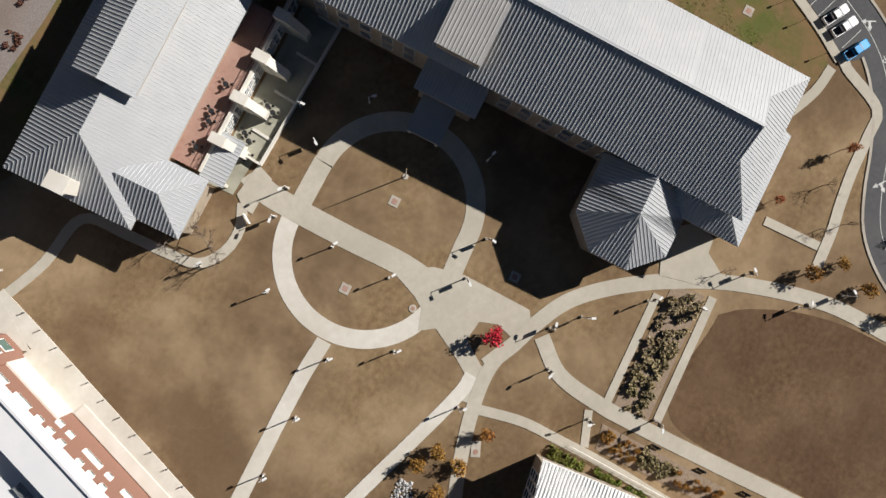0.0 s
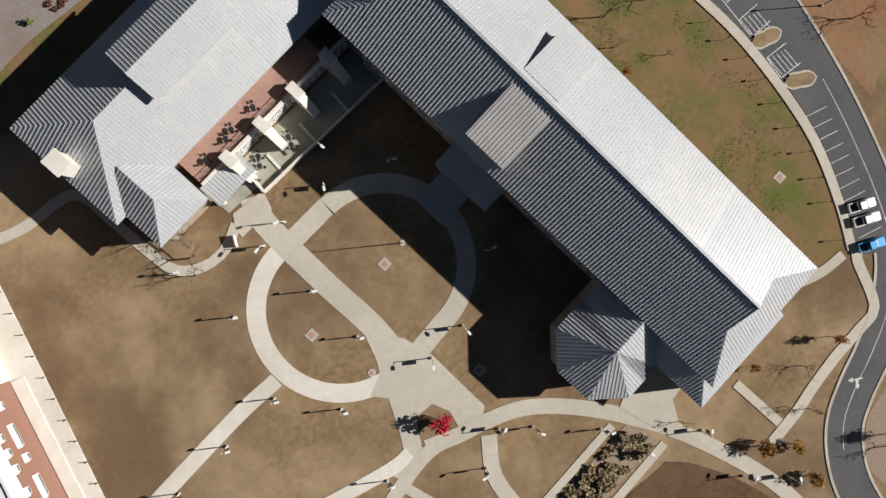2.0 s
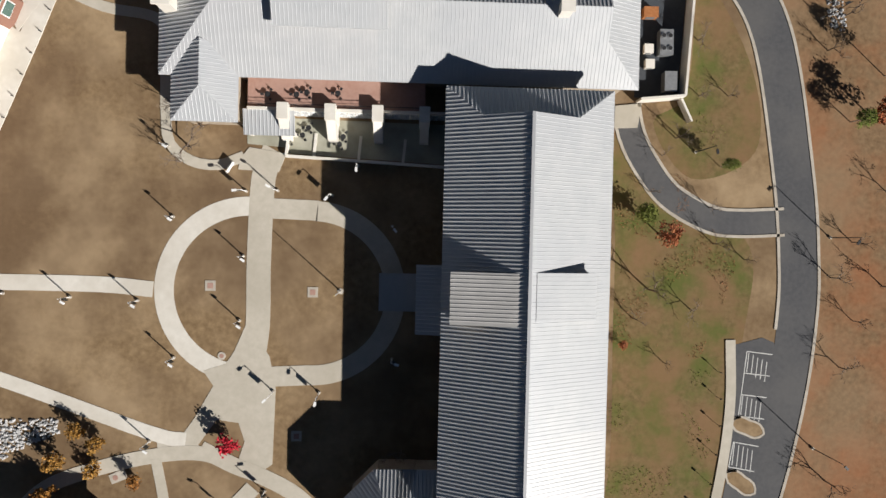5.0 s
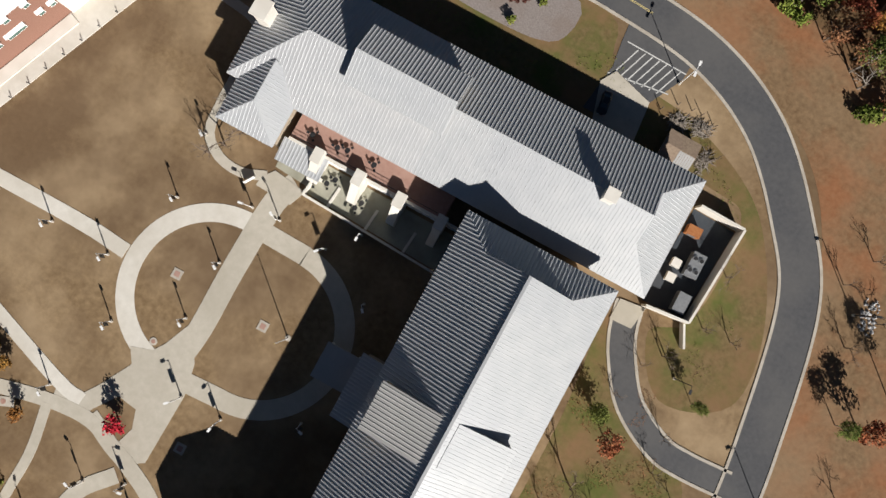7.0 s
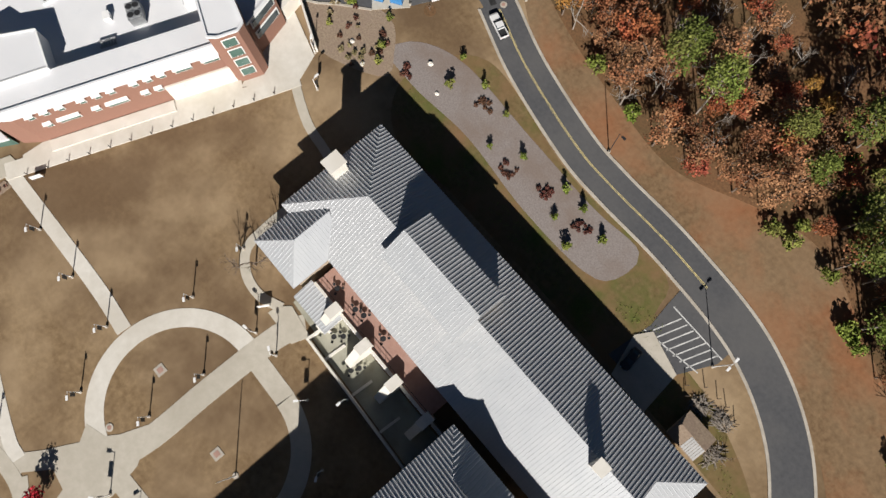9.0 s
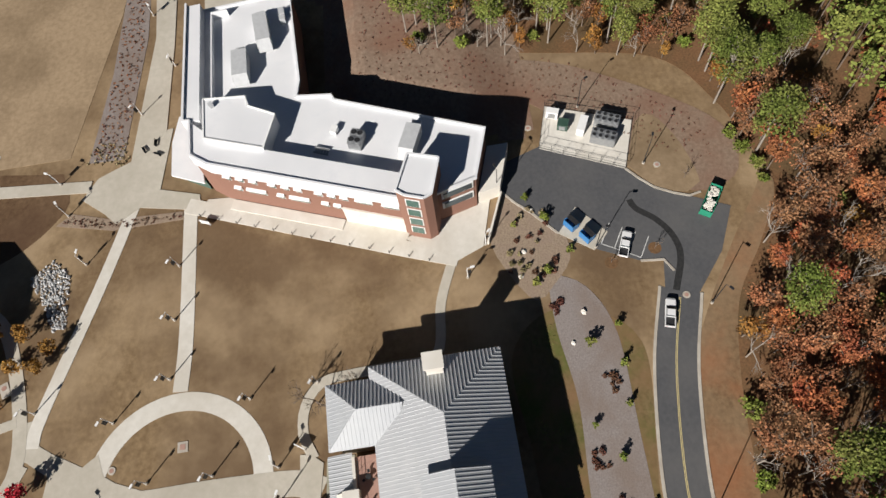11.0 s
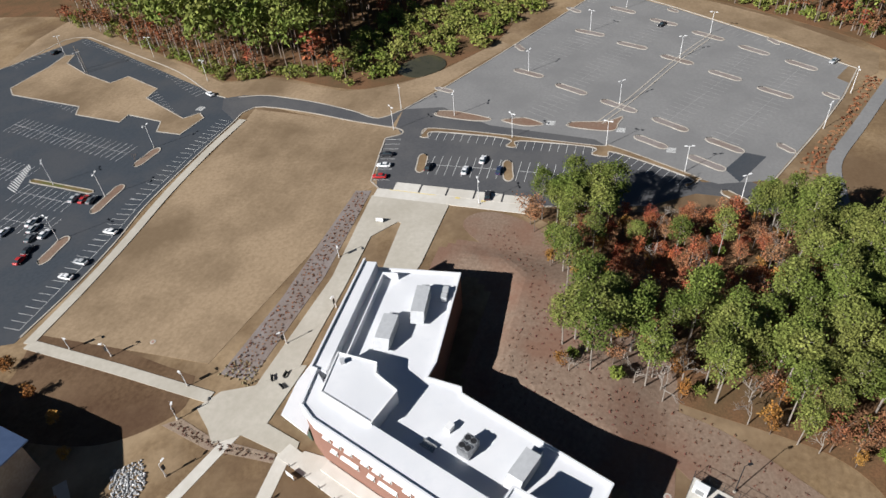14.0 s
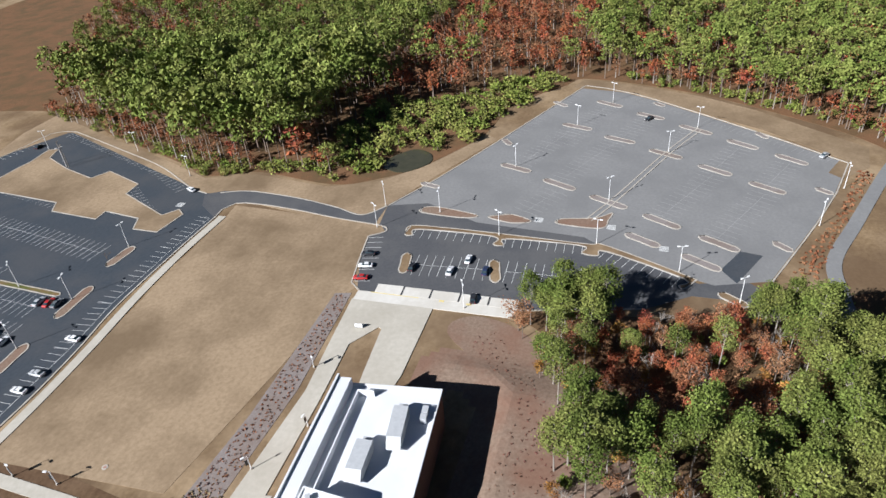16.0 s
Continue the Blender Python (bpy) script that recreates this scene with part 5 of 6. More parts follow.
tarmac("service_yard", [(-40.5, -84.5), (-41.4, -79.6), (-40.5, -70), (-47, -70), (-50.6, -76.5), (-54, -84), (-54, -88.5), (-40, -88.5)], M_ASPHALT, "hatched accessible bay by the road", 0.061)
plaza([(-40.8, -75.9), (-43.5, -68), (-52, -68), (-50.8, -77), (-42.5, -79)], "pale concrete ramp")
for s in (-0.12, 0.12):
    setting("centre_line", ribbon(MB(), ROAD_LINE[-46:-1], 0.1, 0.03, 0.062, s), M_YELLOW, "double yellow centre line", "road marking")
setting("lane_line", ribbon(MB(), ROAD_LINE[20:70], 0.12, 0.03, 0.062, 0.2), M_PAINT, "thin white lane line", "road marking")


def arrow(x, y, a):
    mb = MB()
    ca, sa = math.cos(a), math.sin(a)
    f = lambda u, v: (x + ca * u - sa * v, y + sa * u + ca * v)
    mb.prism([f(-1.6, -0.12), f(0.5, -0.12), f(0.5, 0.12), f(-1.6, 0.12)], 0.03, 0.07)
    mb.prism([f(0.5, -0.5), f(1.6, 0), f(0.5, 0.5)], 0.03, 0.07)
    mb.prism([f(-0.5, 0.1), f(0.0, 0.1), f(0.0, 1.1), f(-0.5, 1.1)], 0.03, 0.072)
    mb.prism([f(-0.8, 1.1), f(0.3, 1.1), f(-0.25, 2.0)], 0.03, 0.07)
    tagged(part("arrow_marking", mb, M_PAINT), "white turn arrow painted on the road", "road marking", kind="structure")


arrow(-88, 60.2, radians(-60))
arrow(-60.5, 77.6, radians(-35))


def lettering(text, x, y, a, size):
    """Painted road lettering."""
    cu = bpy.data.curves.new("lettering", "FONT")
    cu.body, cu.size, cu.extrude, cu.align_x = text, size, 0.006, "CENTER"
    ob = new("lettering", cu)
    dg = bpy.context.evaluated_depsgraph_get()
    me = bpy.data.meshes.new_from_object(ob.evaluated_get(dg))
    bpy.data.objects.remove(ob)
    me.materials.append(M_PAINT)
    o = new("stop_lettering", me)
    o.matrix_world = pose(x, y, 0.07, 0, 0, a)
    tagged(o, "white STOP lettering painted on the road", "road marking", kind="structure")


lettering("STOP", -84.9, 67.0, -29, 2.0)
bars("stop_line", "white painted stop line", M_PAINT, [(-85.2, 70.6, -81.4, 68.4, 0.5)], 0.068)
for x, y, a in ((197.4, -9, 90), (198.3, -32.3, 90), (197.6, -55.8, 80), (188, -72.2, 65), (186.9, 100.9, 20), (195.5, 89.5, 20)):
    bars("stop_marking", "white block of road lettering", M_PAINT, [(x + k * 0.75 - 1.1, y - 1.4, x + k * 0.75 - 1.1, y + 1.4, 0.45) for k in range(4)], 0.072)
setting("tyre_mark", ribbon(MB(), curve([(47.8, -94.4), (45.6, -95.2), (42.6, -98.6), (38.6, -101), (34, -101.4), (27, -98.8)], 0.8), 1.3, 0.03, 0.066), M_TYRE_MARK, "broad dark soot stain across the asphalt", "stain")
outline_kerb([(60.4, -69.6), (53.6, -68.6), (47.4, -74.2), (42, -78.8)])
outline_kerb([(33.9, -93.6), (33.6, -98), (31, -99.4)])
outline_kerb([(55.2, -95.3), (50, -100), (47, -106.6), (47.6, -109)])
bay_row(38.6, -86.8, 34.6, -93.8, 3, 5.0, 1, z=0.066)


# ---- lamps and posts ----
def lamp_post(h, arms, name, label, group, banner=False, base=True, pale=True):
    t = thing(name, label, "lamp", group, pose(0, 0, -500))
    part("pole", MB().tube((0, 0, 0), (0, 0, h), 0.11, 0.07, 8), M_WHITE if pale else M_DARKMETAL, t)
    if base:
        part("base", MB().tube((0, 0, -0.1), (0, 0, 0.45), 0.3, 0.27, 10), M_KERB, t)
    for k in range(arms):
        a = 2 * math.pi * k / arms
        c, s = math.cos(a), math.sin(a)
        part("arm", MB().tube((0, 0, h - 0.1), (0.75 * c, 0.75 * s, h + 0.05), 0.05, n=6), M_WHITE if pale else M_DARKMETAL, t)
        part("lamp_head", MB().obox((1.05 * c, 1.05 * s, h + 0.08), (0.85, 0.42, 0.2), a).obox((1.05 * c, 1.05 * s, h - 0.04), (0.6, 0.3, 0.06), a), M_WHITE if pale else M_DARKMETAL, t)
    if banner:
        part("banner", MB().box(0.1, 0.8, -0.02, 0.02, h * 0.42, h * 0.78), M_DARKMETAL, t, "dark hanging banner")
    return t


walk_lamp = lamp_post(4.4, 1, "street_lamp", "pale post lamp beside the footpath", "lamps along the paths", True)
WALK_LAMPS = [(21.1, -0.9), (33.2, -0.8), (45.1, -0.8), (14, 9.2), (17.5, 24.8), (2.5, -10.2), (2.5, 1.7), (15.6, -16.6), (17.2, -29.4), (-3, -22.6), (2.7, -22.1), (-4.4, 14.4), (-12.8, 14.2), (-8.7, 37.4), (-17.6, 47.3), (-3.9, 33), (-31.4, 62), (-21, 57), (7.7, 47.9), (3.0, 36.6), (1.8, 59.4), (-13, -22.4), (-17.4, -28.1), (-24.4, -17.4), (-25.8, 7.2), (-31, 74.4), (-37.4, 81.3), (34.8, -59.6), (41.6, -64), (48.1, 19.2), (60.6, 25), (69, 28), (72.4, 52), (86, 11.4), (100, 4.6), (118, 11.8), (71.8, 64)]
for i, (x, y) in enumerate(WALK_LAMPS):
    copy_thing(walk_lamp, pose(x, y, 0, 0, 0, 37 * i % 360 if i > 8 else 150)) if i else walk_lamp
walk_lamp.matrix_basis = pose(*WALK_LAMPS[0], 0, 0, 0, 150)
lot_lamp = lamp_post(9.0, 2, "parking_lamp", "tall white twin-headed car park lamp", "lamps of the car parks")
LOT_LAMPS = [(303.6, -47.9), (276.3, -35.4), (279.5, -83.4), (254.7, -72.4), (215, -53.6), (235.3, -17.1), (197.7, 2), (199.2, 22.8), (187, -21.3), (187.2, -52.2), (176.7, -76.6), (164.6, -92), (209.3, -117.8), (235.1, -129), (148.6, -19.8), (184.7, 20.4), (208.4, 111.3), (226.4, 151), (222.2, 197), (207.9, 173.8), (158.5, 101.8), (129.1, 99.4), (131.4, 122.5), (106.9, 98.6), (-103, -62), (-53.8, -83), (-107.6, -20.6), (-80.4, -35), (-107, 19.8), (-11.6, -95.8), (23.6, -104.6), (38, -85.6), (72.6, -88.4), (56, -99.2), (53.2, -67.8)]
road_lamp = lamp_post(9.0, 1, "street_lamp", "tall dark single-headed street lamp", "lamps of the roads", False, True, False)
for i, (x, y) in enumerate(LOT_LAMPS[1:24] + [(-53.8, -83)]):
    copy_thing(lot_lamp, pose(x, y, 0, 0, 0, 60 + 25 * i))
for i, (x, y) in enumerate(LOT_LAMPS[26:]):
    copy_thing(road_lamp, pose(x, y, 0, 0, 0, 60 + 40 * i))
road_lamp.matrix_basis = pose(-103, -62, 0, 0, 0, 20)
lot_lamp.matrix_basis = pose(*LOT_LAMPS[0], 0, 0, 0, 60)
flag = thing("flag_pole", "tall white flagpole standing on the lawn", "flagpole", m=pose(-15.6, -4.8, 0))
part("pole", MB().tube((0, 0, 0), (0, 0, 9.8), 0.12, 0.06, 10), M_WHITE, flag)
part("base", MB().tube((0, 0, -0.1), (0, 0, 0.15), 0.6, 0.55, 14), M_KERB, flag)
part("finial", MB().tube((0, 0, 9.8), (0, 0, 10.0), 0.1, 0.04, 8), M_YELLOW, flag)
bollard = thing("bollard", "short dark bollard along the building front", "bollard", "bollards along the front", pose(0, 0, -500))
part("post", MB().tube((0, 0, 0), (0, 0, 0.95), 0.1, 0.1, 8), M_DARKMETAL, bollard)
part("cap", MB().tube((0, 0, 0.95), (0, 0, 1.05), 0.13, 0.06, 8), M_DARKMETAL, bollard)
spots = [(56.4 - 1.41 * k, -4.6 - 3.98 * k) for k in range(13)]
for x, y in spots[1:]:
    copy_thing(bollard, pose(x, y, 0))
bollard.matrix_basis = pose(*spots[0], 0)
stake = thing("sign_post", "thin dark post beside the parking walk", "post", "posts along the parking walk", pose(0, 0, -500))
part("post", MB().tube((0, 0, 0), (0, 0, 2.3), 0.045, n=6), M_DARKMETAL, stake)
part("plate", MB().box(-0.2, 0.2, -0.02, 0.02, 1.7, 2.3), M_DARKMETAL, stake)
line = curve([(-87.4, 6), (-87.8, 16), (-86.8, 27), (-84.4, 38), (-80.6, 48), (-77, 55)], 4.6)
for q in line[1:]:
    copy_thing(stake, pose(q.x, q.y, 0, 0, 0, 40))
stake.matrix_basis = pose(line[0].x, line[0].y, 0)


# ---- drains and manholes ----
def drain(x, y, square=True, rz=0):
    t = thing("drain", "concrete drain cover set in the lawn" if square else "round concrete manhole cover", "drain", m=pose(x, y, 0, 0, 0, rz))
    if square:
        part("surround", MB().box(-0.95, 0.95, -0.95, 0.95, -0.1, 0.1), M_KERB, t)
        part("grate", MB().box(-0.5, 0.5, -0.5, 0.5, 0.0, 0.13), M_TERRACE, t)
    else:
        part("surround", MB().tube((0, 0, -0.1), (0, 0, 0.12), 0.75, 0.72, 18), M_KERB, t)
        part("cover", MB().tube((0, 0, 0), (0, 0, 0.15), 0.4, 0.4, 14), M_TERRACE, t)


for x, y in ((-10.5, -4.3), (8.2, -4.4), (-9.1, 22.5), (-77.2, 37.9)):
    drain(x, y, True, 3)
for x, y in ((78.8, 44.6), (68.6, -76.8), (55.3, -101.9), (25.8, -100.4), (5.4, 8.4)):
    drain(x, y, False)
vault = thing("utility_vault", "pale concrete utility slab in the lawn", "utility cover", m=pose(22.8, 31.6, 0, 0, 0, 25))
part("slab", MB().box(-1.5, 1.5, -0.9, 0.9, -0.1, 0.12), M_KERB, vault)
part("cover", MB().tube((0.5, 0, 0), (0.5, 0, 0.16), 0.5, 0.5, 14), M_TERRACE, vault)


# ---- vehicles ----
M_CARS = {k: surf("car_paint_" + k, a, a, 1.0, 0.3, metal=0.1) for k, a in dict(white=(0.78, 0.78, 0.78), black=(0.03, 0.03, 0.035), blue=(0.02, 0.28, 0.62), red=(0.45, 0.03, 0.03), navy=(0.03, 0.045, 0.10), silver=(0.45, 0.46, 0.47), grey=(0.16, 0.17, 0.18)).items()}
M_LAMPGLASS = surf("lamp_glass", (0.75, 0.75, 0.72), (0.8, 0.8, 0.78), 2.0, 0.2)
M_TAIL = surf("tail_glass", (0.45, 0.02, 0.02), (0.5, 0.03, 0.03), 2.0, 0.25)


def loft(mb, sections):
    """Joins rings of equal length into a closed skin."""
    k, n = len(mb.v), len(sections[0])
    mb.v += [tuple(p) for s in sections for p in s]
    for i in range(len(sections) - 1):
        for j in range(n):
            a, b = k + i * n + j, k + i * n + (j + 1) % n
            mb.f.append((a, b, b + n, a + n))
    mb.f += [tuple(k + j for j in range(n))[::-1], tuple(k + (len(sections) - 1) * n + j for j in range(n))]
    return mb


def ring(x, w, z0, z1, r=0.12):
    return [(x, -w + r, z0), (x, w - r, z0), (x, w, z0 + r), (x, w, z1 - r), (x, w - r, z1), (x, -w + r, z1), (x, -w, z1 - r), (x, -w, z0 + r)]


def car(kind, paint, x, y, rz, label, group=""):
    """A car, van-like estate or pickup, heading along rz."""
    t = thing(kind, label, "car" if kind == "car" else "pickup truck", group, pose(x, y, 0.06, 0, 0, rz))
    m = M_CARS[paint]
    if kind == "car":
        L = 2.3
        part("body", loft(MB(), [ring(-L, 0.72, 0.45, 0.85), ring(-L + 0.15, 0.86, 0.32, 0.98), ring(-0.9, 0.91, 0.28, 1.0), ring(0.8, 0.91, 0.28, 0.97), ring(L - 0.3, 0.86, 0.3, 0.84), ring(L, 0.68, 0.42, 0.7)]), m, t)
        part("cabin_glass", loft(MB(), [ring(-1.75, 0.7, 0.96, 1.05, 0.03), ring(-1.05, 0.68, 0.96, 1.38, 0.1), ring(0.2, 0.68, 0.96, 1.4, 0.1), ring(1.05, 0.7, 0.94, 1.02, 0.03)]), M_GLASS, t, "dark tinted windows")
        part("roof", loft(MB(), [ring(-1.1, 0.62, 1.36, 1.42, 0.02), ring(-0.4, 0.64, 1.4, 1.47, 0.02), ring(0.25, 0.62, 1.38, 1.44, 0.02)]), m, t)
        ax = (-1.4, 1.42)
    else:
        L = 2.85
        part("body", loft(MB(), [ring(-0.9, 0.96, 0.5, 1.1), ring(0.9, 0.97, 0.45, 1.12), ring(L - 0.35, 0.94, 0.45, 1.1), ring(L, 0.82, 0.5, 0.95)]), m, t)
        bed = MB().box(-L, -0.92, -0.95, 0.95, 0.5, 0.72).box(-L, -0.92, -0.95, -0.83, 0.72, 1.12).box(-L, -0.92, 0.83, 0.95, 0.72, 1.12).box(-L, -L + 0.1, -0.83, 0.83, 0.72, 1.1)
        part("cargo_bed", bed, m, t, "open cargo bed")
        part("bed_liner", MB().box(-L + 0.12, -0.94, -0.82, 0.82, 0.72, 0.76), M_DARKMETAL, t)
        part("cabin_glass", loft(MB(), [ring(-0.85, 0.84, 1.1, 1.72, 0.1), ring(0.3, 0.82, 1.1, 1.74, 0.1), ring(1.15, 0.84, 1.08, 1.16, 0.03)]), M_GLASS, t, "dark tinted windows")
        part("roof", loft(MB(), [ring(-0.88, 0.76, 1.7, 1.8, 0.02), ring(0.32, 0.74, 1.7, 1.8, 0.02)]), m, t)
        ax = (-1.8, 1.75)
    for wx in ax:
        for wy in (-0.86, 0.86):
            w = part("wheel", MB().tube((wx, wy - 0.11, 0.33), (wx, wy + 0.11, 0.33), 0.33, n=14), M_RUBBER, t)
            part("rim", MB().tube((wx, wy + (0.112 if wy > 0 else -0.132), 0.33), (wx, wy + (0.132 if wy > 0 else -0.112), 0.33), 0.2, n=10), M_METAL, w)
    for wy in (-0.55, 0.55):
        part("headlight", MB().box(L - 0.12, L + 0.01, wy - 0.18, wy + 0.18, 0.62, 0.74), M_LAMPGLASS, t)
        part("tail_light", MB().box(-L - 0.01, -L + 0.1, wy - 0.16, wy + 0.16, 0.72, 0.84), M_TAIL, t)


PARKED = "cars in the car parks"
car("pickup_truck", "white", -85.2, 53.4, 152, "white pickup truck with dark bed parked in a bay", PARKED)
car("pickup_truck", "white", -84.0, 56.1, 152, "white pickup truck with dark bed parked in a bay", PARKED)
car("pickup_truck", "blue", -81.2, 60.4, 152, "bright blue pickup truck parked in a bay", PARKED)
car("pickup_truck", "white", 22.4, -96.3, -15, "white pickup truck standing on the road")
car("pickup_truck", "white", 37.6, -91.2, -22, "white pickup truck parked by the service yard")
for x, y, rz, p in ((168.6, 17.0, 100, "black"), (162.3, 15.5, 100, "white"), (156.1, 14.6, 100, "red"), (164.1, 0.9, 2, "black"), (164.3, -11.2, 2, "white"), (171.2, -15.2, 2, "white"), (166.2, -21.7, 2, "navy"), (152.6, -21.5, 10, "black"), (125.6, 108.6, 3, "silver"), (126, 102.1, 5, "grey"), (125.8, 104.9, 5, "red"), (113.4, 84.6, 88, "white"), (99.6, 84.0, 88, "silver"), (93.4, 83.8, 88, "white"), (112, 113.4, 5, "white"), (109.5, 110.4, 5, "silver"), (108, 104.7, 5, "white"), (106, 118.6, 5, "white"), (105.6, 107.6, 5, "grey"), (100.6, 104, 5, "black"), (96.5, 103, 5, "red"), (197.4, 103.1, 65, "white"), (222.8, 203.2, 10, "black"), (285.5, -64.1, 150, "black"), (258.6, -126.4, 145, "silver")):
    car("car", p, x, y, rz, {"black": "black car parked in a marked bay", "white": "white car parked in a marked bay", "red": "dark red car parked in a marked bay", "navy": "dark navy car parked in a marked bay", "silver": "silver car parked in a marked bay", "grey": "dark grey car parked in a marked bay"}[p], PARKED)
car("car", "black", -43.6, -72.4, 100, "black car parked in the building's shade")

# ---- shrubs and single trees of the grounds ----
KINDS["crimson"] = [tree_kind("maple_tree", "small crimson maple on a round lawn island", broad_form(4.6, 1.9, 34, 16, 0.3, 0.65, 0.25), M_BARK, M_CRIMSON)]
KINDS["amber"] = [tree_kind("ornamental_tree", "orange-brown ornamental tree beside the path", broad_form(RNG.uniform(4.4, 5.4), RNG.uniform(1.9, 2.3), 34, 16, 0.35, 0.7, 0.12), M_BARK, M_ORANGELEAF, "ornamental trees by the paths") for _ in range(2)]
KINDS["round"] = [tree_kind("round_shrub", "clipped round green shrub beside the building", broad_form(1.3, 0.85, 22, 9, 0.25, 0.5, 0.02), M_BARK, M_SHRUB, "hedge of round shrubs")]
KINDS["cone"] = [tree_kind("conifer_shrub", "small upright green conifer in the mulch bed", broad_form(2.6, 0.85, 24, 10, 0.3, 0.55, 0.03), M_BARK, M_SHRUB, "conifers of the planting beds")]
KINDS["grass"] = [tree_kind("grass_clump", "straw-coloured ornamental grass clump", broad_form(1.1, 0.8, 16, 9, 0.35, 0.7, 0.0), M_BARK, M_STRAW, "grass clumps of the beds") for _ in range(2)]
KINDS["purple"] = [tree_kind("dark_shrub", "low dark red-brown shrub in the mulch bed", broad_form(0.9, 0.8, 14, 9, 0.3, 0.6, 0.0), M_BARK, M_DARKSHRUB, "dark shrubs of the beds")]
KINDS["lawnbare"] = [tree_kind("bare_tree", "leafless brown tree standing on the grass", (bare_form(RNG.uniform(7, 9), 4)[0], ()), M_BARK, None, "bare trees on the grass") for _ in range(3)]
for k in ("crimson", "amber", "round", "cone", "grass", "purple", "lawnbare"):
    USED[k] = 0
plant("crimson", 2.9, 24.2)
for x, y, s in ((34.9, 34.6, 1.2), (26.7, 30.2, 0.9), (19.2, 31.8, 0.8), (26.4, 25.0, 1.0), (33.0, 28.6, 1.2), (62.9, 74.5, 1.0), (55.5, 71, 0.9), (57.8, 62.2, 1.0), (53.0, 51.5, 0.9), (46.5, 43.2, 0.8), (-37.4, 72.6, 1.0), (-40.6, 84.4, 0.9), (-42.6, 77.4, 0.7), (-38.5, 92, 0.9), (60, 82, 1.0), (48, 70, 1.0), (30, 22.8, 0.9)):
    plant("amber", x, y, s * 0.85)
for x, y, s in ((-74.5, -19.2, 1.35), (-113.5, -44.5, 1.5), (-62.6, 67.5, 0.7), (-47, 60, 0.5), (-68.5, 1.9, 0.5), (-58, 90.5, 0.9)):
    plant("red", x, y, s * 0.6, "dark red autumn tree on the grass", "bare trees on the grass")
for x, y, s in ((-69.8, -22.6, 0.45), (-110.0, -42.8, 0.42), (-85.4, -32.6, 0.3), (-116, -52, 0.5)):
    plant("pine", x, y, s, "dark green young pine on the grass", "young pines on the grass")
for x, y, s in ((13.2, -29.4, 1.15), (16.4, -36.5, 0.9), (-28.6, 24.0, 0.9), (-79.5, -56, 0.8), (-80.4, -45.6, 0.7), (-73.2, -8.6, 1.2), (-81.5, -5.3, 0.8), (-98.8, -66, 0.7), (-107.5, -62.8, 0.9), (-111.1, 4, 0.9), (-113.2, -5, 0.8), (-108.2, -13, 0.9), (-85.0, -18, 0.8), (-91.2, -15.4, 0.6), (-54.5, 67.5, 0.6), (-46.6, 71, 0.5), (-29.6, 57.6, 0.6), (-49.6, 74.6, 0.6), (-56, 92, 0.9), (-112, -20, 0.8), (-110, 26, 0.9), (-74, -34, 0.6), (-86, -46, 0.6), (13.6, -39.6, 0.55), (-118, -30, 0.9), (51.4, -106.6, 0.5), (150, 103.6, 0.5), (125.6, 102.8, 0.5), (34.3, -87.9, 0.42), (36.3, -96.9, 0.42), (11.2, -33.4, 1.0), (14.8, -26.6, 0.9), (12.4, -37.2, 0.8), (-76.5, -37.4, 0.75), (-83.6, -24.8, 0.7), (-104.6, -56, 0.8), (-118.5, -12, 0.9), (-101.5, -72.6, 0.8), (-66.6, -74, 0.5), (-70.6, -3, 0.7), (-77, 5, 0.6), (-72, -27, 0.5)):
    plant("lawnbare", x, y, s * 1.2)
for k in range(2):
    for j in range(5):
        plant("round", 15.9 + 1.25 * k, 44.6 + 1.5 * j, RNG.uniform(0.9, 1.1))
for j in range(10):
    if j != 5:
        plant("round", 15.6 + 0.5 * (j % 2), 54 + 1.2 * j, 0.95)
for x, y in ((51, -73.2), (45.8, -76.6), (44.9, -70.1), (37.9, -80.3), (34, -75.4), (31.6, -72.6), (21.6, -86.4), (18.6, -80.6), (14, -85.8), (6.7, -85.2), (3.6, -78.5), (-2.2, -82.2), (-12.3, -84.2), (-14.9, -79), (-17.2, -84.2), (-20.5, -77), (-24, -83)):
    plant("cone", x, y, RNG.uniform(0.75, 1.15))
for cx, cy in ((26.6, -75.9), (10.7, -83.1), (-2.2, -78.4), (-9.5, -80.9), (-19.8, -81.7)):
    for k in range(9):
        plant("purple", cx + RNG.uniform(-1.7, 1.7), cy + RNG.uniform(-1.2, 1.2), RNG.uniform(0.5, 0.72))
for k in range(26):
    plant(pick({"grass": 2.6, "purple": 1.2}), 42 + RNG.uniform(-9, 7), -72.5 + RNG.uniform(-5, 4.5), RNG.uniform(0.45, 0.85))
setting("planter", MB().prism([(-22.6, 50.2), (-24, 56.8), (3.2, 58.4), (3.0, 51.0)], -0.1, 0.09), M_MULCH, "long mulched planter between two paths", "planter")
for k in range(95):
    u, v = RNG.uniform(0.02, 0.98), RNG.uniform(0.08, 0.92)
    plant("grass", -23 + 26 * u, 50.4 + 0.8 * u + 6.6 * v, RNG.uniform(0.7, 1.25))
setting("planter", MB().prism([(7.2, 50.8), (6.8, 78.4), (11.2, 78.0), (12.2, 52.0)], -0.1, 0.09), M_MULCH, "long mulched planter beside the walk", "planter")
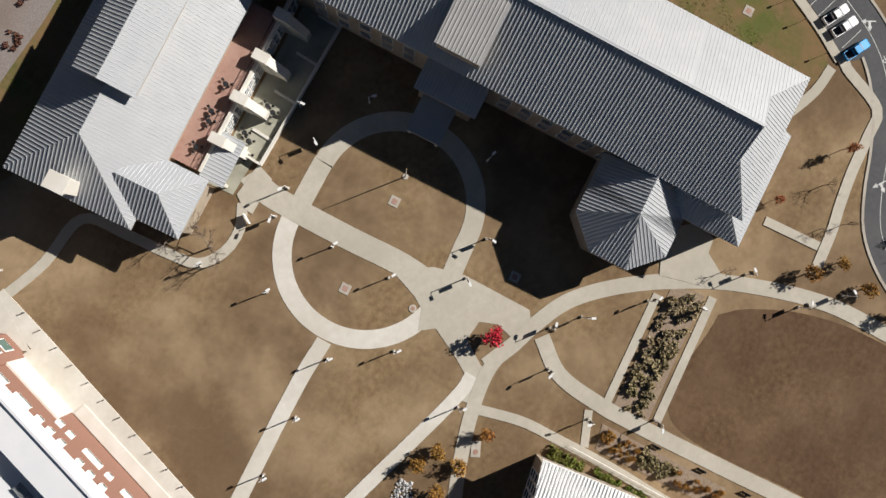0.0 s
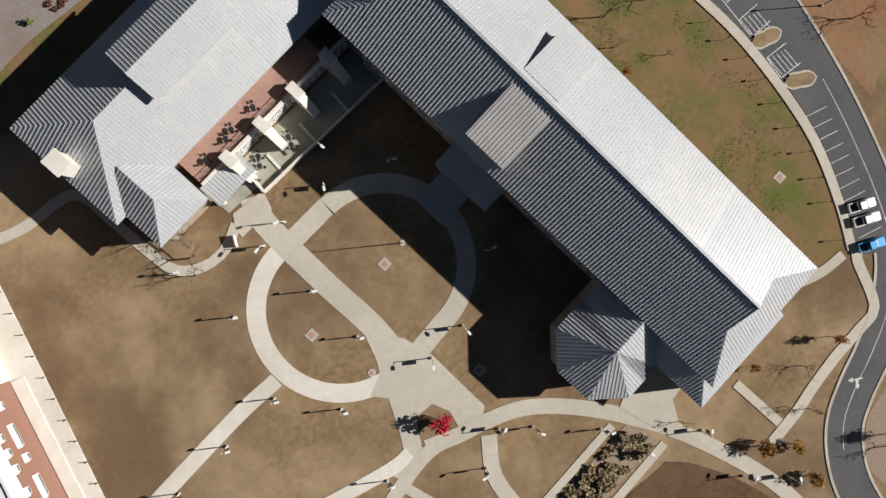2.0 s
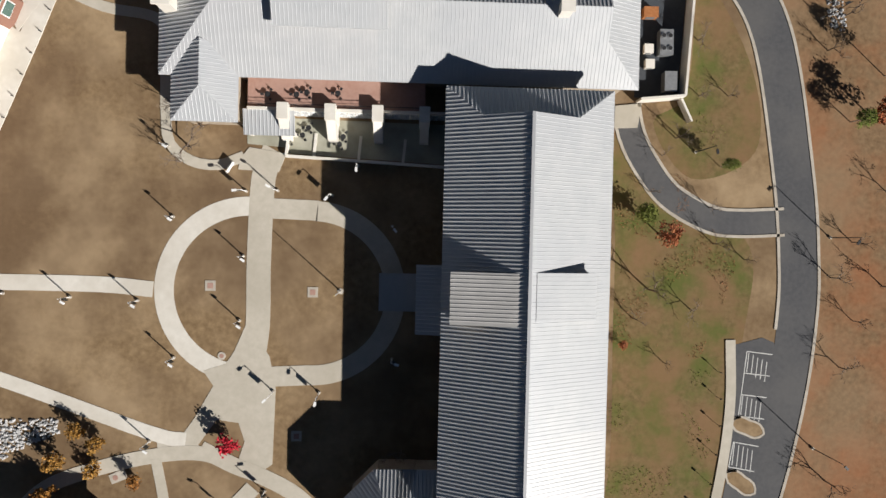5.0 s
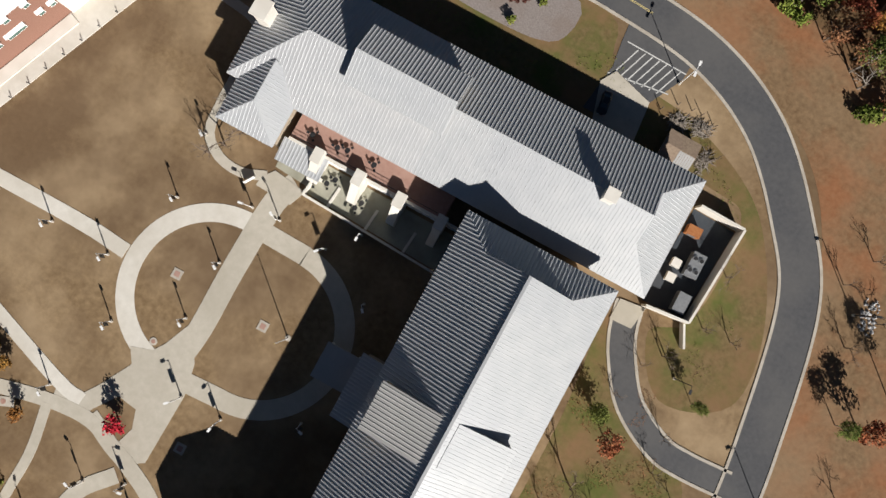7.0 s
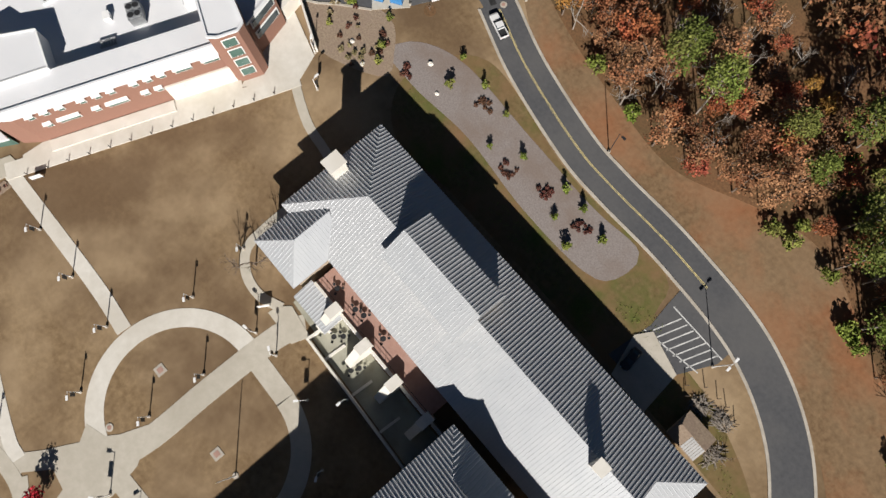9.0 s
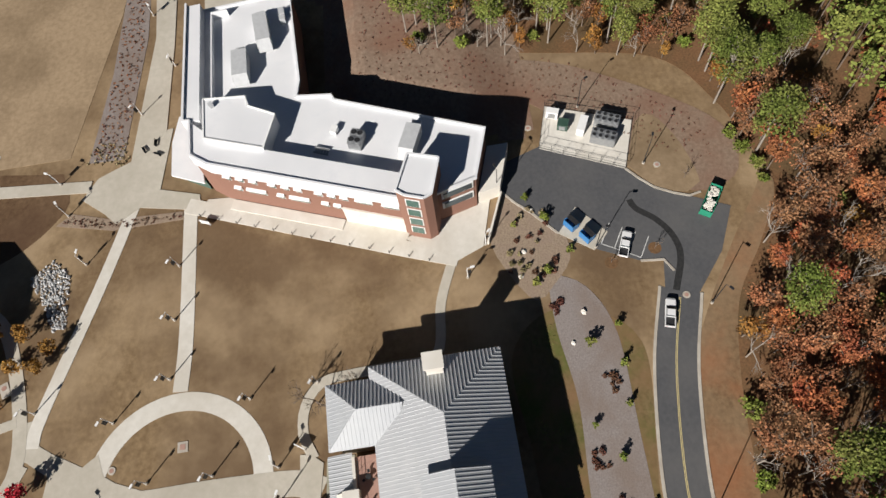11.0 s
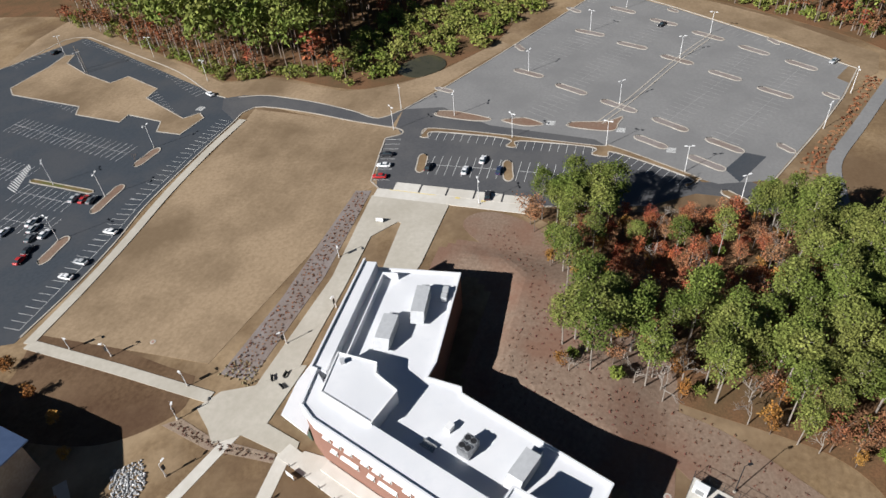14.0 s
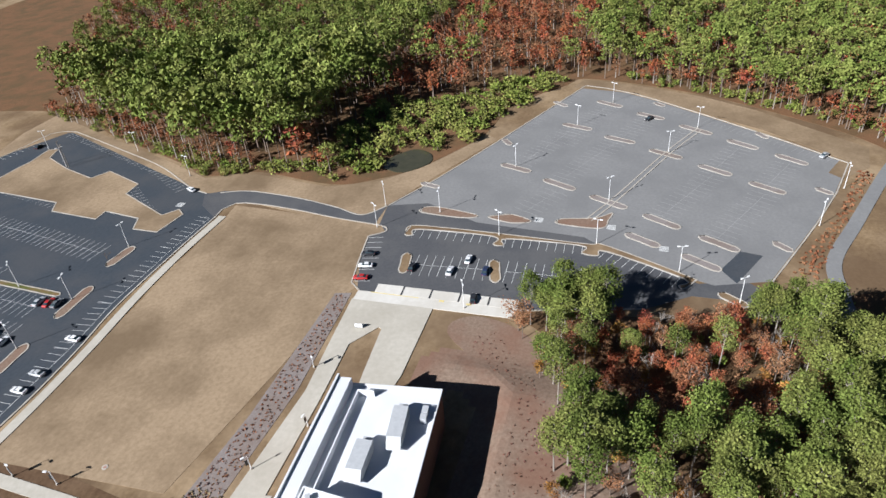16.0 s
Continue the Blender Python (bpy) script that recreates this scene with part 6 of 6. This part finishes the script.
for k in range(70):
    v = RNG.uniform(0.0, 1.0)
    kind = "grass" if 0.3 < v < 0.62 else "orangegrass"
    if kind == "grass":
        plant("grass", RNG.uniform(7.8, 11.0), 51.6 + 26 * v, RNG.uniform(0.7, 1.1))
    else:
        o = plant("amber", RNG.uniform(7.8, 11.0), 51.6 + 26 * v, RNG.uniform(0.22, 0.3), "low russet shrub in the planter", "russet shrubs of the planter")
        o.name = "russet_shrub"


def specks(name, label, poly, gap, material, lo, hi, clear=-1.0):
    """Seedlings and tufts too many to count, one mesh."""
    c = [(x, y, bank(x, y) + RNG.uniform(0.05, 0.2)) for x, y in scatter(poly, gap) if noise.noise(Vector((x * 0.16, y * 0.16, gap))) > clear]
    tagged(new(name, quads_mesh(name, leaves(c, (0.16, 0.16, 0.08), 7, lo, hi), material)), label, "plants", kind="stuff")


specks("seedlings", "rows of small dark seedlings on the bare slope", [(86, -40), (118, -42), (134, -24), (142, -30), (120, -46), (96, -62), (84, -92), (66, -114), (54, -114), (60, -102), (74, -84), (78, -66), (80, -48)], 2.0, M_DARKSHRUB, 0.2, 0.45)
patch("long_shrub_bed", [(74, 14.4), (74, 22.4), (100, 20), (148, 19.4), (149, 14.6), (110, 12.4)], M_GRAVEL, "long grey mulch bed of low shrubs", "planting bed", False)
specks("low_shrubs", "rows of low dark shrubs in the long bed", [(74.5, 14.6), (74.5, 21.6), (100, 19.4), (147, 18.8), (148, 15), (110, 13)], 2.2, M_DARKSHRUB, 0.3, 0.6)
specks("dry_shrubs", "low dry brown shrubs in the long bed", [(74.5, 14.6), (74.5, 21.6), (100, 19.4), (147, 18.8), (148, 15), (110, 13)], 1.5, M_BROWNLEAF, 0.25, 0.6)
patch("forecourt_bed", [(56.2, -1.0), (55.6, 14.6), (58.4, 27.6), (61, 24.2), (58.4, 15), (58.2, -0.4)], M_MULCH, "mulched bed edging the forecourt", "planting bed", False)
specks("red_shrubs", "rows of small red shrubs edging the forecourt", [(56.5, -0.5), (56, 14.4), (58.6, 26.6), (60.2, 24), (57.8, 14.8), (57.4, 0)], 0.85, M_DARKSHRUB, 0.3, 0.55)
specks("tufts", "yellow grass tufts along the bed edge", [(72.4, 13), (73.6, 23), (80, 22), (78, 13.6)], 1.2, M_STRAW, 0.4, 0.8)
specks("fallen_leaves", "russet leaves fallen on the grass", [(-66, -34), (-66, 2), (-84, 4), (-90, -14), (-80, -30)], 0.7, M_BROWNLEAF, 0.1, 0.24, 0.12)
specks("tufts", "green weedy tufts on the verge", [(-67, 5), (-67, 40), (-76, 46), (-86, 30), (-88, 6)], 0.9, M_SHRUB, 0.1, 0.26, 0.16)
specks("tufts", "green weedy tufts on the verge", [(-20, -70), (20, -68), (24, -75), (-30, -74.5), (-40, -82), (-60, -78), (-80, -66), (-88, -40), (-80, -34), (-80, -60), (-66, -71)], 1.0, M_SHRUB, 0.1, 0.26, 0.16)
specks("brush", "dry brush along the greenway", [(252, -137), (231, -129.5), (209, -120), (182, -106.5), (180, -113), (196, -119), (212, -125.6), (246, -140)], 1.8, M_BROWNLEAF, 0.8, 1.6)


def riprap(poly, gap, label):
    mb = MB()
    for x, y in scatter(poly, gap):
        r = RNG.uniform(0.22, 0.5)
        base = [Vector((RNG.normal(), RNG.normal(), abs(RNG.normal()))).normalized() * r for _ in range(3)]
        v = [(x + r * math.cos(t) * RNG.uniform(0.7, 1.2), y + r * math.sin(t) * RNG.uniform(0.7, 1.2), 0) for t in (0, 1.26, 2.51, 3.77, 5.03)]
        top = [(x + (p[0] - x) * 0.5, y + (p[1] - y) * 0.5, r * RNG.uniform(0.6, 1.1)) for p in v]
        mb.add(v + top, [(5, 6, 7, 8, 9)] + [(i, (i + 1) % 5, 5 + (i + 1) % 5, 5 + i) for i in range(5)])
    tagged(part("riprap", mb, M_ROCK), label, "rocks", kind="stuff")


riprap([(50, 26.6), (46.2, 22.4), (34.4, 21.6), (34, 24), (41, 27.6), (46, 31)], 0.62, "grey riprap stones lining a drainage swale")
riprap([(-103, -66), (-106.5, -66.5), (-108, -60), (-105, -60)], 0.7, "grey riprap stones at a culvert")

# small shed, brush heap and lumber behind the library
shed = thing("storage_shed", "small weathered tan storage shed with patched roof", "shed", m=pose(-59.7, -71.4, 0, 0, 0, 1))
part("wall", MB().box(-2.9, 2.9, -2.5, 2.5, 0, 2.1), M_STONE, shed)
part("roof", MB().add([(-3.2, -2.9, 2.05), (3.2, -2.9, 2.05), (3.2, 0, 2.75), (-3.2, 0, 2.75), (-3.2, 2.9, 2.05), (3.2, 2.9, 2.05), (-3.2, 0, 2.1), (3.2, 0, 2.1)], [(0, 1, 2, 3), (3, 2, 5, 4), (0, 3, 6), (3, 4, 6), (1, 7, 2), (2, 7, 5), (0, 6, 7, 1), (6, 4, 5, 7)]), M_MULCH, shed, "tan weathered roof")
for k in range(7):
    part("roof_sheet", MB().add([(-3.1 + 0.45 * k, 0.15, 2.76), (-2.72 + 0.45 * k, 0.15, 2.76), (-2.72 + 0.45 * k, 2.7, 2.14), (-3.1 + 0.45 * k, 2.7, 2.14), (-3.1 + 0.45 * k, 0.15, 2.71), (-2.72 + 0.45 * k, 0.15, 2.71), (-2.72 + 0.45 * k, 2.7, 2.09), (-3.1 + 0.45 * k, 2.7, 2.09)], [(0, 3, 2, 1), (4, 5, 6, 7), (0, 1, 5, 4), (2, 3, 7, 6), (1, 2, 6, 5), (3, 0, 4, 7)]), M_ROOFDULL, shed, "pale metal roof sheet")
def brush_heap(cx, cy, rx, ry, count, label):
    mb = MB()
    for k in range(count):
        a, d, e = RNG.uniform(0, 6.283), RNG.uniform(0, 1) ** 0.5, RNG.uniform(0, 6.283)
        x, y, l = cx + rx * d * math.cos(a), cy + ry * d * math.sin(a), RNG.uniform(0.5, 1.6)
        z = 0.1 + 0.9 * (1 - d) * RNG.uniform(0.3, 1)
        mb.tube((x, y, z), (x + l * math.cos(e), y + l * math.sin(e), max(0.05, z + RNG.uniform(-0.3, 0.4))), RNG.uniform(0.04, 0.13), 0.03, n=4)
    tagged(part("brush_heap", mb, M_BARKPALE), label, "brush heap", kind="stuff")
brush_heap(-57.4, -76.6, 1.9, 1.6, 130, "tangled heap of cut branches behind the shed")
brush_heap(-61.6, -77.6, 2.2, 1.5, 150, "tangled heap of cut branches behind the shed")
brush_heap(-65.0, -72.4, 1.2, 2.2, 110, "tangled heap of cut branches behind the shed")
for x, y in ((-53.2, -77.0), (-55.6, -79.4), (-58.4, -79.8), (-60.4, -80.0), (-63.4, -79.2), (-54.4, -75.6)):
    po = thing("fence_post", "thin dark wooden post standing in the grass", "post", "posts round the brush heap", pose(x, y, 0, RNG.uniform(-4, 4), RNG.uniform(-4, 4), 0))
    part("shaft", MB().tube((0, 0, -0.2), (0, 0, 1.9), 0.09, 0.07, n=6), M_BARK, po)
    part("cap", MB().tube((0, 0, 1.9), (0, 0, 1.95), 0.11, 0.04, n=6), M_BARK, po)
for x, y, s in ((24.9, -80.6, 0.7), (33.6, -70.0, 0.6), (38.9, -71.3, 0.6), (48.1, -74.3, 0.5), (19.0, -77.6, 0.5)):
    v = [(s * math.cos(t) * RNG.uniform(0.8, 1.2), s * math.sin(t) * RNG.uniform(0.7, 1.0), h) for h in (-0.1, 0.3 * s) for t in (0, 0.9, 1.8, 2.7, 3.6, 4.5, 5.4)] + [(0.5 * s * math.cos(t), 0.4 * s * math.sin(t), 0.75 * s * RNG.uniform(0.85, 1.1)) for t in (0, 0.9, 1.8, 2.7, 3.6, 4.5, 5.4)]
    fs = [(7 * r + i, 7 * r + (i + 1) % 7, 7 * r + 7 + (i + 1) % 7, 7 * r + 7 + i) for r in (0, 1) for i in range(7)] + [tuple(range(14, 21))]
    st = part("boulder", MB().add(v, fs), M_PALE)
    st.matrix_basis = pose(x, y, 0, 0, 0, RNG.uniform(0, 360))
    tagged(st, "pale boulder set in the mulch bed", "boulder", "boulders of the beds")
for x, y in ((34.3, -87.9), (36.3, -96.9)):
    setting("mulch_ring", MB().prism([(x + 1.3 * math.cos(0.35 * k), y + 1.3 * math.sin(0.35 * k)) for k in range(18)], -0.1, 0.07), M_LEAFLITTER, "round mulch ring at a sapling", "mulch")
plant("red", -24.5, -105.0, 0.85)
for x, y, s in ((56, -119.4, 0.8), (60, -118, 0.7), (52, -121.4, 0.8), (48.6, -121.8, 0.6), (-42, -108.6, 0.8), (-46, -109.6, 0.9), (-55, -110.4, 0.7), (-64, -105.6, 0.9), (-67, -104.6, 0.8), (-86, -95, 0.8)):
    plant("bush", x, y, s)

# ---- paved court beside the terrace ----
court = setting("courtyard_floor", MB().prism([(-4.6, -29.6), (-33.4, -29.4), (-34.2, -36.8), (3.4, -35.8), (3.0, -30.8), (-4.4, -30.6)], -0.1, 0.1), M_COURT, "mossy grey paved sunken court", "paving")
wall_top = setting("garden_wall", MB().beam((-4.2, -29.0, 0), (-34.6, -28.9, 0), 0.45, 1.2).beam((-4.3, -29.0, 0), (-4.5, -32.2, 0), 0.45, 1.25), M_PALE, "low white garden wall round the court", "wall")
for k in range(4):
    setting("court_divider", MB().beam((-9.2 - 8.2 * k, -29.3, 0), (-9.4 - 8.2 * k, -33.6, 0), 0.5, 0.35), M_PALE, "low white court divider", "wall")


def cafe_set(x, y, z):
    t = thing("cafe_table", "small black metal cafe table", "table", "tables of the court and terrace", pose(x, y, z, 0, 0, RNG.uniform(0, 90)))
    part("tabletop", MB().tube((0, 0, 0.7), (0, 0, 0.74), 0.5, n=14), M_DARKMETAL, t)
    part("stem", MB().tube((0, 0, 0.02), (0, 0, 0.7), 0.05, n=6), M_DARKMETAL, t)
    part("foot", MB().tube((0, 0, 0), (0, 0, 0.04), 0.3, n=10), M_DARKMETAL, t)
    for k in range(3):
        a = 2.1 * k
        c = thing("cafe_chair", "black metal cafe chair at a small table", "chair", "chairs of the court and terrace", pose(x + 0.95 * math.cos(a), y + 0.95 * math.sin(a), z, 0, 0, math.degrees(a) + 90))
        part("seat", MB().box(-0.22, 0.22, -0.22, 0.22, 0.43, 0.47), M_DARKMETAL, c)
        part("backrest", MB().box(-0.22, 0.22, -0.25, -0.21, 0.47, 0.88), M_DARKMETAL, c)
        for lx in (-0.19, 0.19):
            for ly in (-0.19, 0.19):
                part("leg", MB().box(lx - 0.02, lx + 0.02, ly - 0.02, ly + 0.02, 0, 0.43), M_DARKMETAL, c)


for x, y, z in ((-7, -33, 0.1), (-8, -34.4, 0.1), (-13.8, -31.8, 0.1), (-14.4, -33.2, 0.1), (-6.4, -39.3, 5.0), (-8.2, -39.8, 5.0), (-13.6, -40.0, 5.0), (-1.4, -39.0, 5.0), (-4.6, -32, 0.1)):
    cafe_set(x, y, z)

# ---- service yard beside the library ----
for a, c, h in (((-68.4, -43.6), (-76.6, -44.8), 3.2), ((-76.6, -44.8), (-77.0, -64.6), 3.25), ((-77.0, -64.6), (-68.0, -64.4), 3.2)):
    setting("yard_wall", MB().beam((*a, 0), (*c, 0), 0.45, h), M_PALE, "pale masonry service yard wall", "wall")
setting("retaining_wall", MB().beam((-76.4, -44.4, 0), (-78.6, -40.4, 0), 0.4, 2.0), M_PALE, "pale retaining wall end", "wall")
patch("yard_floor", [(-68, -44.4), (-76.2, -45.4), (-76.6, -64), (-68, -64)], M_ASPHALTNEW, "dark oily yard floor", "yard", False)
plaza([(-64.5, -42.6), (-69.5, -43.4), (-69, -38.8), (-64.6, -38.4)], "tan concrete apron")


def machine(name, label, x, y, z, sx, sy, sz, rz, material, fans=0):
    t = thing(name, label, "plant machine", m=pose(x, y, z, 0, 0, rz))
    part("housing", MB().box(-sx / 2, sx / 2, -sy / 2, sy / 2, 0.15, sz).box(-sx / 2 - 0.06, sx / 2 + 0.06, -sy / 2 - 0.06, sy / 2 + 0.06, sz, sz + 0.08), material, t)
    part("skid", MB().box(-sx / 2 + 0.1, sx / 2 - 0.1, -sy / 2 + 0.1, sy / 2 - 0.1, 0, 0.15), M_DARKMETAL, t)
    for k in range(fans):
        fx, fy = -sx / 2 + (k // 2 + 0.5) * sx / (fans // 2), (-0.25 if k % 2 else 0.25) * sy
        f = part("fan", MB().tube((fx, fy, sz + 0.08), (fx, fy, sz + 0.3), 0.42 * min(sy, 2 * sx / fans), n=14), M_METAL, t)
        part("grille", MB().tube((fx, fy, sz + 0.3), (fx, fy, sz + 0.33), 0.32 * min(sy, 2 * sx / fans), n=12), M_DARKMETAL, f)
    if name == "rooftop_unit":
        part("hood", MB().add([(-sx / 2 - 1.6, -sy / 2, 0.9), (-sx / 2, -sy / 2, 0.9), (-sx / 2, -sy / 2, sz), (-sx / 2 - 1.6, sy / 2, 0.9), (-sx / 2, sy / 2, 0.9), (-sx / 2, sy / 2, sz)], [(0, 1, 2), (5, 4, 3), (0, 3, 4, 1), (1, 4, 5, 2), (2, 5, 3, 0)]), material, t)
        part("duct", MB().box(sx / 2, sx / 2 + 1.8, -sy * 0.3, sy * 0.3, 0.3, sz * 0.6), material, t)
        part("curb", MB().box(-sx / 2, sx / 2, sy / 2 + 0.04, sy / 2 + 0.5, 0.0, sz * 0.4), material, t)
    part("panel", MB().box(-sx * 0.3, sx * 0.3, sy / 2, sy / 2 + 0.04, 0.4, sz * 0.85), M_METAL, t)
    return t


machine("transformer", "rusty brown transformer in the service yard", -69.6, -60, 0.06, 2.6, 1.8, 1.8, 3, M_RUST)
machine("chiller", "grey chiller with dark fans in the yard", -72.8, -54.6, 0.06, 2.4, 4.6, 2.0, 3, M_METAL, 4)
machine("condenser", "pale condenser unit in the yard", -69.8, -53.4, 0.06, 1.6, 1.6, 1.3, 3, M_PALE)
machine("condenser", "pale condenser unit in the yard", -70.2, -50.6, 0.06, 1.6, 1.6, 1.3, 3, M_PALE)
machine("generator", "blue-grey generator housing in the yard", -74.0, -47.4, 0.06, 2.2, 3.6, 2.2, 3, M_METAL)
# roof plant of the brick building
machine("rooftop_unit", "large grey rooftop air handler", 85.6, -16.4, 10.62, 7.0, 3.2, 3.0, 4, M_DUCT)
machine("rooftop_unit", "large grey rooftop air handler", 95.0, -21.0, 10.62, 8.0, 3.0, 3.2, 8, M_DUCT)
machine("rooftop_unit", "large grey rooftop air handler", 60.6, -51.6, 10.62, 6.0, 3.0, 3.0, -20, M_DUCT)
machine("chiller", "grey chiller with round fans on the roof", 62.6, -40.8, 10.62, 3.6, 2.6, 2.2, -20, M_METAL, 4)
machine("condenser", "small white roof condenser", 66.0, -36.2, 10.62, 1.6, 1.2, 1.2, -20, M_WHITE)
machine("exhaust_fan", "small grey roof exhaust fan", 100.6, -25.0, 10.62, 1.8, 1.2, 1.6, 8, M_DUCT)
machine("exhaust_fan", "small grey roof exhaust fan", 98.6, -25.2, 10.62, 1.4, 1.2, 1.5, 8, M_DUCT)
machine("exhaust_fan", "small grey roof vent on the plant room", 73.4, -11.6, 14.52, 1.0, 0.8, 0.8, 30, M_DUCT)
stair = thing("roof_stairs", "white metal steps over roof ducts", "steps", m=pose(61.6, -33.4, 10.62, 0, 0, -20))
for k in range(6):
    part("tread", MB().box(-0.6, 0.6, k * 0.5 - 1.5, k * 0.5 - 1.1, 0.2 + 0.15 * min(k, 5 - k), 0.26 + 0.15 * min(k, 5 - k)), M_METAL, stair)
part("stringer", MB().box(-0.7, -0.6, -1.6, 1.6, 0, 0.6), M_METAL, stair)
part("stringer", MB().box(0.6, 0.7, -1.6, 1.6, 0, 0.6), M_METAL, stair)
# fenced plant pad
setting("plant_pad", MB().prism([(73.9, -81.3), (62.9, -78.3), (55.3, -95.3), (67.3, -99.3)], -0.1, 0.14), M_WALKNEW, "pale concrete plant pad", "slab")
fence = thing("fence", "tall dark wire fence round the plant pad", "fence")
loop = [(73.9, -81.3), (62.9, -78.3), (55.3, -95.3), (67.3, -99.3), (73.9, -81.3)]
for (ax, ay), (bx, by) in zip(loop[:-1], loop[1:]):
    n = int(math.hypot(bx - ax, by - ay) / 2.6)
    for k in range(n):
        q = (ax + (bx - ax) * k / n, ay + (by - ay) * k / n)
        part("post", MB().tube((*q, 0.1), (*q, 2.5), 0.05, n=6), M_DARKMETAL, fence)
    for z in (0.3, 1.3, 2.4):
        part("rail", MB().beam((ax, ay, z), (bx, by, z), 0.04, 0.05), M_DARKMETAL, fence)
machine("tank", "white tank with yellow base on the pad", 70.8, -82.4, 0.14, 2.6, 1.4, 2.2, 70, M_WHITE)
machine("transformer", "dark green transformer on the pad", 67.6, -84.2, 0.14, 2.2, 2.0, 1.9, 70, surf("green_enamel", (0.03, 0.07, 0.05), (0.05, 0.09, 0.07), 1.0, 0.5))
machine("generator", "white generator housing on the pad", 66.6, -88.2, 0.14, 4.0, 1.6, 2.2, -25, M_WHITE)
machine("chiller", "large grey chiller with dark fans", 67.0, -93.6, 0.14, 5.2, 2.5, 2.4, 66, M_METAL, 8)
machine("chiller", "large grey chiller with dark fans", 62.8, -92.0, 0.14, 5.2, 2.5, 2.4, 66, M_METAL, 8)


def dumpster(x, y, rz, mat_, label, sx, sy, sz, load=False):
    t = thing("dumpster", label, "dumpster", m=pose(x, y, 0.1, 0, 0, rz))
    hx, hy = sx / 2, sy / 2
    part("bin", MB().box(-hx, hx, -hy, -hy + 0.1, 0, sz).box(-hx, hx, hy - 0.1, hy, 0, sz).box(-hx, -hx + 0.1, -hy + 0.1, hy - 0.1, 0, sz).box(hx - 0.1, hx, -hy + 0.1, hy - 0.1, 0, sz).box(-hx, hx, -hy, hy, 0, 0.12), mat_, t)
    for k in range(4):
        part("rib", MB().box(-hx + (k + 0.5) * sx / 4 - 0.05, -hx + (k + 0.5) * sx / 4 + 0.05, -hy - 0.08, -hy, 0.1, sz), mat_, t)
    if load:
        part("rubble", leaves_mesh(hx, hy, sz), M_PALE, t, "pale broken rubble heaped in the bin")
    else:
        part("lid", MB().box(-hx, hx, -hy, 0.1, sz, sz + 0.06), M_DARKMETAL, t)


def leaves_mesh(hx, hy, sz):
    mb = MB()
    for k in range(60):
        mb.obox((RNG.uniform(-hx + 0.5, hx - 0.5), RNG.uniform(-hy + 0.4, hy - 0.4), sz * 0.75 + RNG.uniform(0, 0.3)), (RNG.uniform(0.3, 0.9), RNG.uniform(0.2, 0.5), RNG.uniform(0.1, 0.4)), RNG.uniform(0, 3))
    return mb


M_BINBLUE = surf("blue_enamel", (0.03, 0.16, 0.38), (0.05, 0.20, 0.45), 1.5, 0.5)
M_BINGREEN = surf("green_bin_enamel", (0.02, 0.20, 0.12), (0.03, 0.26, 0.16), 1.5, 0.5)
setting("bin_pad", MB().prism([(47.6, -83.2), (42.0, -78.8), (37.4, -85.2), (41.0, -88.6)], -0.1, 0.12), M_WALK, "pale concrete bin pad", "slab")
dumpster(43.4, -81.6, 35, M_BINBLUE, "blue steel dumpster on a concrete pad", 2.6, 1.9, 1.9)
dumpster(40.4, -84.2, 35, M_BINBLUE, "blue steel dumpster on a concrete pad", 2.6, 1.9, 1.9)
dumpster(44.8, -110, -33, M_BINGREEN, "green roll-off dumpster full of pale rubble", 6.8, 2.4, 1.9, True)
for x, y, rz, l in ((54.2, -6.0, 70, "white sign panel on the lawn"), (134.6, 6.2, 95, "white sign panel beside the approach walk"), (5.6, -26.2, 60, "white sign panel beside the path")):
    t = thing("sign", l, "sign", m=pose(x, y, 0, 0, 0, rz))
    part("panel", MB().box(-1.1, 1.1, -0.08, 0.08, 0.5, 1.7), M_WHITE, t)
    for px in (-0.9, 0.9):
        part("post", MB().box(px - 0.07, px + 0.07, -0.07, 0.07, 0, 0.5), M_METAL, t)
bench = thing("bench", "dark metal bench beside the walk", "bench", "benches along the walk", pose(6.2, 62.1, 0.06, 0, 0, 92))
part("seat", MB().box(-0.9, 0.9, -0.25, 0.25, 0.42, 0.47), M_DARKMETAL, bench)
part("backrest", MB().box(-0.9, 0.9, 0.22, 0.28, 0.5, 0.9), M_DARKMETAL, bench)
for px in (-0.75, 0.75):
    part("leg", MB().box(px - 0.04, px + 0.04, -0.24, 0.26, 0, 0.42), M_DARKMETAL, bench)
for q in ((6.0, 72.2, 0.06, 0, 0, 92), (5.8, 82.2, 0.06, 0, 0, 92), (75.6, 9.6, 0.13, 0, 0, 30), (77.2, 7.0, 0.13, 0, 0, 0), (74.0, 6.4, 0.13, 0, 0, 60)):
    copy_thing(bench, pose(*q))
# power line poles of the far car park
for x, y in ((210, 176), (207.5, 172)):
    t = thing("utility_pole", "tall wooden utility pole with crossarm", "utility pole", m=pose(x, y, 0, 0, 0, 30))
    part("pole", MB().tube((0, 0, 0), (0, 0, 11), 0.18, 0.12, 8), M_BARKPALE, t)
    part("crossarm", MB().box(-1.3, 1.3, -0.08, 0.08, 10.2, 10.4), M_BARKPALE, t)
